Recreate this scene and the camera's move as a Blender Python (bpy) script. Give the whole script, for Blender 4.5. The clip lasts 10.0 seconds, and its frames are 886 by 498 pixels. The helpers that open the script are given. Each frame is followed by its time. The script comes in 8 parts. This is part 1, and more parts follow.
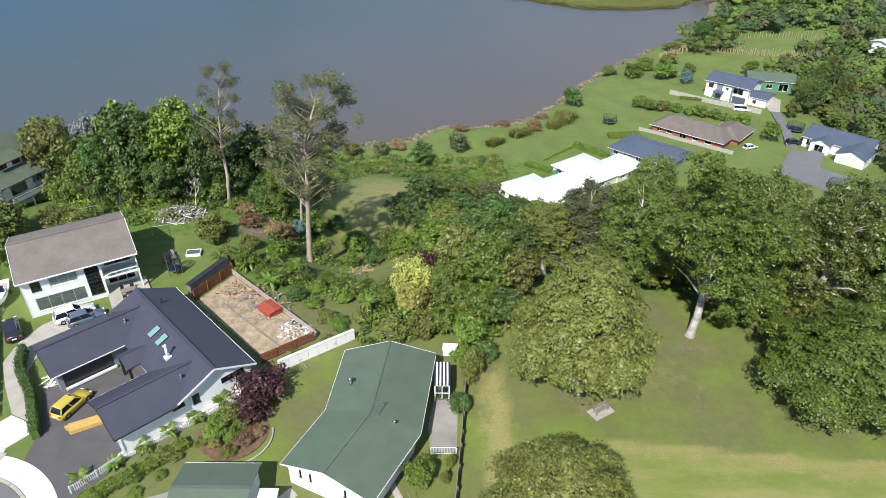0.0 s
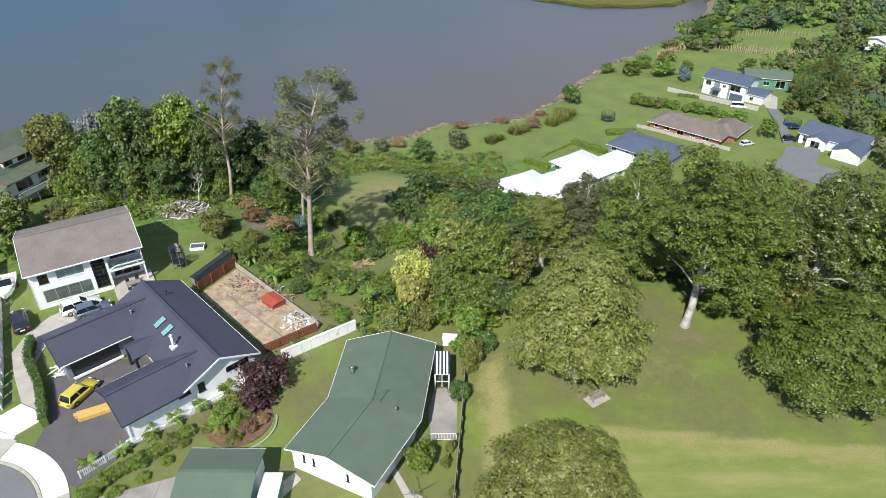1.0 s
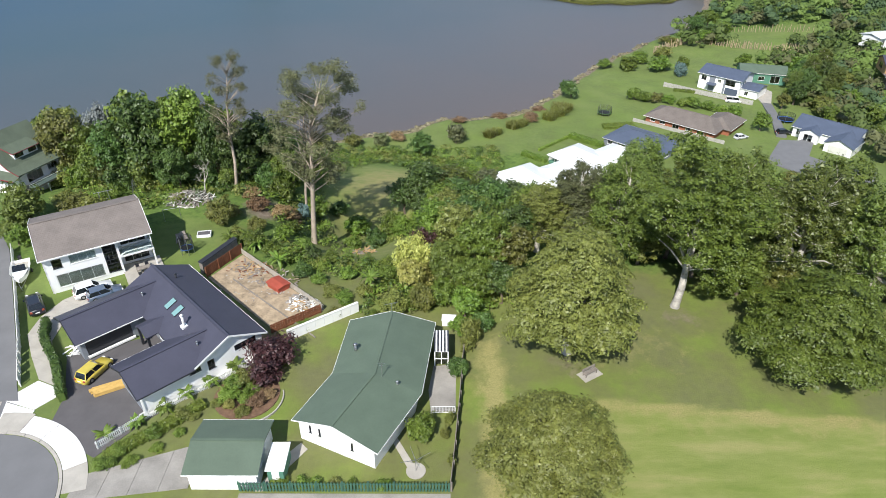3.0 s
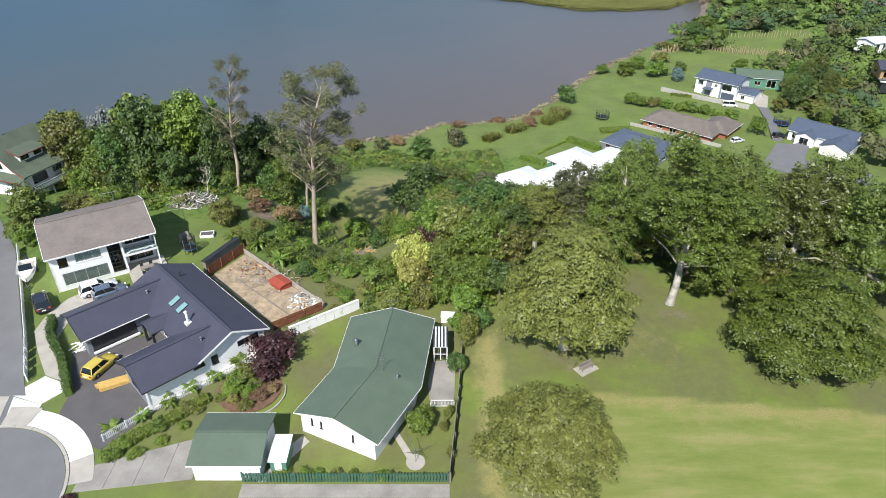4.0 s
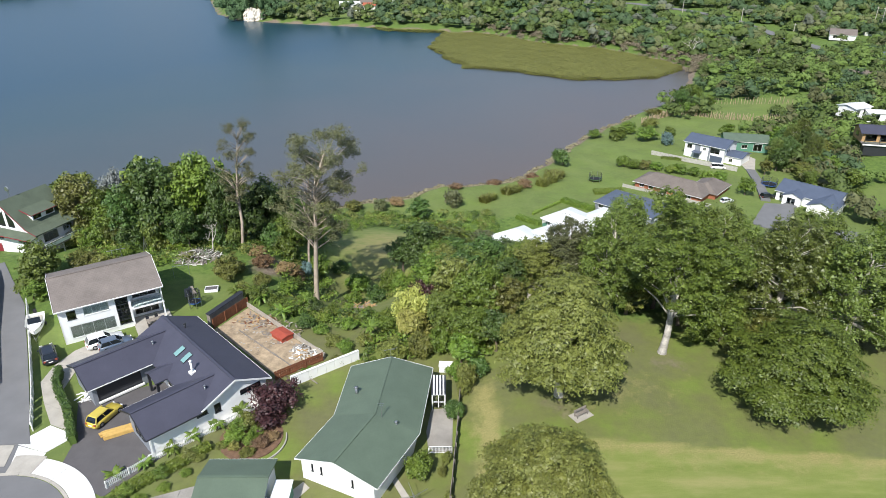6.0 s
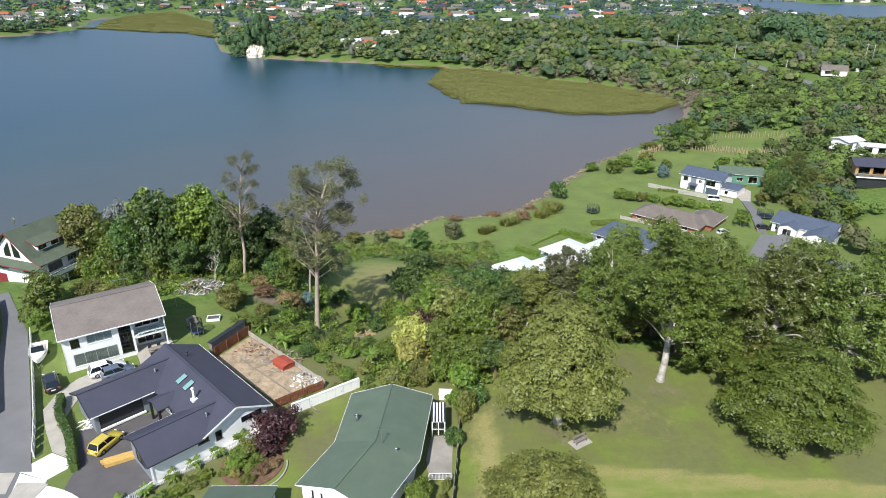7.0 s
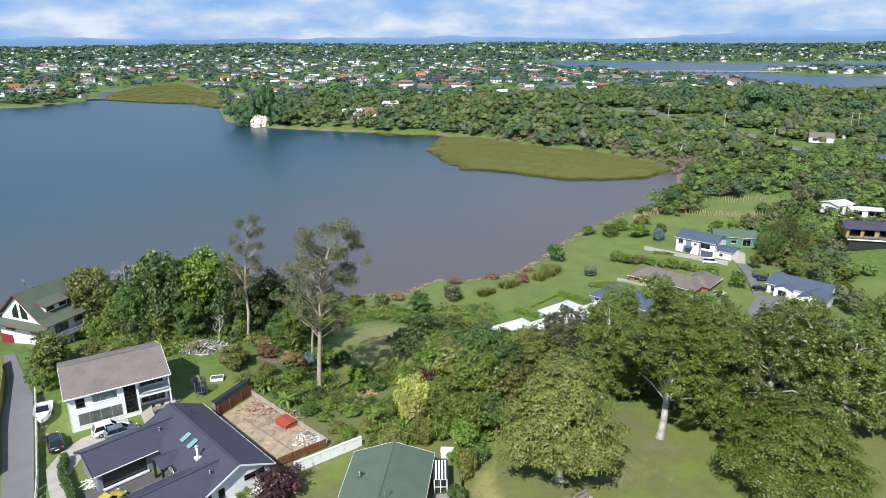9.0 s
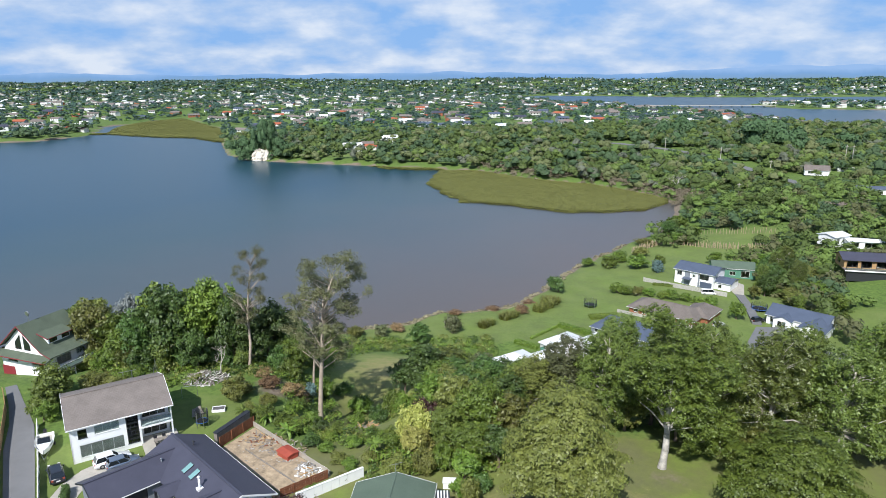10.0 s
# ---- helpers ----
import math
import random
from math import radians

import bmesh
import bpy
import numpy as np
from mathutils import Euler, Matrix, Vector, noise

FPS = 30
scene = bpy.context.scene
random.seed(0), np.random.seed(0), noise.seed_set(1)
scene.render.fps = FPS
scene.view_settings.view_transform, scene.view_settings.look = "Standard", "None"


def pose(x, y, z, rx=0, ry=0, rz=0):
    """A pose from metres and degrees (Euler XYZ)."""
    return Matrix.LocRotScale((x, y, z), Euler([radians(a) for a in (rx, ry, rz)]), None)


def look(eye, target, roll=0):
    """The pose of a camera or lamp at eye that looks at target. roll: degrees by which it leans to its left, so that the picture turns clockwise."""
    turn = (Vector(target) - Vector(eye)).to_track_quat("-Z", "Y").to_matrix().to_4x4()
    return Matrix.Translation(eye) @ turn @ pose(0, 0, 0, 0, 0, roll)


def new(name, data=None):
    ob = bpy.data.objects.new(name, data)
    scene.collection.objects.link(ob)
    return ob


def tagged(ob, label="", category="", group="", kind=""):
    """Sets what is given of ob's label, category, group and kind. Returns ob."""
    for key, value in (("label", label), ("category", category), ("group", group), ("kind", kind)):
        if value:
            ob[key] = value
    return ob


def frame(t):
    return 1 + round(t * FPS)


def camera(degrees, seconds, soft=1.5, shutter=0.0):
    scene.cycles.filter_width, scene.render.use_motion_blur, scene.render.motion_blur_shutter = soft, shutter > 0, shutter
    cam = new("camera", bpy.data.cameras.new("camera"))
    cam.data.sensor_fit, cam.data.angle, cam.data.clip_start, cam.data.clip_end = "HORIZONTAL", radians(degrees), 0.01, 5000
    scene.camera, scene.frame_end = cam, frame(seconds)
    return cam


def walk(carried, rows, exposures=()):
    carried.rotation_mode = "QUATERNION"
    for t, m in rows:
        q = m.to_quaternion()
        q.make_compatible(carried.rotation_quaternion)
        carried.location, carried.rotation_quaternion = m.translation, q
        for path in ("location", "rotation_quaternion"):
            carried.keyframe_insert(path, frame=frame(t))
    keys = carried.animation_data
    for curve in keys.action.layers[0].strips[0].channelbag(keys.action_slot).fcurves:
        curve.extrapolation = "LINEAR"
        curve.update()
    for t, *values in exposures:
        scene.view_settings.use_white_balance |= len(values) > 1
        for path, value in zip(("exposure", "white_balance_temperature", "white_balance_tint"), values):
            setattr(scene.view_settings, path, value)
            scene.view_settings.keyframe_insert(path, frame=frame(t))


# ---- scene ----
# The camera: a drone that backs away slowly over the houses and lifts its gaze to the horizon.
cam = camera(68.73, 10.0, soft=0.5)
# seconds, x, y, z, turn to the left, pitch, roll
PATH = [
    (0, 0.00, 0.00, 75.54, 0.01, -32.50, 0.41),
    (0.5, 0.00, -0.85, 75.60, 0.00, -32.52, 0.36),
    (1, 0.00, -1.72, 75.68, -0.03, -32.59, 0.33),
    (1.5, -0.01, -2.57, 75.74, -0.04, -32.62, 0.28),
    (2, -0.02, -3.49, 75.79, -0.06, -32.69, 0.28),
    (2.5, 0.02, -4.36, 75.84, -0.06, -32.73, 0.24),
    (4, 0.18, -7.11, 75.76, -0.08, -32.13, 0.12),
    (4.5, 0.25, -8.00, 75.78, -0.08, -30.84, 0.04),
    (5, 0.30, -8.94, 75.81, -0.12, -29.33, 0.01),
    (5.5, 0.32, -9.80, 75.83, -0.17, -27.90, -0.03),
    (7, 0.27, -12.22, 75.95, -0.27, -23.48, -0.08),
    (7.5, 0.24, -12.99, 75.97, -0.29, -22.09, -0.15),
    (8, 0.16, -13.70, 76.01, -0.34, -20.59, -0.19),
    (8.5, 0.06, -14.36, 76.11, -0.37, -19.22, -0.23),
    (9, -0.08, -15.06, 76.17, -0.41, -17.72, -0.22),
    (9.5, -0.23, -15.72, 76.22, -0.46, -16.33, -0.23),
    (10, -0.42, -16.41, 76.26, -0.50, -14.83, -0.28),
]
walk(cam, [(t, pose(x, y, z, 90 + pitch, 0, yaw) @ pose(0, 0, 0, 0, 0, roll)) for t, x, y, z, yaw, pitch, roll in PATH],
     exposures=[(0, 0.31, 6420, 10), (6.5, 0.31, 6420, 10), (8.5, 0.31, 6320, 10), (10, 0.25, 6200, 10)])

# ---- sun, sky, exposure ----
SUN_DIR = Vector((-0.34, -0.92, 1.02)).normalized()
world = bpy.data.worlds.new("world")
scene.world = world
world.use_nodes = True
wn, wl = world.node_tree.nodes, world.node_tree.links
background = wn["Background"]
sky = wn.new("ShaderNodeTexSky")
sky.sky_type, sky.sun_disc = "NISHITA", False
sky.sun_elevation, sky.sun_rotation = math.asin(SUN_DIR.z), math.atan2(SUN_DIR.x, SUN_DIR.y)
sky.air_density, sky.dust_density, sky.ozone_density = 1.0, 0.0, 3.0
# broken cloud: the sky's direction, drawn out towards the horizon
coord = wn.new("ShaderNodeTexCoord")
split = wn.new("ShaderNodeSeparateXYZ")
lift = wn.new("ShaderNodeMath"); lift.operation = "ADD"; lift.inputs[1].default_value = 0.34
du = wn.new("ShaderNodeMath"); du.operation = "DIVIDE"
dv = wn.new("ShaderNodeMath"); dv.operation = "DIVIDE"
joined = wn.new("ShaderNodeCombineXYZ")
wl.new(coord.outputs["Generated"], split.inputs[0])
wl.new(split.outputs["Z"], lift.inputs[0])
for node, axis, slot in ((du, "X", 0), (dv, "Y", 1)):
    wl.new(split.outputs[axis], node.inputs[0])
    wl.new(lift.outputs[0], node.inputs[1])
    wl.new(node.outputs[0], joined.inputs[slot])
cloud = wn.new("ShaderNodeTexNoise")
cloud.inputs["Scale"].default_value, cloud.inputs["Detail"].default_value, cloud.inputs["Roughness"].default_value = 3.4, 8, 0.54
wl.new(joined.outputs[0], cloud.inputs["Vector"])
cover = wn.new("ShaderNodeValToRGB")
stops = cover.color_ramp
stops.elements[0].position, stops.elements[0].color = 0.36, (0.30, 0.55, 0.98, 1)
stops.elements[1].position, stops.elements[1].color = 0.66, (0.87, 0.94, 1.06, 1)
stops.elements.new(0.50).color = (0.52, 0.69, 0.98, 1)
wl.new(cloud.outputs[0], cover.inputs[0])
bright = wn.new("ShaderNodeMix"); bright.data_type, bright.blend_type = "RGBA", "MULTIPLY"
bright.inputs["Factor"].default_value, bright.inputs["B"].default_value = 1.0, (8.6, 8.6, 8.6, 1)
wl.new(cover.outputs[0], bright.inputs["A"])
# the cloud thins out overhead
low = wn.new("ShaderNodeMapRange")
for slot, value in (("From Min", 0.2), ("From Max", 0.75), ("To Min", 0.94), ("To Max", 0.30)):
    low.inputs[slot].default_value = value
wl.new(split.outputs["Z"], low.inputs["Value"])
mix = wn.new("ShaderNodeMix"); mix.data_type = "RGBA"
wl.new(low.outputs[0], mix.inputs["Factor"])
wl.new(sky.outputs[0], mix.inputs["A"])
wl.new(bright.outputs["Result"], mix.inputs["B"])
wl.new(mix.outputs["Result"], background.inputs["Color"])
background.inputs["Strength"].default_value = 0.083
sun = new("sun", bpy.data.lights.new("sun", "SUN"))
sun.data.energy, sun.data.angle, sun.data.color = 5.0, radians(0.6), (1.0, 0.965, 0.91)
sun.matrix_world = look(SUN_DIR * 100, (0, 0, 0))


# ---- the lie of the land ----
BAY = [(-1800, 120), (-300, 140), (-120, 158), (-60, 168), (-30, 171), (-10, 178), (0, 187), (18, 189), (28, 196), (45, 222), (60, 244),
       (87, 277), (108, 297), (128, 328), (146, 372), (139, 406), (112, 448), (74, 472), (35, 522), (-8, 540), (-41, 546), (-63, 564),
       (-127, 586), (-180, 609), (-216, 656), (-262, 780), (-300, 900), (-345, 1020), (-505, 1290), (-545, 1060), (-490, 925),
       (-500, 822), (-560, 795), (-1800, 760)]
INLET = [(330, 2450), (352, 2640), (442, 2790), (736, 2660), (995, 2470), (1226, 2420), (2900, 2500), (2900, 2000), (1245, 1830), (1062, 1975), (851, 1790), (835, 1640), (860, 1540),
         (1022, 1470), (2900, 1300), (2900, 700), (640, 760), (580, 800), (600, 900), (615, 1076), (640, 1329), (605, 1471), (525, 1640), (512, 1826), (400, 2050)]


def shore_distance(poly, x, y):
    """Metres to a shoreline, over arrays of places: above nought on land, below it in the water."""
    best, inside = np.full(np.shape(x), 1e9), np.zeros(np.shape(x), bool)
    for (ax, ay), (bx, by) in zip(poly, poly[1:] + poly[:1]):
        ux, uy = bx - ax, by - ay
        s = np.clip(((x - ax) * ux + (y - ay) * uy) / (ux * ux + uy * uy), 0, 1)
        best = np.minimum(best, np.hypot(x - ax - s * ux, y - ay - s * uy))
        if ay != by:
            inside ^= ((ay > y) != (by > y)) & (x < ax + (y - ay) * ux / uy)
    return np.where(inside, -best, best)


def ease(v, a, b):
    s = np.clip((v - a) / (b - a), 0, 1)
    return s * s * (3 - 2 * s)


def waves(x, y, size):
    """A soft unevenness between about -1 and 1."""
    u, v = x / size, y / size
    return (np.sin(u * 1.7 + 1.3 * np.sin(v * 0.9)) + np.sin(v * 2.1 + 1.7 * np.sin(u * 1.1 + 2)) + 0.5 * np.sin(3.7 * u + 2.9 * v + np.sin(2 * u))) / 2.5


def height(x, y):
    x, y = np.asarray(x, float), np.asarray(y, float)
    bay, inlet = shore_distance(BAY, x + 1.5 * waves(x, y, 6), y + 1.5 * waves(y, x, 5)), shore_distance(INLET, x, y)
    top = 25 + 0.8 * ease(x, 3, 12) - 0.022 * (66 - np.clip(y, 30, 66)) * (1 - ease(x, 0, 8))
    brow = np.interp(x, [-60, -30, -22, -12, 0, 30, 60, 120], [88, 92, 76, 72, 72, 70, 68, 60])
    foot = np.interp(x, [-60, -30, -5, 5, 15, 40, 120], [166, 163, 158, 142, 124, 116, 112])
    low = 2.2 + 0.6 * waves(x, y, 22) + 13 * ease(x, 118, 215) * ease(y, 60, 230)
    slope = np.clip((y - brow) / (foot - brow), 0, 1)
    near = low + (top - low) * (1 - (0.55 * slope + 0.45 * ease(slope, 0, 1)))
    near = near - 6.5 * np.exp(-(((x + 15) / 11) ** 2) - ((y - 91) / 15) ** 2)
    near = near + 0.25 * waves(x, y, 7) * ease(slope, 0, 0.1)
    far = 4 + 9 * ease(bay, 15, 160) + 5 * waves(x, y, 170) * ease(bay, 20, 150) + 6 * ease(y, 900, 2200) * waves(x, y, 400)
    far = far + (np.minimum(far, 2.0 + 0.022 * np.clip(inlet, 0, None)) - far) * ease(y, 750, 950)
    land = near + (far - near) * ease(y - 0.25 * x, 235, 330)
    land = land + ease(y, 2750, 4500) * (44 + 12 * waves(x, y, 700))
    edge = np.minimum(bay, inlet)
    bank = np.clip(edge * 0.35, -2.5, 1.0) + np.clip(edge - 3, 0, None) * 0.5
    return np.minimum(land, bank)


# ---- materials ----
MATS = {}


class Nodes:
    """A small hand for building node materials."""

    def __init__(self, name):
        self.mat = bpy.data.materials.new(name)
        self.mat.use_nodes = True
        self.tree = self.mat.node_tree
        self.bsdf = self.tree.nodes["Principled BSDF"]
        self.out = self.tree.nodes["Material Output"]

    def add(self, kind, **values):
        node = self.tree.nodes.new("ShaderNode" + kind)
        for key, value in values.items():
            node.inputs[key.replace("_", " ")].default_value = value
        return node

    def link(self, a, b):
        self.tree.links.new(a, b)

    def place(self):
        return self.add("NewGeometry").outputs["Position"]

    def noise(self, scale, detail=4.0, rough=0.55, vector=None):
        node = self.add("TexNoise", Scale=scale, Detail=detail, Roughness=rough)
        self.link(vector or self.place(), node.inputs["Vector"])
        return node.outputs[0]

    def ramp(self, value, *stops):
        node = self.add("ValToRGB")
        ramp = node.color_ramp
        while len(ramp.elements) < len(stops):
            ramp.elements.new(0.5)
        for element, (at, colour) in zip(ramp.elements, stops):
            element.position, element.color = at, (*colour, 1) if len(colour) == 3 else colour
        self.link(value, node.inputs[0])
        return node.outputs[0]

    def blend(self, a, b, factor, mode="MIX"):
        node = self.add("Mix")
        node.data_type, node.blend_type = "RGBA", mode
        for slot, value in (("A", a), ("B", b), ("Factor", factor)):
            if isinstance(value, bpy.types.NodeSocket):
                self.link(value, node.inputs[slot])
            elif slot == "Factor":
                node.inputs[slot].default_value = value
            else:
                node.inputs[slot].default_value = (*value, 1)
        return node.outputs["Result"]

    def maths(self, what, a, b=0.0):
        node = self.add("Math")
        node.operation = what
        for n, value in enumerate((a, b)):
            if isinstance(value, bpy.types.NodeSocket):
                self.link(value, node.inputs[n])
            else:
                node.inputs[n].default_value = value
        return node.outputs[0]

    def bump(self, value, strength=0.3, distance=0.05):
        node = self.add("Bump", Strength=strength, Distance=distance)
        self.link(value, node.inputs["Height"])
        self.link(node.outputs[0], self.bsdf.inputs["Normal"])

    def done(self, colour, rough=0.8, metal=0.0):
        if isinstance(colour, bpy.types.NodeSocket):
            self.link(colour, self.bsdf.inputs["Base Color"])
        else:
            self.bsdf.inputs["Base Color"].default_value = (*colour, 1)
        self.bsdf.inputs["Roughness"].default_value, self.bsdf.inputs["Metallic"].default_value = rough, metal
        MATS[self.mat.name] = self.mat
        return self.mat


def tint(colour, k):
    return tuple(min(1, c * k) for c in colour)


def plain(name, colour, rough=0.7, metal=0.0, spread=0.18, scale=1.2, fine=14.0, bump=0.15):
    """A painted or raw surface: broad stains, fine grain and a little relief."""
    n = Nodes(name)
    broad, grain = n.noise(scale, 5), n.noise(fine, 3)
    c = n.ramp(broad, (0.3, tint(colour, 1 - spread)), (0.7, tint(colour, 1 + spread * 0.7)))
    c = n.blend(c, n.ramp(grain, (0.3, tint(colour, 1 - spread * 0.8)), (0.75, tint(colour, 1 + spread * 0.5))), 0.35)
    n.bump(grain, bump, 0.02)
    return n.done(c, rough, metal)


def leaf(name, dark, mid, light, gloss=0.5):
    """Leaves: each one of its own shade, each tree of its own, some light through them."""
    n = Nodes(name)
    island = n.add("NewGeometry").outputs["Random Per Island"]
    c = n.ramp(island, (0.0, dark), (0.55, mid), (1.0, light))
    broad = n.noise(0.35, 3)
    c = n.blend(c, n.ramp(broad, (0.35, tint(mid, 0.75)), (0.7, tint(light, 1.0))), 0.4)
    clump = n.noise(1.1, 3)
    c = n.blend(c, n.ramp(clump, (0.36, tint(mid, 0.55)), (0.52, mid), (0.68, tint(light, 1.15))), 0.42)
    own = n.add("ObjectInfo").outputs["Random"]
    hue = n.add("HueSaturation")
    n.link(n.maths("ADD", 0.482, n.maths("MULTIPLY", own, 0.026)), hue.inputs["Hue"])
    n.link(n.maths("ADD", 0.63, n.maths("MULTIPLY", own, 0.50)), hue.inputs["Value"])
    n.link(c, hue.inputs["Color"])
    n.done(hue.outputs[0], gloss)
    through_leaf = n.add("BsdfTranslucent")
    n.link(hue.outputs[0], through_leaf.inputs["Color"])
    mixed = n.add("MixShader", Fac=0.11)
    n.link(n.bsdf.outputs[0], mixed.inputs[1])
    n.link(through_leaf.outputs[0], mixed.inputs[2])
    n.link(mixed.outputs[0], n.out.inputs["Surface"])
    return n.mat


def roof_sheet(name, colour, rough=0.5, ribs=5.0, spread=0.14):
    """Long-run metal roofing: ribs down the slope and faded streaks."""
    n = Nodes(name)
    uv = n.add("TexCoord").outputs["Object"]
    ribbed = n.add("TexWave", Scale=ribs)
    ribbed.bands_direction = "Y"
    n.link(uv, ribbed.inputs["Vector"])
    broad, grain = n.noise(0.5, 5), n.noise(6, 3)
    c = n.ramp(broad, (0.3, tint(colour, 1 - spread)), (0.72, tint(colour, 1 + spread)))
    c = n.blend(c, n.ramp(grain, (0.3, tint(colour, 0.85)), (0.7, tint(colour, 1.1))), 0.3)
    n.bump(ribbed.outputs[0], 0.1, 0.02)
    return n.done(c, rough)


def tile_roof(name, colour, rough=0.85):
    n = Nodes(name)
    uv = n.add("TexCoord").outputs["Object"]
    bricks = n.add("TexBrick", Scale=1.0)
    bricks.inputs["Brick Width"].default_value, bricks.inputs["Row Height"].default_value = 0.42, 0.32
    bricks.inputs["Mortar Size"].default_value = 0.015
    for slot, k in (("Color1", 0.9), ("Color2", 1.1), ("Mortar", 0.6)):
        bricks.inputs[slot].default_value = (*tint(colour, k), 1)
    n.link(uv, bricks.inputs["Vector"])
    broad = n.noise(0.45, 6)
    c = n.blend(bricks.outputs["Color"], n.ramp(broad, (0.35, tint(colour, 0.72)), (0.7, tint(colour, 1.2))), 0.5)
    n.bump(bricks.outputs["Fac"], 0.3, -0.03)
    return n.done(c, rough)


def build_ground_material():
    n = Nodes("ground_cover")
    where = n.place()
    warp = n.add("TexNoise", Scale=0.5, Detail=8, Roughness=0.66)
    n.link(where, warp.inputs["Vector"])
    zone = n.add("Attribute")
    zone.attribute_name = "zone"
    split = n.add("SeparateColor")
    n.link(zone.outputs["Color"], split.inputs[0])
    # mowing streaks along x
    drawn = n.add("VectorMath")
    drawn.operation = "MULTIPLY"
    drawn.inputs[1].default_value = (0.25, 1.0, 1.0)
    n.link(where, drawn.inputs[0])
    fine, patch, broad = n.noise(5.5, 5, 0.65), n.noise(0.22, 6, 0.6), n.noise(0.04, 4)
    lawn = n.ramp(patch, (0.28, (0.078, 0.112, 0.022)), (0.5, (0.125, 0.165, 0.030)), (0.72, (0.185, 0.205, 0.050)))
    lawn = n.blend(lawn, n.ramp(fine, (0.25, (0.06, 0.085, 0.018)), (0.75, (0.20, 0.235, 0.065))), 0.38)
    lawn = n.blend(lawn, n.ramp(broad, (0.35, (0.09, 0.13, 0.02)), (0.65, (0.15, 0.155, 0.04))), 0.25)
    mottle = n.ramp(n.noise(0.1, 7, 0.62), (0.38, (0.140, 0.124, 0.070)), (0.52, (0.150, 0.158, 0.048)), (0.64, (0.168, 0.240, 0.030)))
    lawn = n.blend(lawn, mottle, 0.7)
    # lusher grass on the shore flat and in the gardens than in the dry park
    at = n.add("SeparateXYZ")
    n.link(where, at.inputs[0])
    shore = n.add("MapRange", From_Min=100.0, From_Max=138.0)
    n.link(at.outputs["Y"], shore.inputs["Value"])
    yards = n.add("MapRange", From_Min=-26.0, From_Max=-34.0)
    n.link(at.outputs["X"], yards.inputs["Value"])
    lush = n.ramp(n.noise(0.16, 6, 0.65), (0.32, (0.090, 0.142, 0.028)), (0.5, (0.118, 0.192, 0.034)), (0.68, (0.158, 0.222, 0.052)))
    lawn = n.blend(lawn, lush, n.maths("MULTIPLY", n.maths("MAXIMUM", shore.outputs[0], yards.outputs[0]), 0.75))
    lawn = n.blend(lawn, n.ramp(n.noise(1.1, 6, 0.7), (0.3, (0.085, 0.095, 0.03)), (0.7, (0.18, 0.21, 0.055))), 0.28)
    dry = n.ramp(fine, (0.25, (0.19, 0.18, 0.055)), (0.6, (0.30, 0.27, 0.10)), (0.9, (0.38, 0.34, 0.16)))
    wild = n.ramp(n.noise(0.9, 6, 0.7), (0.25, (0.035, 0.058, 0.012)), (0.5, (0.095, 0.158, 0.025)), (0.72, (0.15, 0.205, 0.042)), (0.9, (0.20, 0.17, 0.08)))
    mud = n.ramp(n.noise(1.3, 5), (0.3, (0.11, 0.085, 0.06)), (0.7, (0.27, 0.215, 0.16)))
    shake = n.maths("SUBTRACT", warp.outputs[0], 0.5)

    def mask(channel, amount, soft=0.0):
        return n.ramp(n.maths("ADD", split.outputs[channel], n.maths("MULTIPLY", shake, amount)), (0.38 - soft, (0, 0, 0)), (0.66 + soft, (1, 1, 1)))

    mown = n.ramp(n.noise(0.5, 6, 0.65, drawn.outputs[0]), (0.3, (0.145, 0.195, 0.030)), (0.5, (0.205, 0.240, 0.055)), (0.72, (0.300, 0.285, 0.100)))
    lawn = n.blend(lawn, mown, n.maths("MULTIPLY", zone.outputs["Alpha"], 0.8))
    c = n.blend(lawn, dry, mask(0, 1.5, 0.1))
    c = n.blend(c, wild, mask(1, 0.9))
    c = n.blend(c, mud, mask(2, 0.7))
    n.bump(n.noise(7, 6, 0.7), 0.5, 0.08)
    return n.done(c, 0.92)


def build_water_material():
    n = Nodes("estuary_water")
    where = n.place()
    xyz = n.add("SeparateXYZ")
    n.link(where, xyz.inputs[0])
    # silt stirred up along the shallow near shore
    across = n.maths("SUBTRACT", xyz.outputs["Y"], n.maths("MULTIPLY", xyz.outputs["X"], 1.05))
    drift = n.maths("ADD", across, n.maths("MULTIPLY", n.maths("SUBTRACT", n.noise(0.012, 4), 0.5), 160))
    part_way = n.maths("DIVIDE", n.maths("SUBTRACT", drift, 150), 420)
    c = n.ramp(part_way, (0.0, (0.118, 0.094, 0.083)), (0.30, (0.080, 0.084, 0.086)), (0.7, (0.034, 0.064, 0.074)), (1.0, (0.013, 0.048, 0.072)))
    squeezed = n.add("VectorMath")
    squeezed.operation = "MULTIPLY"
    squeezed.inputs[1].default_value = (0.35, 1.0, 1.0)
    n.link(where, squeezed.inputs[0])
    n.bump(n.noise(0.8, 5, 0.6, squeezed.outputs[0]), 0.12, 0.12)
    n.bsdf.inputs["IOR"].default_value = 1.33
    return n.done(c, 0.30)


def glass(name, colour=(0.75, 0.85, 0.85)):
    n = Nodes(name)
    n.bsdf.inputs["Transmission Weight"].default_value = 1.0
    n.bsdf.inputs["IOR"].default_value = 1.45
    return n.done(colour, 0.02)


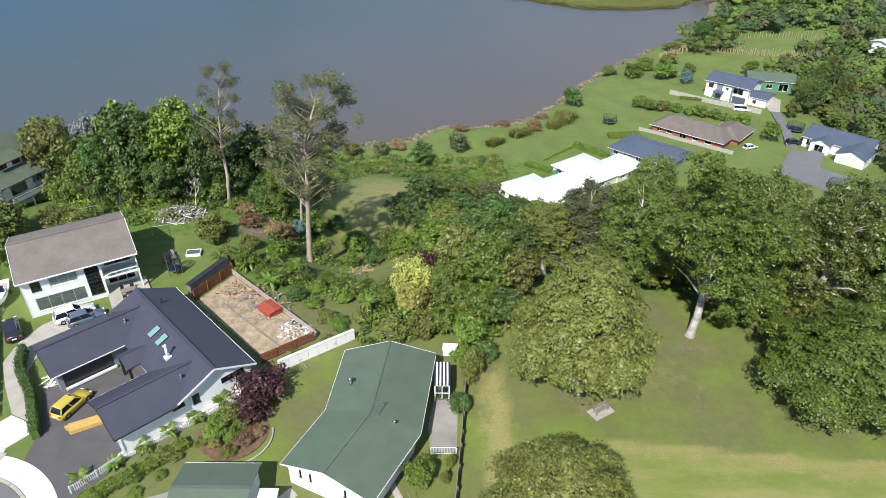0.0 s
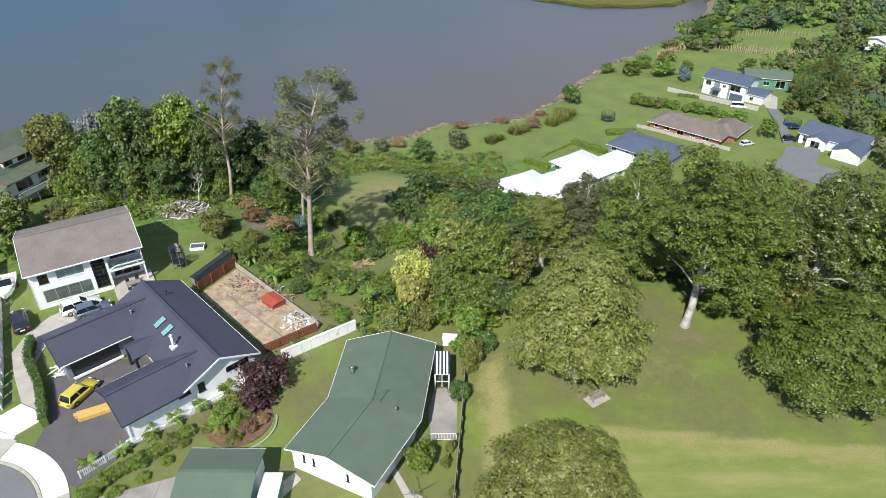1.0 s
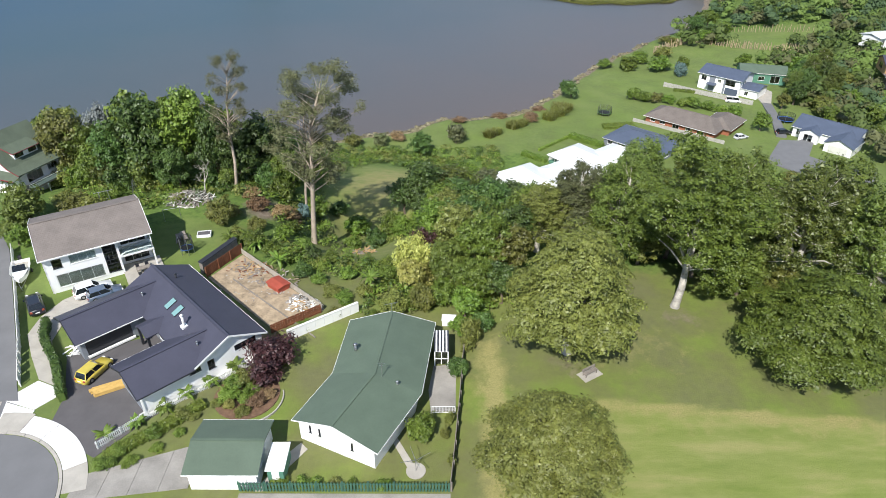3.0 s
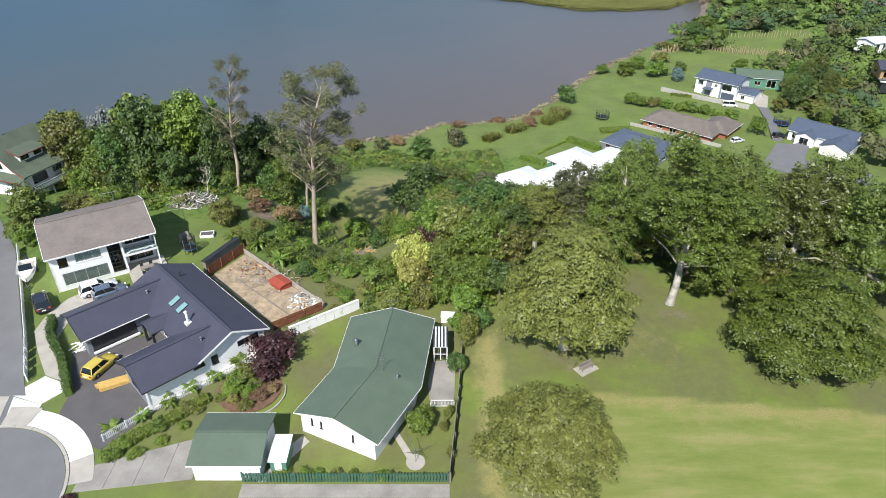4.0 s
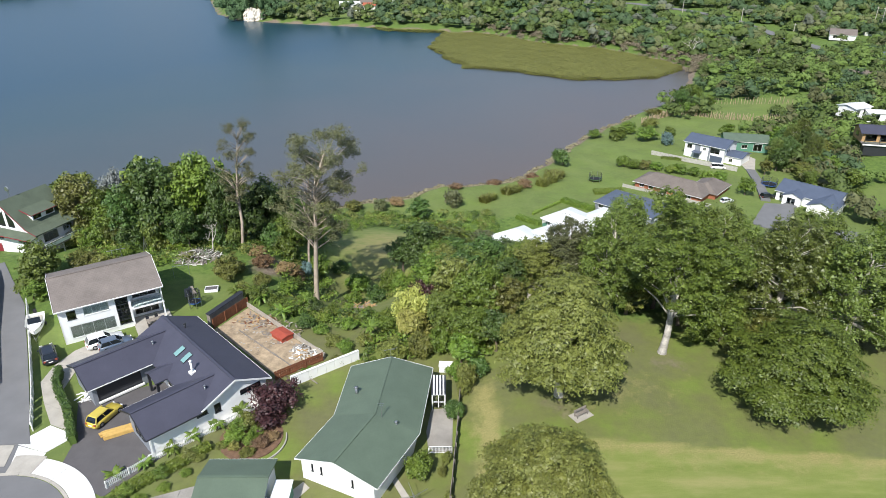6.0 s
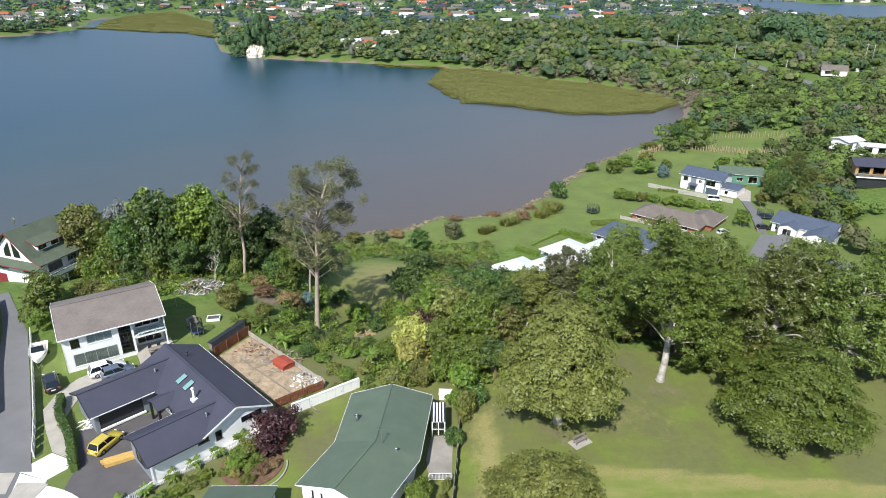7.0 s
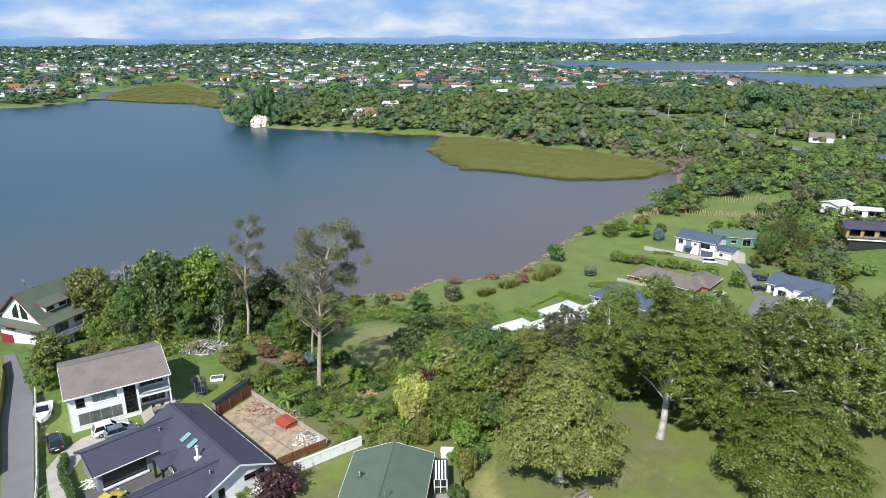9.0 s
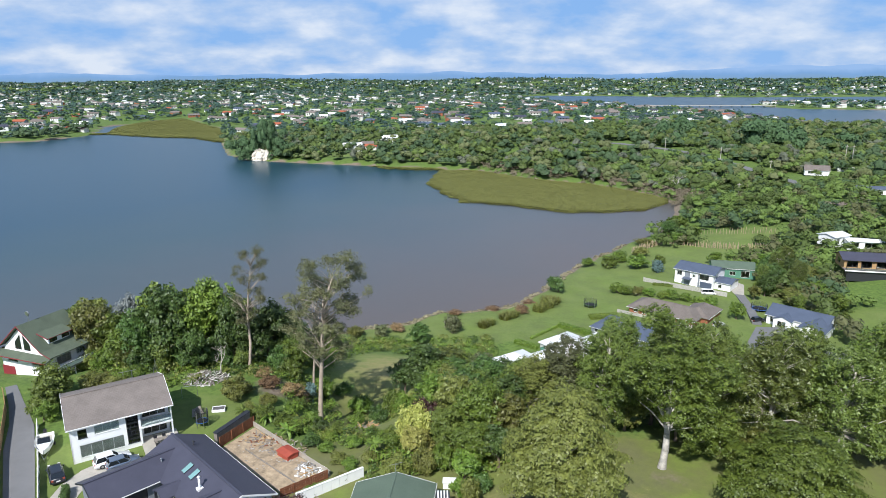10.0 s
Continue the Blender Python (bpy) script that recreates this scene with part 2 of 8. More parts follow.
def paint_gloss(name, colour):
    n = Nodes(name)
    n.bsdf.inputs["Coat Weight"].default_value = 0.6
    n.bsdf.inputs["Coat Roughness"].default_value = 0.06
    dust = n.noise(3, 4)
    return n.done(n.ramp(dust, (0.3, tint(colour, 0.92)), (0.8, tint(colour, 1.04))), 0.35)


GROUND = build_ground_material()
# opaque gloss: the sky's reflection in the skylights is put into the colour
SKYLIGHT = paint_gloss("sky_reflection_paint", (0.20, 0.37, 0.36))
DARK_GLASS = paint_gloss("dark_window_glass", (0.012, 0.015, 0.018))
DARK_GLASS.node_tree.nodes["Principled BSDF"].inputs["Roughness"].default_value = 0.05
WATER = build_water_material()
GLASS = glass("window_glass")
CAR_GLASS = glass("tinted_glass", (0.18, 0.22, 0.24))
WHITE = plain("white_paint", (0.86, 0.86, 0.85), 0.6, spread=0.05)
WHITE_TRIM = plain("white_trim", (0.82, 0.82, 0.80), 0.45, spread=0.03)
CREAM = plain("pale_plaster", (0.66, 0.65, 0.60), 0.75, spread=0.08)
GREY_WALL = plain("grey_cladding", (0.22, 0.24, 0.27), 0.6)
DARK_TRIM = plain("charcoal_trim", (0.03, 0.032, 0.038), 0.45)
BRICK_RED = plain("red_brick", (0.36, 0.13, 0.07), 0.85, spread=0.3, scale=3, fine=30)
RED_TRIM = plain("red_trim", (0.25, 0.03, 0.04), 0.5)
TIMBER = plain("raw_timber", (0.42, 0.27, 0.12), 0.8, spread=0.25, scale=3)
PINE = plain("fresh_pine", (0.62, 0.40, 0.12), 0.7, spread=0.2, scale=3)
OLD_TIMBER = plain("weathered_timber", (0.24, 0.21, 0.18), 0.9, spread=0.35, scale=2)
PALE_TIMBER = plain("silvered_palings", (0.44, 0.42, 0.38), 0.85, spread=0.25, scale=2)
FENCE_BROWN = plain("red_stained_fence", (0.20, 0.075, 0.035), 0.8, spread=0.35, scale=1.5)
GREEN_SHEET = roof_sheet("green_roof_sheet", (0.106, 0.143, 0.100), 0.45)
GREEN_WALL = plain("pale_green_wall", (0.10, 0.24, 0.17), 0.6)
DARK_ROOF = roof_sheet("dark_blue_grey_roof", (0.060, 0.060, 0.085), 0.5)
BLUE_ROOF = roof_sheet("blue_grey_roof", (0.085, 0.105, 0.150), 0.45)
WHITE_ROOF = roof_sheet("white_roof_sheet", (0.78, 0.79, 0.80), 0.4, spread=0.05)
GREY_TILE = tile_roof("grey_brown_tile", (0.205, 0.175, 0.155))
BROWN_TILE = tile_roof("brown_tile", (0.172, 0.145, 0.126))
OLIVE_TILE = tile_roof("mossy_green_tile", (0.10, 0.125, 0.085))
RED_TILE = tile_roof("red_tile", (0.38, 0.11, 0.055))
ASPHALT = plain("asphalt", (0.105, 0.098, 0.100), 0.9, spread=0.2, scale=0.6, fine=22, bump=0.35)
ROAD_GREY = plain("worn_road", (0.165, 0.165, 0.168), 0.9, spread=0.14, scale=0.4, fine=18, bump=0.3)
CONCRETE = plain("weathered_concrete", (0.42, 0.39, 0.34), 0.9, spread=0.22, scale=0.7, fine=12)
OLD_CONCRETE = plain("stained_concrete", (0.30, 0.28, 0.25), 0.9, spread=0.35, scale=0.5, fine=8)
NEW_CONCRETE = plain("new_concrete", (0.74, 0.73, 0.70), 0.85, spread=0.08, scale=0.6)
SAND = plain("bare_sandy_soil", (0.40, 0.305, 0.20), 0.95, spread=0.6, scale=0.9, fine=4, bump=1.0)
METAL = plain("galvanised_metal", (0.45, 0.46, 0.47), 0.35, 0.9)
BLACK = plain("black_rubber", (0.018, 0.018, 0.02), 0.6)
BARK = plain("brown_bark", (0.15, 0.115, 0.085), 0.9, spread=0.4, scale=2, bump=0.6)
PALE_BARK = plain("pale_bark", (0.52, 0.48, 0.42), 0.85, spread=0.35, scale=1.6, bump=0.4)
WHITE_BARK = plain("lichened_white_bark", (0.46, 0.43, 0.38), 0.9, spread=0.6, scale=1.1, fine=5, bump=0.9)
GUM_BARK = plain("gum_bark", (0.40, 0.33, 0.26), 0.85, spread=0.4, scale=1.2)
BLUE_TARP = plain("blue_vinyl", (0.05, 0.14, 0.40), 0.4)
RED_VINYL = plain("red_vinyl", (0.36, 0.07, 0.04), 0.6)
CLIFF = plain("white_cliff", (0.72, 0.66, 0.56), 0.95, spread=0.25, scale=0.15, fine=0.7, bump=0.8)
LEAF_GREEN = leaf("green_leaves", (0.046, 0.087, 0.012), (0.115, 0.189, 0.021), (0.207, 0.293, 0.041))
LEAF_BRIGHT = leaf("fresh_green_leaves", (0.067, 0.118, 0.013), (0.154, 0.242, 0.028), (0.264, 0.347, 0.057))
LEAF_OLIVE = leaf("olive_brown_leaves", (0.071, 0.087, 0.016), (0.162, 0.187, 0.036), (0.272, 0.294, 0.067))
LEAF_DARK = leaf("dark_green_leaves", (0.023, 0.054, 0.013), (0.063, 0.123, 0.023), (0.129, 0.202, 0.040))
LEAF_GREY = leaf("grey_green_leaves", (0.069, 0.086, 0.033), (0.132, 0.158, 0.058), (0.200, 0.228, 0.098))
LEAF_WOOD = leaf("woodland_leaves", (0.042, 0.070, 0.011), (0.110, 0.158, 0.023), (0.200, 0.250, 0.044))
LEAF_GUM = leaf("gum_leaves", (0.068, 0.075, 0.028), (0.130, 0.138, 0.053), (0.208, 0.208, 0.096))
LEAF_SILVER = leaf("silver_grey_leaves", (0.120, 0.138, 0.127), (0.218, 0.241, 0.230), (0.328, 0.356, 0.345))
LEAF_YELLOW = leaf("yellow_leaves", (0.16, 0.20, 0.03), (0.38, 0.40, 0.08), (0.58, 0.58, 0.17))
LEAF_PURPLE = leaf("purple_leaves", (0.028, 0.012, 0.012), (0.075, 0.030, 0.028), (0.130, 0.056, 0.050))
LEAF_RUST = leaf("rusty_bracken", (0.105, 0.078, 0.032), (0.247, 0.163, 0.075), (0.375, 0.263, 0.131))
LEAF_BLUE = leaf("blue_green_leaves", (0.067, 0.121, 0.106), (0.135, 0.227, 0.213), (0.229, 0.341, 0.327))
# far trees: the blue haze of distance is mixed into the leaf colour
LEAF_FAR = leaf("haze_tinted_leaves", (0.020, 0.051, 0.041), (0.044, 0.097, 0.072), (0.083, 0.145, 0.101))
WOOD_GREEN = leaf("bush_green", (0.074, 0.133, 0.026), (0.101, 0.174, 0.032), (0.140, 0.220, 0.046), 0.7)
WOOD_BRIGHT = leaf("bush_fresh_green", (0.096, 0.148, 0.026), (0.128, 0.192, 0.036), (0.162, 0.232, 0.050), 0.7)
WOOD_OLIVE = leaf("bush_olive", (0.102, 0.124, 0.042), (0.137, 0.158, 0.056), (0.175, 0.199, 0.077), 0.7)
WOOD_DARK = leaf("bush_dark_green", (0.046, 0.087, 0.035), (0.065, 0.121, 0.044), (0.094, 0.159, 0.060), 0.7)
WOOD_GREY = leaf("bush_grey_green", (0.10, 0.115, 0.075), (0.13, 0.148, 0.098), (0.165, 0.18, 0.12), 0.7)
MARSH = leaf("olive_mangrove", (0.158, 0.168, 0.034), (0.180, 0.190, 0.040), (0.208, 0.214, 0.050), 0.9)
STRAW = leaf("dry_reeds", (0.162, 0.142, 0.085), (0.297, 0.263, 0.163), (0.432, 0.391, 0.256), 0.9)


# ---- mesh building ----
class Shape:
    """Collects faces for one mesh."""

    def __init__(self):
        self.v, self.f = [], []

    def face(self, *points):
        n = len(self.v)
        self.v.extend(tuple(p) for p in points)
        self.f.append(tuple(range(n, n + len(points))))
        return self

    def hull(self, low, high):
        """A solid between two rings of points that match one to one."""
        n, k = len(self.v), len(low)
        self.v.extend(tuple(p) for p in low)
        self.v.extend(tuple(p) for p in high)
        self.f.append(tuple(n + i for i in reversed(range(k))))
        self.f.append(tuple(n + k + i for i in range(k)))
        for i in range(k):
            j = (i + 1) % k
            self.f.append((n + i, n + j, n + k + j, n + k + i))
        return self

    def box(self, x0, y0, z0, x1, y1, z1):
        low = [(x0, y0, z0), (x1, y0, z0), (x1, y1, z0), (x0, y1, z0)]
        return self.hull(low, [(x, y, z1) for x, y, _ in low])

    def slab(self, points, thick):
        """A flat or sloping sheet with thickness below it."""
        return self.hull([(x, y, z - thick) for x, y, z in points], points)

    def plate(self, outline, z0, z1):
        return self.hull([(x, y, z0) for x, y in outline], [(x, y, z1) for x, y in outline])

    def beam(self, a, b, wide, high):
        a, b = Vector(a), Vector(b)
        ahead = (b - a).normalized()
        side = ahead.cross(Vector((0, 0, 1)))
        side = (side if side.length > 1e-3 else Vector((1, 0, 0))).normalized() * wide / 2
        up = side.cross(ahead).normalized() * high / 2
        ring = (-side - up, side - up, side + up, -side + up)
        return self.hull([a + r for r in ring], [b + r for r in ring])

    def tube(self, points, radii, n=8):
        """A tapered limb through some points."""
        rings = []
        for k, p in enumerate(points):
            a, b = Vector(points[max(k - 1, 0)]), Vector(points[min(k + 1, len(points) - 1)])
            ahead = (b - a).normalized()
            side = ahead.cross(Vector((0.3, 0.9, 0.2))).normalized()
            up = ahead.cross(side)
            rings.append([Vector(p) + radii[k] * (math.cos(q) * side + math.sin(q) * up) for q in (2 * math.pi * i / n for i in range(n))])
        base = len(self.v)
        for ring in rings:
            self.v.extend(tuple(p) for p in ring)
        for k in range(len(rings) - 1):
            for i in range(n):
                j = (i + 1) % n
                self.f.append((base + k * n + i, base + k * n + j, base + (k + 1) * n + j, base + (k + 1) * n + i))
        self.f.append(tuple(base + i for i in reversed(range(n))))
        self.f.append(tuple(base + (len(rings) - 1) * n + i for i in range(n)))
        return self

    def mesh(self, name, material, smooth=False):
        me = bpy.data.meshes.new(name)
        me.from_pydata(self.v, [], self.f)
        if smooth:
            me.shade_smooth()
        me.materials.append(material)
        return me


def part(name, shape, material, parent, label="", smooth=False):
    ob = new(name, shape.mesh(name, material, smooth))
    ob.parent = parent
    return tagged(ob, label) if label else ob


def piece(name, mesh, parent, m):
    """One of many alike pieces on shared mesh data."""
    ob = new(name, mesh)
    ob.parent, ob.matrix_basis = parent, m
    return ob


def thing(name, m, label, category, group="", kind=""):
    ob = new(name)
    ob.matrix_basis = m
    return tagged(ob, label, category, group, kind)


def solo(name, shape, material, m, label, category, group="", kind="", smooth=False):
    ob = new(name, shape.mesh(name, material, smooth))
    ob.matrix_basis = m
    return tagged(ob, label, category, group, kind)


def ground_at(x, y):
    return float(height(x, y))


# ---- ground and water ----
def spread(fine_a, fine_b, step, low, high, grow=1.10, most=90):
    out = list(np.arange(fine_a, fine_b + 1e-6, step))
    s, v = step, fine_b
    while v < high:
        s = min(s * grow, most)
        v += s
        out.append(v)
    s, v = step, fine_a
    while v > low:
        s = min(s * grow, most)
        v -= s
        out.insert(0, v)
    return np.array(out)


def build_ground():
    xs = spread(-80, 130, 2.2, -3600, 3600, 1.04)
    ys = np.concatenate([spread(20, 60, 0.8, -900, 60, 1.06), spread(60.8, 300, 2.2, 60.8, 4800, 1.024)])
    gx, gy = np.meshgrid(xs, ys)
    gz = height(gx, gy)
    nx, ny = len(xs), len(ys)
    verts = np.stack([gx, gy, gz], -1).reshape(-1, 3)
    i = np.arange(nx * ny).reshape(ny, nx)
    faces = np.stack([i[:-1, :-1], i[:-1, 1:], i[1:, 1:], i[1:, :-1]], -1).reshape(-1, 4)
    me = bpy.data.meshes.new("ground")
    me.from_pydata(verts, [], faces)
    me.shade_smooth()
    me.materials.append(GROUND)
    edge = np.minimum(shore_distance(BAY, gx, gy), shore_distance(INLET, gx, gy))
    # worn track beside the fence, mown strip across the park
    dry = 0.92 * np.exp(-(((gx - 5.4 - 0.5 * waves(gx, gy, 4)) / 1.9) ** 2)) * ease(gy, 28, 34) * (1 - ease(gy, 50, 58))
    strip = 43.5 - 0.098 * (gx - 16.7)
    dry = np.maximum(dry, 0.95 * ease(strip - gy, -0.3, 0.5) * np.exp(-np.clip(strip - gy, 0, None) / 2.4) * ease(gx, 14.5, 16.5))
    mown = ease(gx, 11, 15) * (1 - ease(gy, strip - 0.5, strip + 0.3))
    mown = np.maximum(mown, 0.9 * np.exp(-(((gx + 14) / 9) ** 4) - ((gy - 80) / 9) ** 4))
    mown = np.maximum(mown, np.exp(-(((gx + 11) / 11) ** 4) - ((gy - 118) / 26) ** 4))
    dry = np.maximum(dry, 0.36 * np.exp(-(((gx - 22) / 9) ** 2) - ((gy - 52) / 6) ** 2))
    dry = np.maximum(dry, 0.8 * np.exp(-(((gx + 12) / 9) ** 2) - ((gy - 118) / 22) ** 2))
    wild = 0.9 * ease(gy, 62, 72) * (1 - ease(gy, 150, 165)) * (1 - ease(gx, 24, 40) * ease(gy, 100, 120)) * (1 - 0.97 * np.exp(-(((gx + 14) / 10) ** 4) - ((gy - 114) / 28) ** 4))
    wild = wild * (1 - 0.85 * np.exp(-(((gx + 36) / 9) ** 2) - ((gy - 76) / 9) ** 2))
    wild = wild * (1 - 0.9 * np.exp(-(((gx + 13) / 9) ** 2) - ((gy - 79) / 9) ** 2))
    wild = np.maximum(wild, 0.95 * ease(gx, 114, 124) * ease(gy, 120, 140) * (1 - np.exp(-(((gx - 138) / 12) ** 2) - ((gy - 172) / 9) ** 2)))
    wild = np.maximum(wild, 0.95 * ease(gy - 0.25 * gx, 232, 262))
    plots = np.exp(-(((gx - 140) / 22) ** 2) - ((gy - 274) / 13) ** 2) + np.exp(-(((gx - 118) / 22) ** 2) - ((gy - 248) / 13) ** 2) + np.exp(-(((gx + 70) / 40) ** 2) - ((gy - 610) / 12) ** 2)
    wild = wild * (1 - 0.95 * np.clip(plots * 1.6, 0, 1))
    far_field = ease(waves(gx, gy, 130), 0.5, 0.75) * ease(gy, 700, 900) * (1 - ease(gy, 1500, 2100))
    wild = wild * (1 - 0.6 * far_field)
    sand = 0.95 * (1 - ease(edge, 1.0, 4.5))
    sand = np.maximum(sand, 0.8 * np.exp(-(((gx + 29) / 4.5) ** 2) - ((gy - 88) / 6) ** 2))
    for cx, cy, cr, k in ((14.3, 49.0, 3.5, 0.52), (29.5, 57.5, 4.5, 0.5), (45, 60, 8, 0.42), (9.5, 32, 4, 0.45), (40, 47, 5, 0.5)):
        sand = np.maximum(sand, k * np.exp(-(((gx - cx) / cr) ** 2) - ((gy - cy) / cr) ** 2))
    sand = np.maximum(sand, 0.95 * np.exp(-(((gx - 203) / 8) ** 2) - ((gy - 302) / 18) ** 2))
    data = np.stack([dry, wild, sand, mown], -1).reshape(-1, 4)
    zone = me.color_attributes.new("zone", "FLOAT_COLOR", "POINT")
    zone.data.foreach_set("color", data.astype(np.float32).ravel())
    tagged(new("ground", me), "mown and rough grass sloping from a plateau down to the shore", "ground", kind="structure")


build_ground()
water = Shape().face((-3600, 60, 0), (3600, 60, 0), (3600, 4200, 0), (-3600, 4200, 0))
tagged(new("water", water.mesh("water", WATER)), "calm grey-blue estuary water, brown with silt along the shore", "water", kind="structure")


# ---- leaves, trees, shrubs ----
def leaf_sprays(rng, points, outward, size):
    """One bent leaf spray at each point, turned mostly outwards and up."""
    n = len(points)
    normal = outward + 0.75 * rng.normal(size=(n, 3)) + (0, 0, 0.6)
    normal /= np.linalg.norm(normal, axis=1)[:, None]
    side = np.cross(normal, rng.normal(size=(n, 3)))
    side /= np.linalg.norm(side, axis=1)[:, None] + 1e-9
    along = np.cross(normal, side)
    s = size * rng.uniform(0.6, 1.35, (n, 1))
    corners = np.stack([points - along * s * 0.6 + side * s * 0.55, points + along * s, points - along * s * 0.6 - side * s * 0.55 - normal * s * 0.15], 1)
    return corners.reshape(-1, 3)


def crown_mesh(name, seed, lobes, clumps, per, size, clump_r, flat=0.75, core=0.46, droop=0.0):
    """A crown of leaf clumps that sit on and in some lobes (x, y, z, rx, ry, rz), uneven in outline."""
    rng = np.random.default_rng(seed)
    lobes = np.array(lobes, float)
    weight = lobes[:, 3] * lobes[:, 5]
    own = rng.choice(len(lobes), clumps, p=weight / weight.sum())
    d = rng.normal(size=(clumps, 3))
    d[:, 2] = np.where(d[:, 2] < 0, d[:, 2] * 0.6, d[:, 2])
    d /= np.linalg.norm(d, axis=1)[:, None]
    reach = rng.uniform(0.25, 1.0, (clumps, 1)) ** 0.45 * rng.uniform(0.86, 1.1, (clumps, 1))
    centre = lobes[own, :3] + d * lobes[own, 3:] * reach
    radius = clump_r * rng.uniform(0.6, 1.3, clumps)
    which = np.repeat(np.arange(clumps), per)
    e = rng.normal(size=(clumps * per, 3))
    e[:, 2] = np.abs(e[:, 2]) * np.where(rng.random(len(e)) < 0.8, 1, -1)
    e /= np.linalg.norm(e, axis=1)[:, None]
    points = centre[which] + e * radius[which, None] * rng.uniform(0.35, 1.2, (len(e), 1)) ** 0.7 * (1, 1, flat)
    away = d[which, :2] / (np.linalg.norm(d[which, :2], axis=1)[:, None] + 0.3)
    points[:, 2] -= droop * ((points[:, :2] - centre[which, :2]) * away).sum(1)
    verts = leaf_sprays(rng, points, e * 0.9 + d[which] * (0.4 + droop), size)
    faces = np.arange(len(verts)).reshape(-1, 3).tolist()
    if core:
        ring = [(0, 0, 1)] + [(math.cos(q), math.sin(q), 0.1) for q in np.arange(4) * math.pi / 2] + [(0, 0, -0.7)]
        shape = [(0, 1 + i, 1 + (i + 1) % 4) for i in range(4)] + [(5, 1 + (i + 1) % 4, 1 + i) for i in range(4)]
        start = len(verts)
        cores = centre[:, None] + np.array(ring) * radius[:, None, None] * core * (1, 1, flat)
        lean = d[:, :2] / (np.linalg.norm(d[:, :2], axis=1)[:, None] + 0.3)
        cores[:, :, 2] -= droop * ((cores[:, :, :2] - centre[:, None, :2]) * lean[:, None]).sum(2)
        verts = np.concatenate([verts, cores.reshape(-1, 3)])
        faces += [tuple(start + 6 * k + i for i in f) for k in range(clumps) for f in shape]
    me = bpy.data.meshes.new(name)
    me.from_pydata(verts, [], faces)
    me.materials.append(LEAF_GREEN)
    return me, centre


def limbs_mesh(name, seed, targets, top, base_r, count, material, fork=0.35, lean=(0, 0)):
    """A tapered trunk that forks into limbs towards some of the clumps."""
    rng = random.Random(seed)
    s = Shape()
    bend = [Vector((lean[0] * k * k + rng.uniform(-0.03, 0.03) * top * (k > 0), lean[1] * k * k + rng.uniform(-0.03, 0.03) * top * (k > 0), top * k)) for k in (0, 0.25, 0.5, 0.75, 1)]
    s.tube([(0, 0, -0.5), (0, 0, 0.12)] + [bend[0].lerp(bend[1], 0.35)] + bend[1:], [base_r * 1.6, base_r * 1.3, base_r * 1.05, base_r * 0.95, base_r * 0.75, base_r * 0.5, base_r * 0.2], 9)
    picks = sorted(rng.sample(range(len(targets)), min(count, len(targets))))
    for k in picks:
        tip = Vector(targets[k])
        q = min(0.95, max(fork, (tip.z - 0.9 * math.hypot(tip.x - lean[0] * 0.5, tip.y)) / top))
        low = min(int(q * 4), 3)
        start = bend[low].lerp(bend[low + 1], q * 4 - low)
        if tip.z < start.z * 0.6:
            continue
        mid = start.lerp(tip, 0.5) + Vector((rng.uniform(-1, 1), rng.uniform(-1, 1), rng.uniform(-0.2, 1))) * (tip - start).length * 0.12
        r = base_r * (1 - 0.7 * q) * 0.5
        s.tube([start, mid, tip], [r, r * 0.6, r * 0.18], 6)
    return s.mesh(name, material, True)


TREES = {}


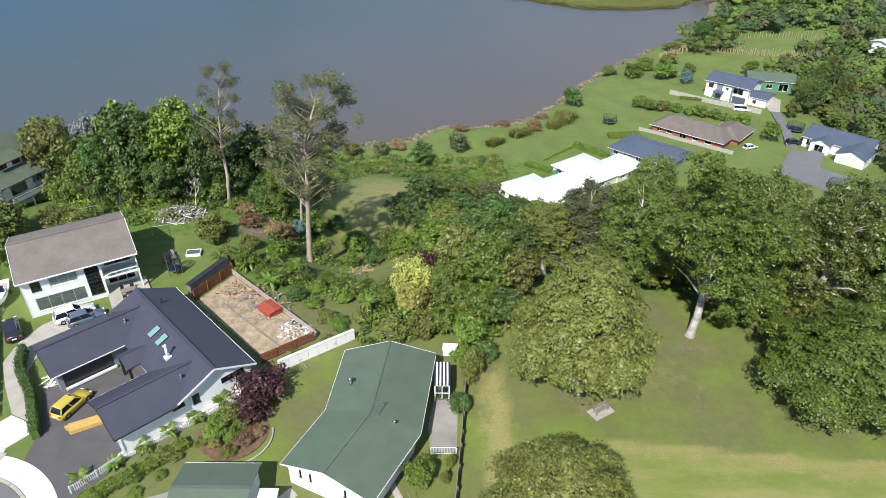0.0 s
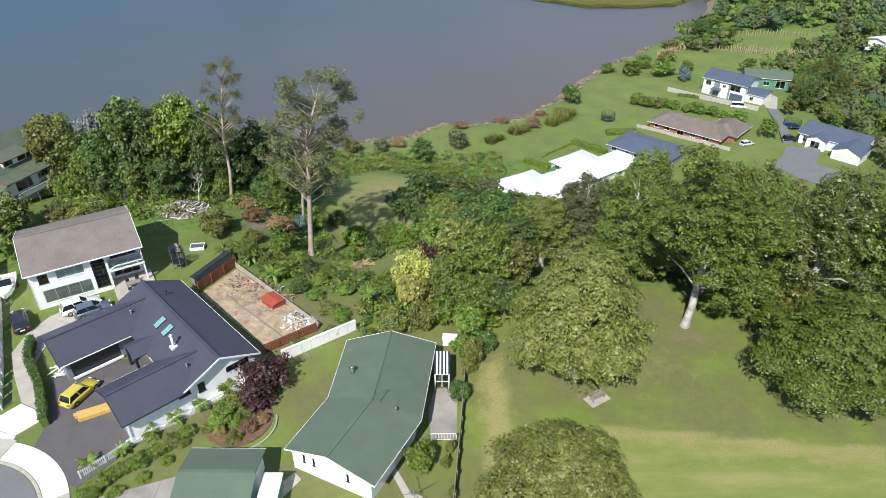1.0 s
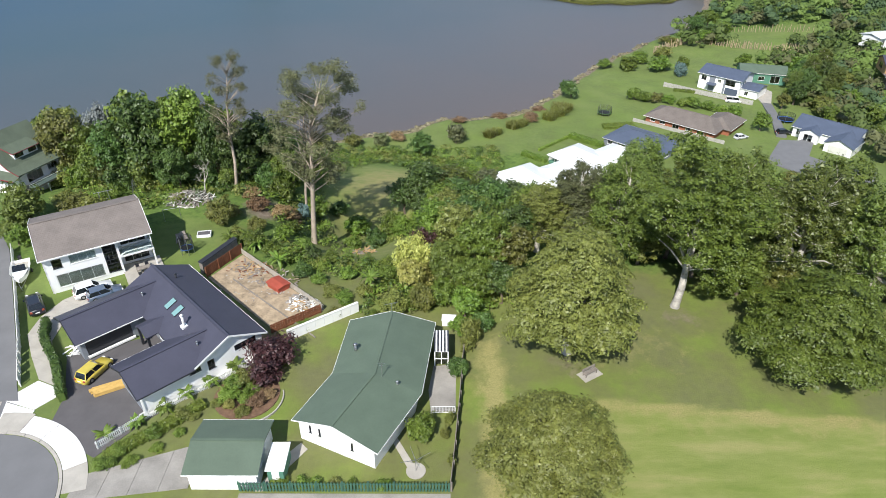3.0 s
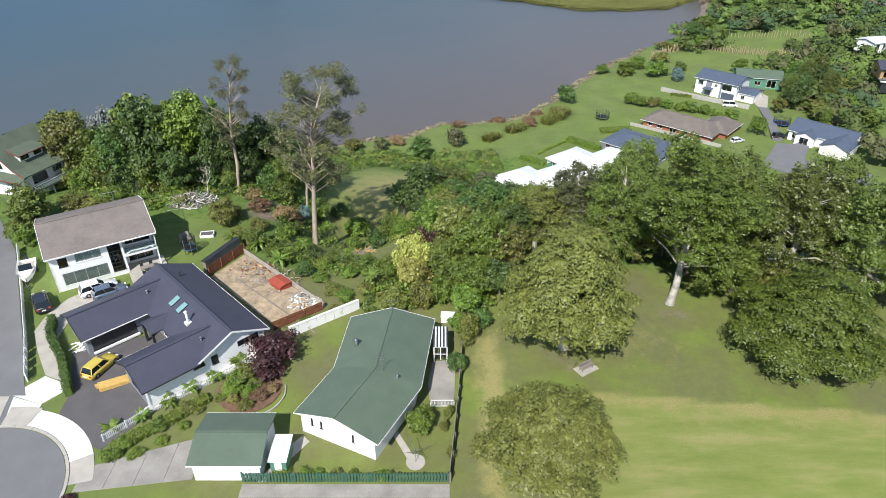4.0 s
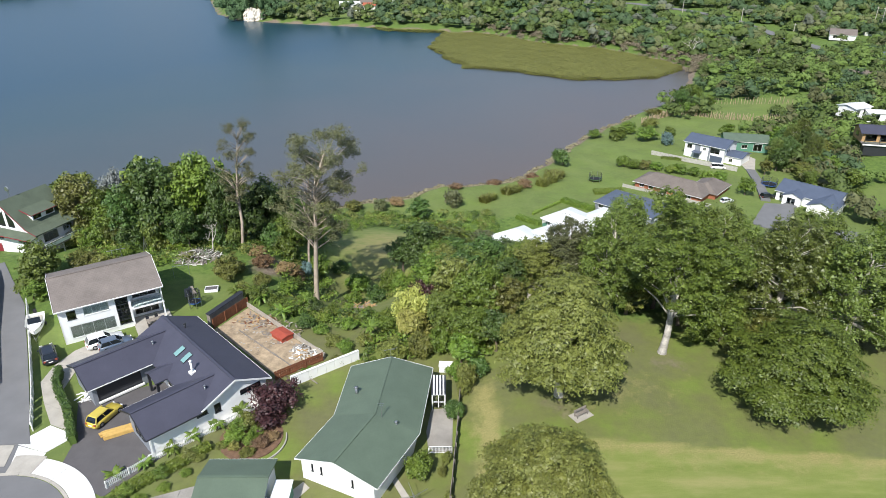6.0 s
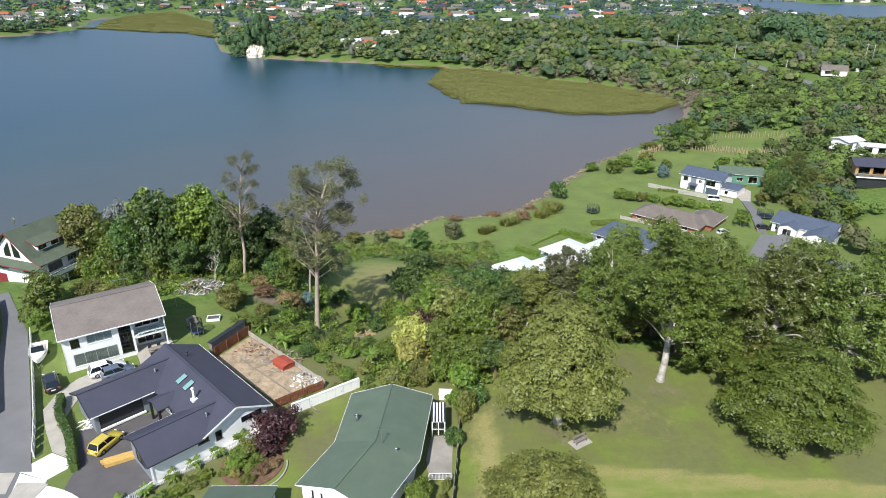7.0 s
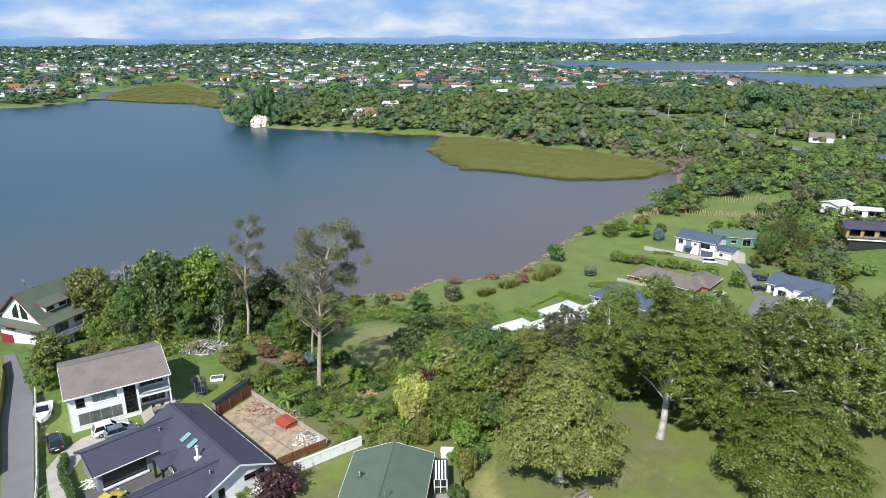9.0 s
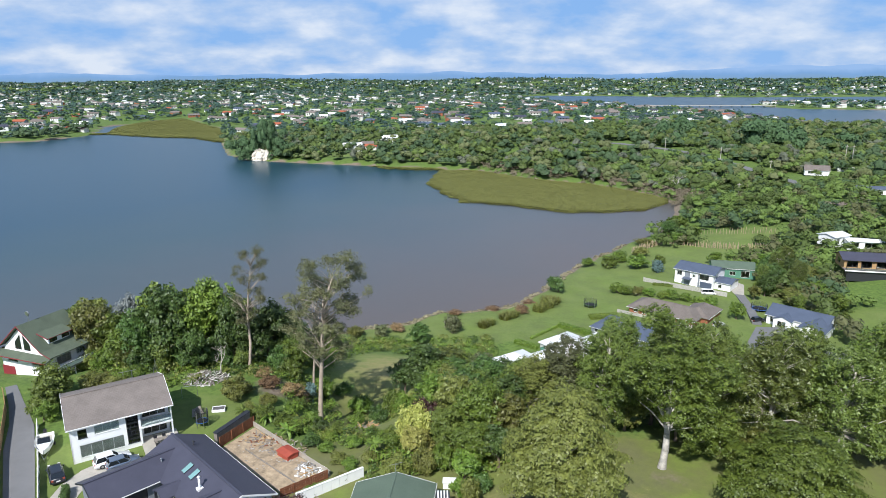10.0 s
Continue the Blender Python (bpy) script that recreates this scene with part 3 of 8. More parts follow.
def make_tree_kinds():
    rnd = random.Random(5)
    for k in range(3):
        # rounded broadleaf about 8 m across, 9 m high
        lobes = [(rnd.uniform(-1.6, 1.6), rnd.uniform(-1.6, 1.6), 4.6 + rnd.uniform(-1.2, 1.8), rnd.uniform(1.9, 2.7), rnd.uniform(1.9, 2.7), rnd.uniform(1.8, 2.6)) for _ in range(6)]
        me, tips = crown_mesh("crown", 10 + k, lobes, 210, 40, 0.215, 0.72)
        TREES["round", k] = me, limbs_mesh("trunk", 10 + k, tips, 5.2, 0.26, 16, BARK)
        me, tips = crown_mesh("crown", 10 + k, lobes, 110, 44, 0.29, 0.85)
        TREES["round far", k] = me, limbs_mesh("trunk", 10 + k, tips, 5.2, 0.26, 8, BARK)
        # shrub about 4 m across, 3 m high
        lobes = [(rnd.uniform(-0.8, 0.8), rnd.uniform(-0.8, 0.8), 1.2 + rnd.uniform(-0.3, 0.5), rnd.uniform(0.9, 1.3), rnd.uniform(0.9, 1.3), rnd.uniform(0.9, 1.2)) for _ in range(4)]
        me, tips = crown_mesh("crown", 30 + k, lobes, 60, 66, 0.125, 0.5)
        TREES["shrub", k] = me, limbs_mesh("trunk", 30 + k, tips, 1.4, 0.09, 7, BARK, 0.1)
        me, tips = crown_mesh("crown", 30 + k, lobes, 46, 40, 0.19, 0.52)
        TREES["shrub far", k] = me, limbs_mesh("trunk", 30 + k, tips, 1.4, 0.09, 4, BARK, 0.1)
        # broad park tree about 15 m across, 15 m high, leafy to near the ground
        lobes = [(0, 0, 7.2, 5.6, 5.6, 4.9), (0, 0, 10.4, 3.8, 3.8, 3.2)] + [(4.6 * math.cos(q), 4.6 * math.sin(q), 4.9 + rnd.uniform(-0.6, 1.6), 2.6, 2.6, 1.9) for q in np.arange(7) * 0.9 + k]
        me, tips = crown_mesh("crown", 50 + k, lobes, 780, 92, 0.15, 0.92, 0.28, core=0.36, droop=0.62)
        TREES["park", k] = me, limbs_mesh("trunk", 50 + k, tips, 9.5, 0.42, 30, PALE_BARK)
        # tall tree with a bare lower trunk and heavy heads of leaves
        lobes = [(0, 0, 10.5, 2.6, 2.6, 5.6)]
        for q in range(26):
            z = 3.6 + 13.6 * q / 25
            w = 5.4 * (1 - 0.62 * (q / 25) ** 2) * (0.85 if q < 4 else 1)
            a = q * 2.4 + k
            thin = rnd.uniform(1.1, 2.0)
            lobes.append((w * math.cos(a) * rnd.uniform(0.55, 1.05), w * math.sin(a) * rnd.uniform(0.55, 1.05), z, thin, thin, thin * rnd.uniform(1.1, 1.9)))
        me, tips = crown_mesh("crown", 70 + k, lobes, 700, 52, 0.155, 0.66, 1.25)
        TREES["tall", k] = me, limbs_mesh("trunk", 70 + k, tips, 15, 0.5, 75, PALE_BARK)
    # tree with a bare white trunk and a crown held high
    lobes = [(1.5, 2.0, 14, 4.0, 4.0, 4.6)]
    for q in range(15):
        a = q * 2.4
        w = rnd.uniform(3.2, 5.8)
        lobes.append((1.5 + w * math.cos(a), 2.0 + w * math.sin(a), rnd.uniform(8.5, 18.5) + 1.6 * math.sin(a) - (3.0 if math.cos(a) > 0.3 and q % 2 else 0), rnd.uniform(2.0, 3.1), rnd.uniform(2.0, 3.1), rnd.uniform(1.8, 2.6)))
    me, tips = crown_mesh("crown", 88, lobes + [(2.2, 5.0, 8.6, 3.4, 2.2, 3.2), (-1.5, 5.2, 8.0, 2.6, 2.2, 2.6), (4.6, 3.4, 5.2, 2.4, 2.4, 2.4), (7.0, 1.6, 6.0, 2.2, 2.2, 2.6), (6.0, 5.0, 4.4, 2.4, 2.4, 2.4), (4.6, 0.6, 3.4, 2.0, 1.8, 2.2), (6.6, -0.4, 4.0, 1.8, 1.8, 2.2)], 900, 64, 0.155, 0.72, 0.9)
    TREES["high", 0] = me, limbs_mesh("trunk", 91, tips, 13, 0.43, 24, WHITE_BARK, 0.42, (0.2, 0.6))
    # eucalypts: long bare stems, open heads of drooping leaves
    for k, count in ((0, 40), (1, 26)):
        lobes = []
        for n in range(count):
            z = 12.0 + 16.5 * n / (count - 1)
            w = 0.8 + 3.3 * math.sin(math.pi * 0.5 * min(1, (z - 9.5) / 14)) * (1 if z < 27 else 0.75) + (1.0 if k == 0 else 0)
            a = n * 2.4 + k
            lobes.append((2.2 * (z / 26) ** 2 + w * math.cos(a) * rnd.uniform(0.35, 1.15), w * math.sin(a) * rnd.uniform(0.35, 1.15), z + rnd.uniform(-0.8, 0.8), rnd.uniform(0.7, 1.4), rnd.uniform(0.7, 1.4), rnd.uniform(0.6, 1.1)))
        me, tips = crown_mesh("crown", 90 + k, lobes, 420 if k == 0 else 190, 54, 0.14, 0.66, 1.25, core=0)
        TREES["gum", k] = me, limbs_mesh("trunk", 90 + k, tips, 26, 0.32, 70, GUM_BARK, 0.36, (2.2, 0))


make_tree_kinds()
WORDS = {
    LEAF_GREEN: "green", LEAF_BRIGHT: "fresh green", LEAF_OLIVE: "olive-brown", LEAF_DARK: "dark green", LEAF_GREY: "grey-green", LEAF_GUM: "dull grey-green", LEAF_WOOD: "deep olive-green",
    LEAF_SILVER: "silver-grey", LEAF_YELLOW: "bright yellow", LEAF_PURPLE: "dark purple", LEAF_RUST: "rusty brown", LEAF_FAR: "haze-tinted blue-green", WOOD_GREEN: "green", WOOD_BRIGHT: "fresh green", WOOD_OLIVE: "olive", WOOD_DARK: "dark green", WOOD_GREY: "grey-green", LEAF_BLUE: "blue-green",
}
tree_count = 0


def tree(kind, x, y, leaves, wide=1.0, high=1.0, turn=None, where="on the grass", z=None):
    """A tree or shrub of some kind: an Empty at its foot with trunk and crown."""
    global tree_count
    tree_count += 1
    k = 0 if kind == "high" else tree_count % 3
    if kind == "gum":
        k = 0 if wide > 0.85 else 1
    crown_me, trunk_me = TREES[kind + " far" if kind in ("round", "shrub") and y > 103 else kind, k]
    name = {"round": "tree", "shrub": "shrub", "park": "park_tree", "tall": "tall_tree", "high": "tall_tree", "gum": "gum_tree"}[kind]
    form = {"round": "rounded tree", "shrub": "leafy shrub", "park": "broad spreading tree", "tall": "tall leafy tree", "high": "tall pale-trunked tree", "gum": "tall open gum tree"}[kind]
    turn = random.Random(tree_count).uniform(0, 360) if turn is None else turn
    foot = (ground_at(x, y) if z is None else z) - 0.05
    ob = thing(name, pose(x, y, foot, 0, 0, turn), f"{WORDS[leaves]} {form} {where}", "shrub" if kind == "shrub" else "tree", "shrubs" if kind == "shrub" else "trees")
    for part_name, me, mat in (("trunk", trunk_me, None), ("crown", crown_me, leaves)):
        child = new(part_name, me)
        child.parent = ob
        child.scale = (wide, wide, high)
        if mat:
            child.material_slots[0].link = "OBJECT"
            child.material_slots[0].material = mat
    return ob


# ---- parts of buildings ----
def wall_shape(a, b, z0, z1, openings=(), thick=0.18, peak=None):
    """An upright wall from a to b (outer face on the right of the way) with openings (from, to, sill, head) through it. peak: (along, height) of a gable."""
    s = Shape()
    a, b = Vector((*a, 0)), Vector((*b, 0))
    ahead = (b - a).normalized()
    inward = Vector((-ahead.y, ahead.x, 0)) * thick
    length = (b - a).length

    us = sorted({0.0, length, *(u for o in openings for u in o[:2])})
    zs = sorted({z0, z1, *(z for o in openings for z in o[2:4] if z0 < z < z1)})
    solid = {(i, k) for i in range(len(us) - 1) for k in range(len(zs) - 1)
             if not any(o[0] < (us[i] + us[i + 1]) / 2 < o[1] and o[2] < (zs[k] + zs[k + 1]) / 2 < o[3] for o in openings)}
    at = {}

    def corner(i, k, inner):
        if (i, k, inner) not in at:
            p = a + ahead * us[i] + inward * inner
            at[i, k, inner] = len(s.v)
            s.v.append((p.x, p.y, zs[k]))
        return at[i, k, inner]

    for i, k in solid:
        s.f.append((corner(i, k, 0), corner(i + 1, k, 0), corner(i + 1, k + 1, 0), corner(i, k + 1, 0)))
        s.f.append((corner(i, k, 1), corner(i, k + 1, 1), corner(i + 1, k + 1, 1), corner(i + 1, k, 1)))
        for di, dk, e in ((-1, 0, ((0, 0), (0, 1))), (1, 0, ((1, 1), (1, 0))), (0, -1, ((1, 0), (0, 0))), (0, 1, ((0, 1), (1, 1)))):
            if (i + di, k + dk) not in solid:
                (p0, q0), (p1, q1) = e
                s.f.append((corner(i + p0, k + q0, 0), corner(i + p1, k + q1, 0), corner(i + p1, k + q1, 1), corner(i + p0, k + q0, 1)))
    if peak:
        p, q, r = a, b, a + ahead * peak[0]
        front = [(p.x, p.y, z1), (q.x, q.y, z1), (r.x, r.y, peak[1])]
        s.hull([(x + inward.x, y + inward.y, z) for x, y, z in front], front)
    return s


def window(parent, a, b, opening, frame_mat=None, bars=1, name="window", thick=0.18, door=False, blind=None):
    """A window in an opening of a wall: frame, sill and panes."""
    frame_mat = frame_mat or WHITE_TRIM
    a, b = Vector((*a, 0)), Vector((*b, 0))
    ahead = (b - a).normalized()
    inward = Vector((-ahead.y, ahead.x, 0))
    u0, u1, z0, z1 = opening
    turn = math.atan2(ahead.y, ahead.x)
    w, h = u1 - u0, z1 - z0
    foot = a + ahead * u0 + inward * 0.03
    t = 0.07
    f = Shape().box(0, 0, 0, w, 0.08, t).box(0, 0, h - t, w, 0.08, h).box(0, 0, t, t, 0.08, h - t).box(w - t, 0, t, w, 0.08, h - t)
    for k in range(1, bars + 1):
        x = w * k / (bars + 1)
        f.box(x - 0.025, 0.005, t, x + 0.025, 0.07, h - t)
    win = new(name, f.mesh(name, frame_mat))
    win.parent = parent
    win.matrix_basis = Matrix.Translation((foot.x, foot.y, z0)) @ Matrix.Rotation(turn, 4, "Z")
    part("pane", Shape().box(t - 0.01, 0.035, t - 0.01, w - t + 0.01, 0.047, h - t + 0.01), GLASS, win, "clear window glass")
    # added pale panel lightens the pane, in place of sky reflected in it
    if blind:
        part("blind", Shape().box(t, 0.12, t, w - t, 0.15, h - t), blind, win, "pale panel added behind the glass to lighten the pane")
    if not door:
        part("sill", Shape().box(-0.06, -0.1, -0.05, w + 0.06, 0.04, 0.0), frame_mat, win)
    return win


def slope(points, thick=0.14):
    return Shape().slab(points, thick)


def gable_house(name, x, y, z, turn, length, depth, eave, ridge, wall_mat, roof_mat, label, fronts=(), backs=(), lefts=(), rights=(), over=0.45, trim=None, group="houses", hip=0.0, ridge_at=0.5):
    """A house with a ridge along its length; its front faces -y before it is turned. Openings as (from, to, sill, head)."""
    trim = trim or WHITE_TRIM
    h = thing(name, pose(x, y, z, 0, 0, turn), label, "house" if "house" in name else "building", group)
    L, D, ry = length / 2, depth / 2, depth * (ridge_at - 0.5)
    corners = [(-L, -D), (L, -D), (L, D), (-L, D)]
    sides = ((fronts, None), (rights, None if hip else (depth * ridge_at, ridge)), (backs, None), (lefts, None if hip else (depth * (1 - ridge_at), ridge)))
    for k, (openings, peak) in enumerate(sides):
        a, b = Vector(corners[k]), Vector(corners[(k + 1) % 4])
        ahead = (b - a).normalized()
        if k % 2:
            a, b = a + ahead * 0.18, b - ahead * 0.18
            peak = (peak[0] - 0.18, peak[1] - 0.1) if peak else None
        part("wall", wall_shape(a, b, -0.6, eave, openings, peak=peak), wall_mat, h)
        for o in openings:
            window(h, a, b, o, trim, bars=1 if o[1] - o[0] > 1 else 0, door=o[2] < 0.3)
    drop = (ridge - eave) / (depth * ridge_at) * over
    e, top = eave - drop + 0.1, ridge + 0.12
    X, Y, hx = L + over, D + over, hip
    part("roof", slope([(-X, -Y, e), (X, -Y, e), (X - hx, ry, top), (-X + hx, ry, top)]), roof_mat, h)
    part("roof", slope([(X, Y, e), (-X, Y, e), (-X + hx, ry, top), (X - hx, ry, top)]), roof_mat, h)
    if hip:
        part("roof", slope([(X, -Y, e), (X, Y, e), (X - hx, ry, top)]), roof_mat, h)
        part("roof", slope([(-X, Y, e), (-X, -Y, e), (-X + hx, ry, top)]), roof_mat, h)
    part("ridge_cap", Shape().beam((-X + hx, ry, top + 0.02), (X - hx, ry, top + 0.02), 0.3, 0.07), roof_mat, h)
    for s in (-1, 1):
        part("gutter", Shape().box(-X, s * Y - 0.06, e - 0.14, X, s * Y + 0.06, e - 0.02), trim, h)
    part("interior_floor", Shape().box(-L + 0.2, -D + 0.2, -0.3, L - 0.2, D - 0.2, 0.02), OLD_TIMBER, h)
    return h


def vent(parent, x, y, z, tall=0.9, r=0.12, mat=None):
    p = part("flue", Shape().tube([(x, y, z - 0.4), (x, y, z + tall)], [r, r], 10).tube([(x, y, z + tall), (x, y, z + tall + 0.15)], [r * 1.8, r * 0.7], 10), mat or METAL, parent, "metal flue with a cowl", True)
    return p


# ---- the green-roofed house ----
def green_house():
    h = thing("green_roofed_house", pose(0, 0, 25), "white bungalow with a bent green metal gable roof", "house", "houses")
    left, right = [(-14.7, 39.1), (-11.6, 45.7), (-10.8, 54.6)], [(-5.9, 35.0), (-2.0, 42.7), (-0.7, 54.2)]
    ridge = [(-10.35, 36.9), (-6.9, 44.0), (-5.75, 54.4)]
    e, r = 2.35, 3.9
    for k in (0, 1):
        part("roof", slope([(*left[k], e), (*ridge[k], r), (*ridge[k + 1], r), (*left[k + 1], e)][::-1]), GREEN_SHEET, h)
        part("roof", slope([(*ridge[k], r), (*right[k], e), (*right[k + 1], e), (*ridge[k + 1], r)][::-1]), GREEN_SHEET, h)
        part("ridge_cap", Shape().beam((*ridge[k], r + 0.03), (*ridge[k + 1], r + 0.03), 0.26, 0.05), GREEN_SHEET, h)
        part("gutter", Shape().beam((*left[k], e - 0.06), (*left[k + 1], e - 0.06), 0.09, 0.09), WHITE_TRIM, h)
        part("gutter", Shape().beam((*right[k], e - 0.06), (*right[k + 1], e - 0.06), 0.09, 0.09), WHITE_TRIM, h)
    part("barge_board", Shape().beam((*left[0], e - 0.05), (*ridge[0], r - 0.05), 0.05, 0.13).beam((*ridge[0], r - 0.05), (*right[0], e - 0.05), 0.05, 0.13), WHITE_TRIM, h)
    part("barge_board", Shape().beam((*left[2], e - 0.05), (*ridge[2], r - 0.05), 0.05, 0.13).beam((*ridge[2], r - 0.05), (*right[2], e - 0.05), 0.05, 0.13), WHITE_TRIM, h)
    wl = [(-14.1, 39.4), (-11.0, 45.9), (-10.3, 54.0)]
    wr = [(-6.3, 35.75), (-2.7, 42.9), (-1.3, 53.7)]
    gable = [(1.2, 1.45, 0.9, 1.9), (2.3, 2.55, 0.9, 1.9), (6.0, 6.25, 0.7, 1.7)]
    part("wall", wall_shape(wl[0], wr[0], -1.2, 2.25, gable, peak=(4.3, 3.7)), WHITE, h, "white weatherboard gable end")
    for o in gable:
        window(h, wl[0], wr[0], o, DARK_TRIM, 0)
    sunny = [(1.0, 2.6, 0.8, 2.0), (4.2, 6.2, 0.8, 2.0)]
    long_side = [(1.0, 3.2, 0.3, 2.0), (4.5, 6.5, 0.8, 2.0), (7.6, 9.8, 0.05, 2.05)]
    part("wall", wall_shape(wr[0], wr[1], -1.2, 2.3, sunny), WHITE, h)
    part("wall", wall_shape(wr[1], wr[2], -1.2, 2.3, long_side), WHITE, h)
    part("wall", wall_shape(wr[2], wl[2], -1.2, 2.3, (), peak=(4.5, 3.7)), WHITE, h)
    part("wall", wall_shape(wl[2], wl[1], -1.2, 2.3, [(2, 4, 0.8, 2.0)]), WHITE, h)
    part("wall", wall_shape(wl[1], wl[0], -1.2, 2.3, [(2, 4, 0.8, 2.0)]), WHITE, h)
    for a, b, some in ((wr[0], wr[1], sunny), (wr[1], wr[2], long_side), (wl[2], wl[1], [(2, 4, 0.8, 2.0)]), (wl[1], wl[0], [(2, 4, 0.8, 2.0)])):
        for o in some:
            window(h, a, b, o, WHITE_TRIM, 1, door=o[2] < 0.3)
    part("interior_floor", Shape().plate([(-13.6, 39.6), (-6.6, 36.3), (-3.0, 43), (-1.6, 53.3), (-10, 53.6), (-10.7, 46)], -0.3, 0.02), OLD_TIMBER, h)
    vent(h, -9.4, 48.6, 3.05, 0.75, 0.17, METAL)
    vent(h, -4.5, 43.3, 3.15, 0.25, 0.13, METAL)
    part("aerial", Shape().tube([(-6.1, 43.8, 3.4), (-6.1, 43.8, 5.6)], [0.035, 0.025], 6).beam((-6.45, 43.8, 5.5), (-5.75, 43.8, 5.5), 0.03, 0.03).beam((-6.3, 43.8, 5.2), (-5.9, 43.8, 5.2), 0.03, 0.03), METAL, h)
    part("aerial", Shape().tube([(-5.8, 54.2, 3.7), (-5.8, 54.2, 5.2)], [0.03, 0.02], 6).beam((-6.6, 54.1, 5.0), (-5.0, 54.3, 5.3), 0.04, 0.04).beam((-5.8, 54.0, 5.2), (-5.3, 54.5, 4.9), 0.03, 0.03), METAL, h)
    # glazed porch under a striped awning on the garden side
    porch = thing("porch", pose(0, 0, 25), "white framed glazed porch under a striped awning beside the house", "porch")
    for k in range(9):
        x = -0.85 + k * 0.19
        mat = (DARK_TRIM, WHITE_TRIM)[k % 2]
        part("awning_slat", slope([(x, 49.6, 1.98), (x + 0.185, 49.6, 1.97), (x + 0.185, 53.0, 2.16), (x, 53.0, 2.17)], 0.05), mat, porch)
    for x, y in ((-0.75, 49.7), (0.75, 49.7), (0.75, 52.8), (-0.75, 52.8)):
        part("post", Shape().box(x - 0.06, y - 0.06, -0.3, x + 0.06, y + 0.06, 1.9), WHITE_TRIM, porch)
    part("rail", Shape().box(-0.7, 49.66, 0.75, 0.7, 49.74, 0.83).box(-0.7, 49.66, 1.8, 0.7, 49.74, 1.9).box(-0.04, 49.66, 0, 0.04, 49.74, 1.8), WHITE_TRIM, porch)
    part("pane", Shape().box(-0.68, 49.69, 0.05, -0.05, 49.71, 0.74).box(0.05, 49.69, 0.05, 0.68, 49.71, 0.74).box(-0.68, 49.69, 0.84, -0.05, 49.71, 1.79).box(0.05, 49.69, 0.84, 0.68, 49.71, 1.79), GLASS, porch)
    part("pane", Shape().box(0.74, 49.8, 0.1, 0.76, 52.7, 1.85), GLASS, porch)


green_house()

# garage and garden shed beside it
garage = gable_house("garage_building", -20.1, 36.35, 24.8, 0, 6.3, 5.9, 1.95, 2.75, WHITE, GREEN_SHEET, "small white garage with a green metal roof", rights=[(1.2, 2.0, 0.9, 1.6)], over=0.35, group="")
part("garage_door", Shape().box(-2.6, -3.02, -0.1, 2.2, -2.96, 1.75), WHITE_TRIM, garage, "white tilting garage door")
for k in range(4):
    part("door_rib", Shape().box(-2.6, -3.05, 0.12 + k * 0.42, 2.2, -3.021, 0.18 + k * 0.42), WHITE, garage)
shed = thing("garden_shed", pose(-15.4, 35.6, 24.6), "small flat-roofed white garden shed with green sides", "shed")
part("wall", Shape().box(-0.75, -1.5, -0.2, 0.75, 1.5, 1.55), GREEN_WALL, shed)
part("roof", slope([(-0.9, -1.65, 1.6), (0.9, -1.65, 1.6), (0.9, 1.65, 1.75), (-0.9, 1.65, 1.75)], 0.06), WHITE_ROOF, shed)
part("door", Shape().box(-0.35, -1.53, 0, 0.35, -1.501, 1.45), WHITE_TRIM, shed)


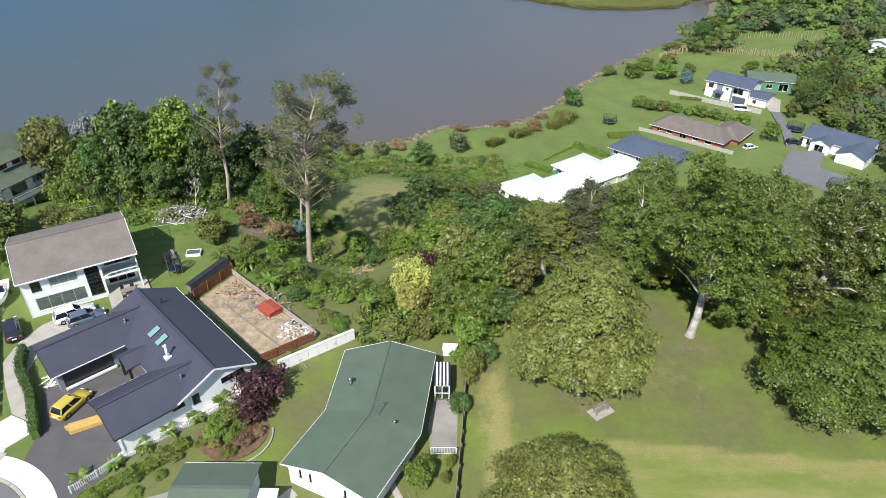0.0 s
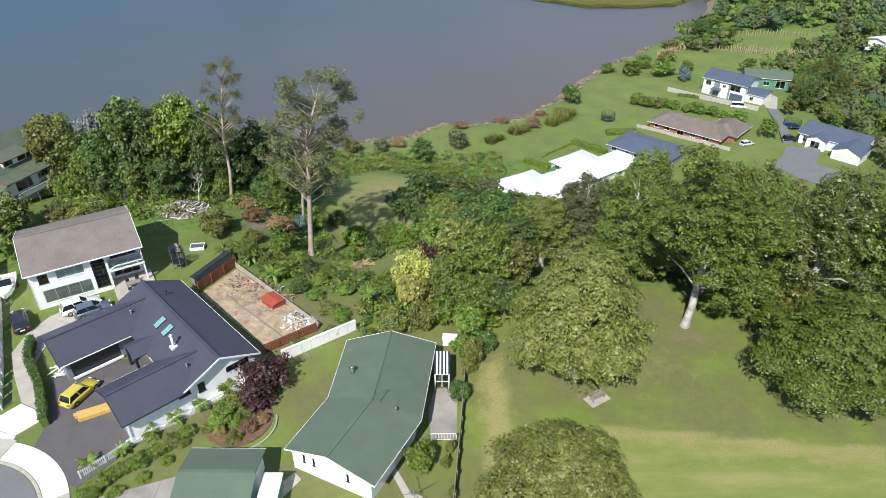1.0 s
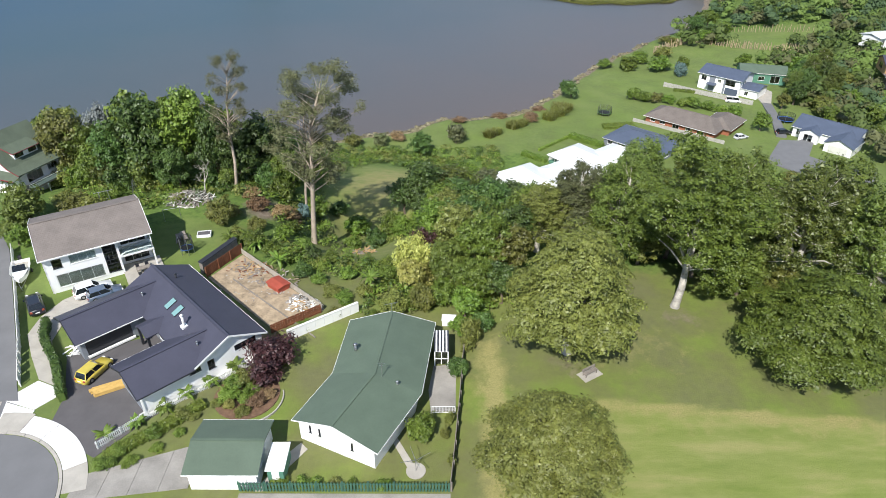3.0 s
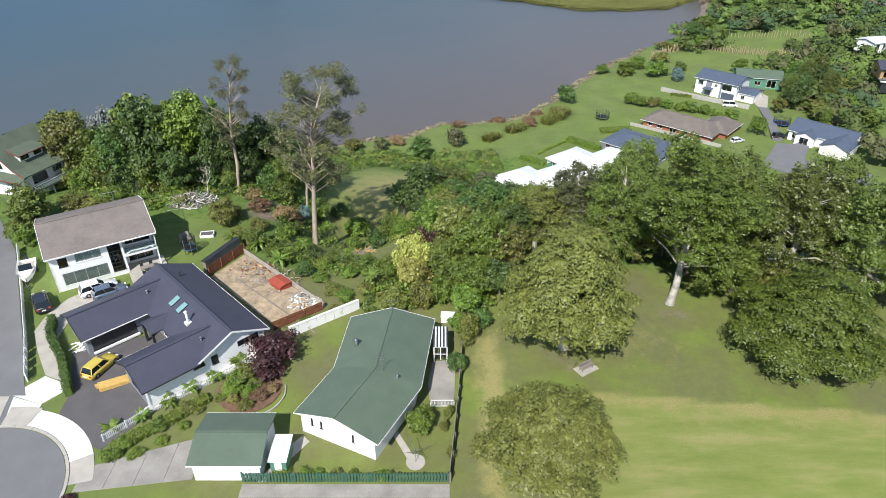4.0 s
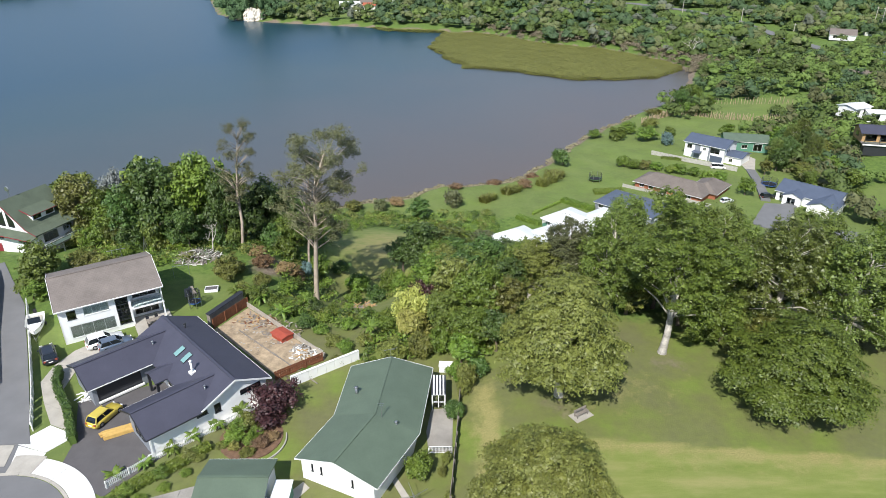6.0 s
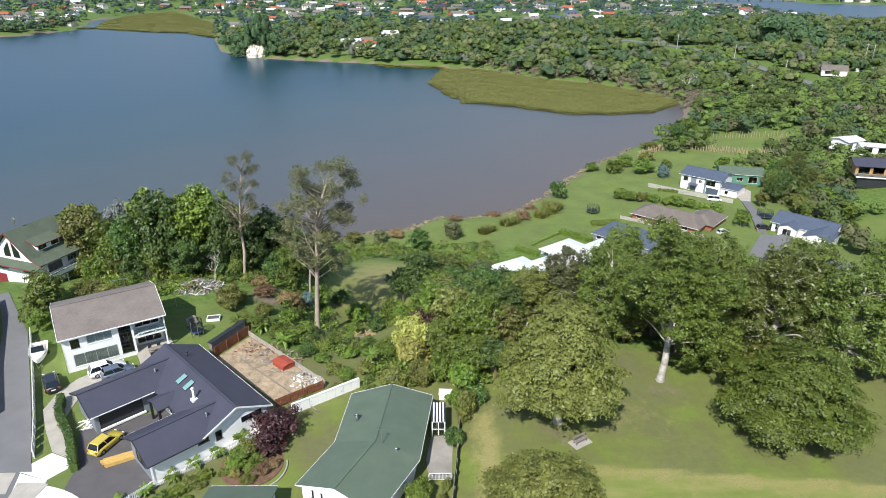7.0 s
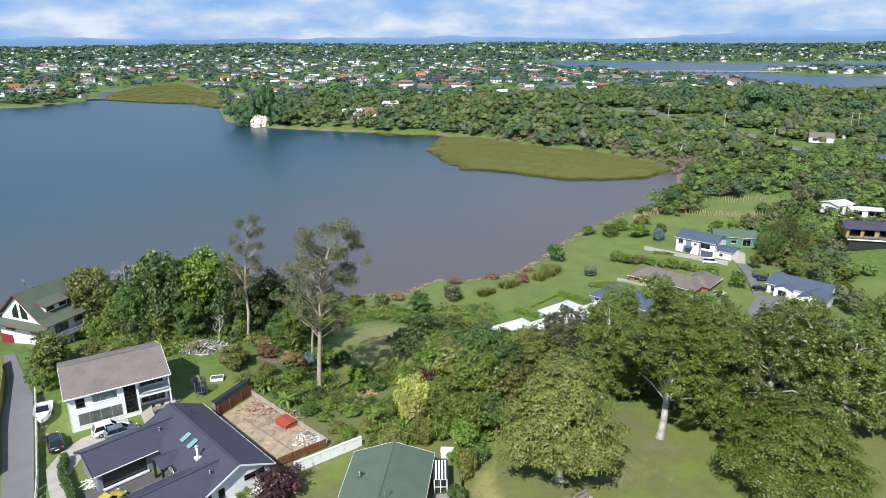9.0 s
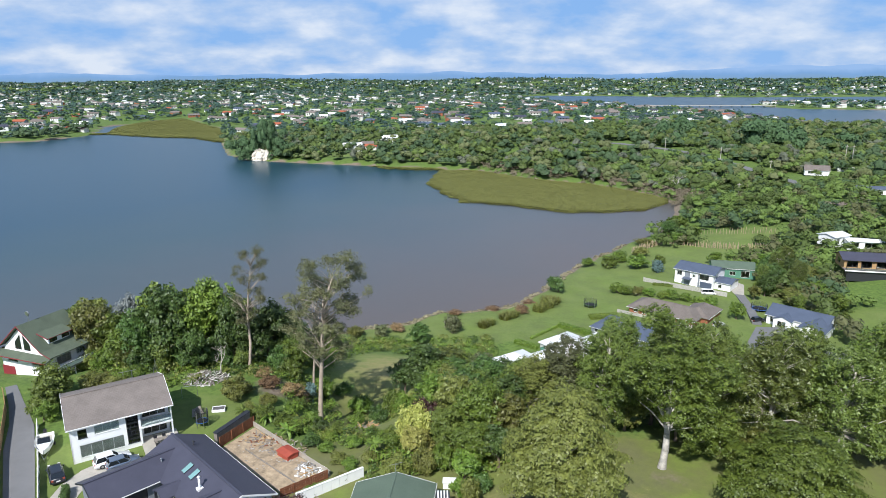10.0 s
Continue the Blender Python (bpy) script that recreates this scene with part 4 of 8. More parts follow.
# ---- the dark-roofed house: three wings round a court ----
def dark_house():
    # x runs along the main ridge, y towards the back garden
    h = thing("dark_roofed_house", pose(-35.0, 61.0, 25, 0, 0, -45.5), "white single-storey house with a dark blue-grey roof round a court", "house", "houses")
    e, r, rw = 2.5, 4.55, 4.08
    part("roof", slope([(-2.6, -4.5, e), (16.75, -4.5, e), (16.75, 0, r), (-2.6, 0, r)]), DARK_ROOF, h)
    part("roof", slope([(16.75, 4.5, e), (-2.6, 4.5, e), (-2.6, 0, r), (16.75, 0, r)]), DARK_ROOF, h)
    part("ridge_cap", Shape().beam((-2.6, 0, r + 0.03), (16.75, 0, r + 0.03), 0.35, 0.08), DARK_ROOF, h)
    # garage wing and bedroom wing reach out at right angles, each with its own ridge
    for x0, x1, end in ((-3.1, 4.0, -12.15), (10.0, 16.9, -10.65)):
        m = (x0 + x1) / 2
        low, top = e + 0.03, rw + 0.03
        part("roof", slope([(x1, end, low), (x1, -4.4, low), (m, -0.95, top), (m, end, top)]), DARK_ROOF, h)
        part("roof", slope([(m, end, top), (m, -0.95, top), (x0, -4.4, low), (x0, end, low)]), DARK_ROOF, h)
        part("ridge_cap", Shape().beam((m, end, top + 0.03), (m, -0.95, top + 0.03), 0.32, 0.07), DARK_ROOF, h)
        for x in (x0, x1):
            part("gutter", Shape().beam((x, end, e - 0.06), (x, -4.5, e - 0.06), 0.12, 0.12), WHITE_TRIM if x in (10.0, 4.0) else DARK_TRIM, h)
        part("barge_board", Shape().beam((x0, end - 0.02, low - 0.08), (m, end - 0.02, top - 0.08), 0.06, 0.2).beam((m, end - 0.02, top - 0.08), (x1, end - 0.02, low - 0.08), 0.06, 0.2), DARK_TRIM, h)
    # small entrance gable in the court
    part("roof", slope([(5.1, -5.95, 2.5), (6.65, -5.95, 3.2), (6.65, -2.8, 3.24), (5.1, -4.3, 2.56)][::-1]), DARK_ROOF, h)
    part("roof", slope([(8.2, -4.3, 2.56), (6.65, -2.8, 3.24), (6.65, -5.95, 3.2), (8.2, -5.95, 2.5)][::-1]), DARK_ROOF, h)
    for x in (5.35, 7.95):
        part("porch_post", Shape().box(x - 0.14, -5.8, -0.2, x + 0.14, -5.52, 2.4), DARK_TRIM, h)
    part("gutter", Shape().beam((-2.6, 4.5, e - 0.08), (16.75, 4.5, e - 0.08), 0.13, 0.13), WHITE_TRIM, h)
    part("barge_board", Shape().beam((16.77, -4.5, e - 0.05), (16.77, 0, r - 0.05), 0.06, 0.2).beam((16.77, 0, r - 0.05), (16.77, 4.5, e - 0.05), 0.06, 0.2), WHITE_TRIM, h)
    # the long white side: bedroom wing and gable end in one line
    side = [(5.3, 6.6, 1.55, 2.15), (7.4, 8.2, 1.0, 2.2), (11.2, 13.6, 1.85, 2.5)]
    part("wall", wall_shape((16.2, -10.1), (16.2, 4.0), -0.6, 2.55, [o for o in side if o[3] < 2.4]), WHITE, h, "white rendered side wall")
    part("gable", Shape().hull([(16.02, -3.9, 2.55), (16.02, 3.9, 2.55), (16.02, 0, 4.3)], [(16.2, -3.9, 2.55), (16.2, 3.9, 2.55), (16.2, 0, 4.3)]), WHITE, h)
    for o in side:
        if o[3] < 2.4:
            window(h, (16.2, -10.1), (16.2, 4.0), o, DARK_TRIM, 1 if o[1] - o[0] > 1 else 0)
    part("window", Shape().box(16.19, 0.6, 1.75, 16.25, 3.2, 2.45), DARK_GLASS, h, "long dark window under the gable")
    back = [(2, 4, 0.8, 2.1), (7, 10, 0.05, 2.1), (12.5, 14.5, 0.8, 2.1)]
    part("wall", wall_shape((16.0, 4.0), (-2.0, 4.0), -0.6, 2.5, back), WHITE, h)
    for o in back:
        window(h, (16.0, 4.0), (-2.0, 4.0), o, DARK_TRIM, 1, door=o[2] < 0.3)
    part("wall", wall_shape((-2.0, 3.8), (-2.0, -3.9), -0.6, 2.5, [(2, 4, 0.8, 2.1)], peak=(3.85, 4.3)), WHITE, h)
    # front ends of the two wings
    part("wall", wall_shape((10.6, -10.1), (16.0, -10.1), -0.6, 2.45, [(1.2, 3.6, 0.05, 2.1)], peak=(2.8, 3.8)), GREY_WALL, h)
    window(h, (10.6, -10.1), (16.0, -10.1), (1.2, 3.6, 0.05, 2.1), DARK_TRIM, 1, door=True)
    part("wall", wall_shape((-2.5, -11.6), (3.2, -11.6), -0.6, 2.45, (), peak=(2.9, 3.8)), GREY_WALL, h)
    part("wall", wall_shape((-2.5, -4.2), (-2.5, -11.4), -0.6, 2.45, [(3, 5, 1, 2)]), WHITE, h)
    # walls of the court
    part("wall", wall_shape((10.6, -4.1), (10.6, -9.9), -0.6, 2.45, [(1.0, 3.0, 0.4, 2.1)]), GREY_WALL, h)
    window(h, (10.6, -4.1), (10.6, -9.9), (1.0, 3.0, 0.4, 2.1), DARK_TRIM, 1)
    part("wall", wall_shape((3.4, -11.6), (3.4, -4.1), -0.6, 2.45, [(0.5, 5.7, -0.1, 2.15)]), GREY_WALL, h)
    part("garage_door", Shape().box(3.22, -11.1, -0.1, 3.28, -5.9, 2.15), DARK_TRIM, h, "dark sectional garage door")
    part("door_sill", Shape().box(3.42, -11.2, -0.1, 3.75, -5.8, 0.1), WHITE_TRIM, h)
    part("wall", wall_shape((3.6, -3.9), (10.4, -3.9), -0.6, 2.5, [(2.4, 3.7, 0.02, 2.1), (4.6, 6.2, 0.3, 2.1)]), GREY_WALL, h)
    window(h, (3.6, -3.9), (10.4, -3.9), (2.4, 3.7, 0.02, 2.1), WHITE_TRIM, 0, name="glazed_door", door=True)
    window(h, (3.6, -3.9), (10.4, -3.9), (4.6, 6.2, 0.3, 2.1), WHITE_TRIM, 1)
    part("interior_floor", Shape().box(-1.8, -3.6, -0.3, 15.9, 3.7, 0.02).box(10.9, -9.8, -0.3, 15.9, -3.7, 0.02).box(-2.2, -11.3, -0.3, 3.1, -3.7, 0.02), OLD_TIMBER, h)
    pitch_up = math.degrees(math.atan2(r - e, 4.5))
    for x in (5.8, 7.7):
        light = new("skylight", Shape().box(-0.45, -0.75, 0, 0.45, 0.75, 0.09).mesh("skylight", DARK_TRIM))
        light.parent, light.matrix_basis = h, pose(x, -1.6, r - 1.6 * (r - e) / 4.5 + 0.01, pitch_up, 0, 0)
        part("pane", Shape().box(-0.40, -0.70, 0.06, 0.40, 0.70, 0.10), SKYLIGHT, light, "opaque pale green pane painted like reflected sky")
    vent(h, 10.5, -2.25, 3.6, 1.5, 0.14, WHITE_TRIM)
    part("flue_flashing", Shape().box(10.15, -2.6, 3.3, 10.85, -1.9, 3.68), WHITE_TRIM, h)
    vent(h, 1.4, 1.2, 4.0, 0.5, 0.11, DARK_TRIM)
    vent(h, 1.6, -3.2, 3.5, 0.5, 0.1, METAL)
    vent(h, 14.6, -2.7, 3.5, 0.5, 0.1, METAL)
    part("downpipe", Shape().tube([(16.35, -10.2, -0.3), (16.35, -10.2, 2.4)], [0.05, 0.05], 6), WHITE_TRIM, h)


dark_house()


# ---- the white two-storey house ----
def white_house():
    turn = 32.0
    h = thing("two_storey_house", pose(-45.2, 66.2, 25.3, 0, 0, turn), "white two-storey house with a grey tiled roof and a glass balcony", "house", "houses")
    # x along the front, y to the back; the front wall is at y = 0
    L, D, e, r = 6.5, 11.6, 5.15, 7.3
    X = 6.85
    part("roof", slope([(-X, -0.6, e), (X, -0.6, e), (X, 5.8, r), (-X, 5.8, r)]), GREY_TILE, h)
    part("roof", slope([(X, 12.2, e), (-X, 12.2, e), (-X, 5.8, r), (X, 5.8, r)]), GREY_TILE, h)
    part("ridge_cap", Shape().beam((-X, 5.8, r + 0.03), (X, 5.8, r + 0.03), 0.35, 0.09), GREY_TILE, h)
    part("gutter", Shape().box(-X, -0.72, e - 0.16, X, -0.58, e - 0.02), WHITE_TRIM, h)
    for s in (-1, 1):
        part("barge_board", Shape().beam((s * X, -0.6, e - 0.06), (s * X, 5.8, r - 0.06), 0.06, 0.24).beam((s * X, 5.8, r - 0.06), (s * X, 12.2, e - 0.06), 0.06, 0.24), WHITE_TRIM, h)
    # main front, up to the recessed balcony
    front = [(1.0, 2.1, 3.2, 4.5), (3.0, 6.2, 3.3, 4.7), (1.0, 6.6, 0.3, 2.2), (7.0, 8.6, 0.5, 4.7)]
    part("wall", wall_shape((-L, 0), (2.4, 0), -0.6, e, front), WHITE, h)
    for n, o in enumerate(front):
        window(h, (-L, 0), (2.4, 0), o, DARK_TRIM if n in (0, 3) else WHITE_TRIM, (0, 2, 3, 2)[n], blind=(None, CREAM, CONCRETE, None)[n])
    grid = Shape()
    for k in range(1, 7):
        grid.box(0.55, -0.02, 0.5 + k * 0.6, 2.1, 0.06, 0.56 + k * 0.6)
    part("mullion", grid, DARK_TRIM, h, "dark bars of the tall stair window")
    # balcony bay, set back
    part("wall", wall_shape((2.4, 2.2), (L, 2.2), -0.6, e, [(0.4, 3.7, 0.1, 2.2), (0.4, 3.7, 2.85, 4.8)]), WHITE, h)
    for o in ((0.4, 3.7, 0.1, 2.2), (0.4, 3.7, 2.85, 4.8)):
        window(h, (2.4, 2.2), (L, 2.2), o, WHITE_TRIM, 2, name="sliding_door", door=True)
    part("wall", wall_shape((2.4, 0.18), (2.4, 2.2), -0.6, e), WHITE, h)
    part("balcony", Shape().box(2.42, -0.35, 2.45, L + 0.15, 2.18, 2.72), WHITE_TRIM, h)
    part("balustrade", Shape().box(2.5, -0.3, 2.75, L + 0.1, -0.28, 3.7).box(L + 0.08, -0.28, 2.75, L + 0.1, 2.1, 3.7), GLASS, h, "clear glass balustrade")
    part("post", Shape().box(L - 0.1, -0.3, -0.5, L + 0.1, -0.1, 2.45).box(L - 0.08, -0.3, 2.7, L + 0.08, -0.14, e), WHITE_TRIM, h)
    part("wall", wall_shape((L, 2.2), (L, D), -0.6, e, [(3, 5, 3.3, 4.6), (4, 5.5, 0.8, 2.2)], peak=(3.6, 7.1)), WHITE, h)
    part("wall", wall_shape((L, D), (-L, D), -0.6, e, [(3, 5, 3.3, 4.6), (8, 10, 3.3, 4.6)]), WHITE, h)
    part("wall", wall_shape((-L, D), (-L, 0), -0.6, e, [(3, 4.5, 3.3, 4.6)], peak=(5.8, 7.1)), WHITE, h)
    part("interior_floor", Shape().box(-L + 0.2, 2.4, -0.3, L - 0.2, D - 0.2, 0.02).box(-L + 0.2, 2.4, 2.5, L - 0.2, D - 0.2, 2.7), OLD_TIMBER, h)
    deck = solo("patio", Shape().box(2.2, -3.4, -0.2, 7.2, 2.0, 0.05), CONCRETE, pose(-45.2, 66.2, 25.2, 0, 0, turn), "grey paved patio in front of the glass doors", "patio", kind="structure")
    table = thing("outdoor_table", pose(-45.2, 66.2, 25.25, 0, 0, turn) @ pose(4.6, -1.3, 0), "grey outdoor dining table on the patio", "table")
    part("tabletop", Shape().box(-0.9, -0.45, 0.70, 0.9, 0.45, 0.75), OLD_TIMBER, table)
    for x in (-0.8, 0.8):
        for y in (-0.36, 0.36):
            part("leg", Shape().box(x - 0.04, y - 0.04, 0, x + 0.04, y + 0.04, 0.70), OLD_TIMBER, table)
    for k, (x, y, q) in enumerate(((-0.6, -0.95, 0), (0.6, -0.95, 0), (-0.6, 0.95, 180), (0.6, 0.95, 180))):
        chair = thing("outdoor_chair", table.matrix_basis @ pose(x, y, 0, 0, 0, q), "dark outdoor chair at the patio table", "chair", "chairs round the patio table")
        part("seat", Shape().box(-0.23, -0.22, 0.41, 0.23, 0.22, 0.45), DARK_TRIM, chair)
        part("backrest", Shape().box(-0.23, -0.25, 0.45, 0.23, -0.21, 0.88), DARK_TRIM, chair)
        for a in (-0.2, 0.2):
            for b in (-0.19, 0.19):
                part("leg", Shape().box(a - 0.02, b - 0.02, 0, a + 0.02, b + 0.02, 0.41), DARK_TRIM, chair)


white_house()


# ---- the steep-roofed chalet by the trees ----
def chalet():
    h = thing("chalet_house", pose(-73.8, 96.8, 26.0, 0, 0, -20.8), "white chalet with a steep green roof, red trim and dormer", "house", "houses")
    # gable front faces -y; ridge along y
    e, r, W, D = 2.7, 7.85, 6.0, 4.3
    k, knee = W * 0.86, 3.5
    for s in (-1, 1):
        steep = [(s * k, -D - 0.7, knee), (s * k, D + 0.5, knee), (0, D + 0.5, r), (0, -D - 0.7, r)]
        low = [(s * (W + 1.3), -D - 0.7, e), (s * (W + 1.3), D + 0.5, e), (s * k, D + 0.5, knee), (s * k, -D - 0.7, knee)]
        for quad in (steep, low):
            part("roof", slope(quad if s > 0 else quad[::-1], 0.16), OLIVE_TILE, h)
        part("barge_board", Shape().beam((s * k, -D - 0.72, knee - 0.1), (0, -D - 0.72, r - 0.06), 0.08, 0.13).beam((s * (W + 1.3), -D - 0.72, e - 0.06), (s * k, -D - 0.72, knee - 0.1), 0.08, 0.12), RED_TRIM, h, "red barge board")
    part("skirt_roof", slope([(-W - 1.3, -D - 1.9, 2.15), (W + 1.3, -D - 1.9, 2.15), (W + 1.3, -D - 0.1, 2.66), (-W - 1.3, -D - 0.1, 2.66)]), OLIVE_TILE, h)
    part("fascia", Shape().box(-W - 1.3, -D - 1.97, 2.04, W + 1.3, -D - 1.9, 2.17), RED_TRIM, h)
    s = wall_shape((-W, -D), (W, -D), -4.2, 2.6, [(1.5, 4.0, 0.3, 2.0), (7.5, 10.5, 0.3, 2.0)])
    s.hull([(-k + 0.3, -D + 0.18, 2.6), (k - 0.3, -D + 0.18, 2.6), (k - 0.6, -D + 0.18, 3.4), (0.3, -D + 0.18, 7.3), (-0.3, -D + 0.18, 7.3), (-k + 0.6, -D + 0.18, 3.4)], [(-k + 0.3, -D, 2.6), (k - 0.3, -D, 2.6), (k - 0.6, -D, 3.4), (0.3, -D, 7.3), (-0.3, -D, 7.3), (-k + 0.6, -D, 3.4)])
    part("wall", s, WHITE, h)
    for o in ((1.5, 4.0, 0.3, 2.0), (7.5, 10.5, 0.3, 2.0)):
        window(h, (-W, -D), (W, -D), o, WHITE_TRIM, 1)
    for m in (-1, 1):
        part("gable_window", Shape().hull([(m * 0.35, -D - 0.03, 3.1), (m * 1.9, -D - 0.03, 3.1), (m * 1.8, -D - 0.03, 4.4), (m * 0.35, -D - 0.03, 6.0)], [(m * 0.35, -D - 0.06, 3.1), (m * 1.9, -D - 0.06, 3.1), (m * 1.8, -D - 0.06, 4.4), (m * 0.35, -D - 0.06, 6.0)]), DARK_GLASS, h, "dark raked gable window")
    part("wall", wall_shape((W, -D), (W, D), -4.2, 2.7, [(1.5, 4.5, 0.2, 1.9), (5.6, 7.6, 0.8, 1.9)]), WHITE, h)
    for o in ((1.5, 4.5, 0.2, 1.9), (5.6, 7.6, 0.8, 1.9)):
        window(h, (W, -D), (W, D), o, WHITE_TRIM, 2, door=o[2] < 0.3)
    part("wall", wall_shape((W, D), (-W, D), -4.2, 3.0), WHITE, h)
    part("wall", wall_shape((-W, D), (-W, -D), -4.2, 2.7), WHITE, h)
    dormer = part("dormer", Shape().box(1.4, -2.6, 4.0, 4.4, 1.8, 5.35), WHITE, h, "white dormer")
    part("roof", slope([(4.8, -3.0, 5.3), (4.8, 2.2, 5.3), (0.5, 2.2, 6.5), (0.5, -3.0, 6.5)]), OLIVE_TILE, dormer)
    part("fascia", Shape().box(4.78, -3.0, 5.2, 4.86, 2.2, 5.3).beam((0.6, -3.04, 6.4), (4.8, -3.04, 5.24), 0.08, 0.12), RED_TRIM, dormer)
    for y in (-2.4, 0.1):
        part("window", Shape().box(4.39, y, 4.3, 4.45, y + 1.5, 5.15), DARK_GLASS, dormer)
    part("satellite_dish", Shape().tube([(-0.3, -2.2, 7.5), (-0.3, -2.2, 9.3)], [0.05, 0.04], 6).tube([(-0.3, -2.25, 9.3), (-0.3, -2.4, 9.3)], [0.5, 0.42], 14), METAL, h)
    part("deck", Shape().box(W, -D, -0.25, W + 2.0, D - 1, 0.0), OLD_TIMBER, h)
    part("deck_rail", Shape().box(W + 1.92, -D, 0.75, W + 2.0, D - 1, 0.85).box(W + 1.93, -D, 0.0, W + 1.97, D - 1, 0.6), WHITE_TRIM, h, "white deck rail")
    for y in (-D + 0.1, -1.0, D - 1.2):
        part("post", Shape().box(W + 1.86, y, -4.2, W + 1.98, y + 0.12, 0.85), WHITE_TRIM, h)
    part("base_wall", Shape().box(-W - 0.1, -D - 0.1, -4.2, -W + 3, -D - 0.02, -0.7), RED_TRIM, h)


chalet()


# ---- houses by the shore ----
WIN = [(1.2, 2.8, 0.9, 2.1), (4.2, 6.6, 0.1, 2.1), (8.0, 9.6, 0.9, 2.1)]
gable_house("house_with_white_roof", 21.7, 137.0, 2.3, -57, 14.5, 11, 2.5, 4.2, WHITE, WHITE_ROOF, "low house with a bright white metal roof among trees", WIN, WIN, rights=[(2, 4, 0.9, 2.1)], lefts=[(2, 4, 0.9, 2.1)], hip=3.5)
gable_house("house_wing_with_white_roof", 29.2, 141.6, 2.3, 33, 10, 8, 2.5, 3.9, WHITE, WHITE_ROOF, "wing of the low white-roofed house", WIN[:2], rights=[(2, 4, 0.9, 2.1)], hip=2.5)
gable_house("house_with_white_roof", 36.8, 150.0, 2.2, -52, 13.5, 11.5, 2.5, 4.2, CREAM, WHITE_ROOF, "long low house with a white metal roof behind trees", WIN, WIN, rights=[(2, 4, 0.9, 2.1)], hip=3.5)
gable_house("house_wing_with_white_roof", 45.0, 152.5, 2.2, 38, 10, 8, 2.5, 3.9, CREAM, WHITE_ROOF, "stepped wing of the long white-roofed house", WIN[:2], hip=2.5)
gable_house("house_with_grey_roof", 55.9, 162.7, 2.0, -43, 17.5, 12.5, 2.4, 4.2, GREY_WALL, BLUE_ROOF, "low house with a grey metal roof beside the lawn", WIN, WIN, rights=[(2, 4, 0.9, 2.1)], hip=5.5)
gable_house("brick_house", 72.9, 178.2, 2.0, -42, 21, 10.4, 2.5, 4.7, BRICK_RED, BROWN_TILE, "long orange-brick house with a brown tiled hip roof", [(1.5, 3.0, 0.9, 2.2), (4.5, 6.2, 0.9, 2.2), (8.5, 10.5, 0.1, 2.2), (12.5, 14, 0.9, 2.2), (16, 18, 0.9, 2.2)], WIN, lefts=[(2, 4, 0.9, 2.1)], over=0.7, hip=4.8)
gable_house("brick_house_wing", 83.2, 176.6, 2.0, 48, 11, 8, 2.4, 4.3, BRICK_RED, BROWN_TILE, "hipped brown-tiled wing of the orange-brick house", rights=[(2, 5.5, 0.1, 2.2)], over=0.6, hip=3.6)
gable_house("blue_roofed_house", 111.0, 169.0, 2.3, -46, 16.5, 11, 2.9, 4.9, WHITE, BLUE_ROOF, "white house with a blue-grey metal roof and garage", [(1.0, 2.4, 0.6, 2.3), (3.2, 4.6, 0.1, 2.3), (6.0, 7.4, 0.6, 2.3)], lefts=[(1.5, 3.5, 0.6, 2.3), (5.0, 7.5, 0.1, 2.3)], over=0.5)
blue_wing = gable_house("blue_roofed_house_wing", 110.4, 160.4, 2.3, 44, 9, 7.0, 2.8, 4.2, WHITE, BLUE_ROOF, "white garage wing with a blue-grey metal roof", over=0.4, ridge_at=0.5)
gable_house("blue_roofed_house_porch", 105.6, 168.0, 2.3, 44, 6.5, 5.0, 2.8, 3.8, WHITE, BLUE_ROOF, "white projecting room with a blue-grey metal roof", lefts=[(1.0, 3.4, 0.3, 2.3)], over=0.3)
part("garage_door", Shape().box(-4.56, -2.4, 0, -4.51, 2.4, 2.2), CREAM, blue_wing, "pale panelled garage door")
farm = gable_house("modern_house", 96.2, 211.3, 2.4, -43, 14.0, 11.0, 5.6, 7.2, WHITE, BLUE_ROOF, "white modern two-storey house with grey panels and blue roof", [(0.8, 2.6, 3.2, 4.8), (4.0, 5.4, 0.4, 4.8), (9.0, 12.4, 3.0, 4.9), (6.5, 7.6, 3.4, 4.4)], lefts=[(2, 5, 3, 4.6)], rights=[(2, 5, 3, 4.6)], over=0.6)
part("panel", Shape().box(-3.3, -5.62, 0.0, -1.4, -5.52, 5.5), GREY_WALL, farm, "dark grey cladding panel")
part("panel", Shape().box(1.6, -5.62, 0, 2.2, -5.52, 5.5), GREY_WALL, farm, "dark grey cladding panel")
part("porch_roof", slope([(-3.6, -7.6, 2.7), (-0.6, -7.6, 2.7), (-0.6, -5.62, 3.0), (-3.6, -5.62, 3.0)], 0.12), BLUE_ROOF, farm)
part("garage_door", Shape().box(2.4, -5.6, 0, 6.6, -5.52, 2.3), BLUE_ROOF, farm)
gable_house("modern_house_garage", 103.4, 204.6, 2.4, -43, 5.4, 8, 2.9, 3.8, WHITE, BLUE_ROOF, "low white garage beside the modern house with blue roof", [(1.2, 2.4, 0.8, 2.1)], over=0.4)
gable_house("green_shed_building", 113.0, 222.0, 2.4, -14, 15, 9, 3.4, 5.0, GREEN_WALL, GREEN_SHEET, "green barn-like building with a green metal roof", [(2, 3.4, 0.2, 2.4), (6, 8, 0.8, 2.2), (10, 13, 0.1, 2.6)])
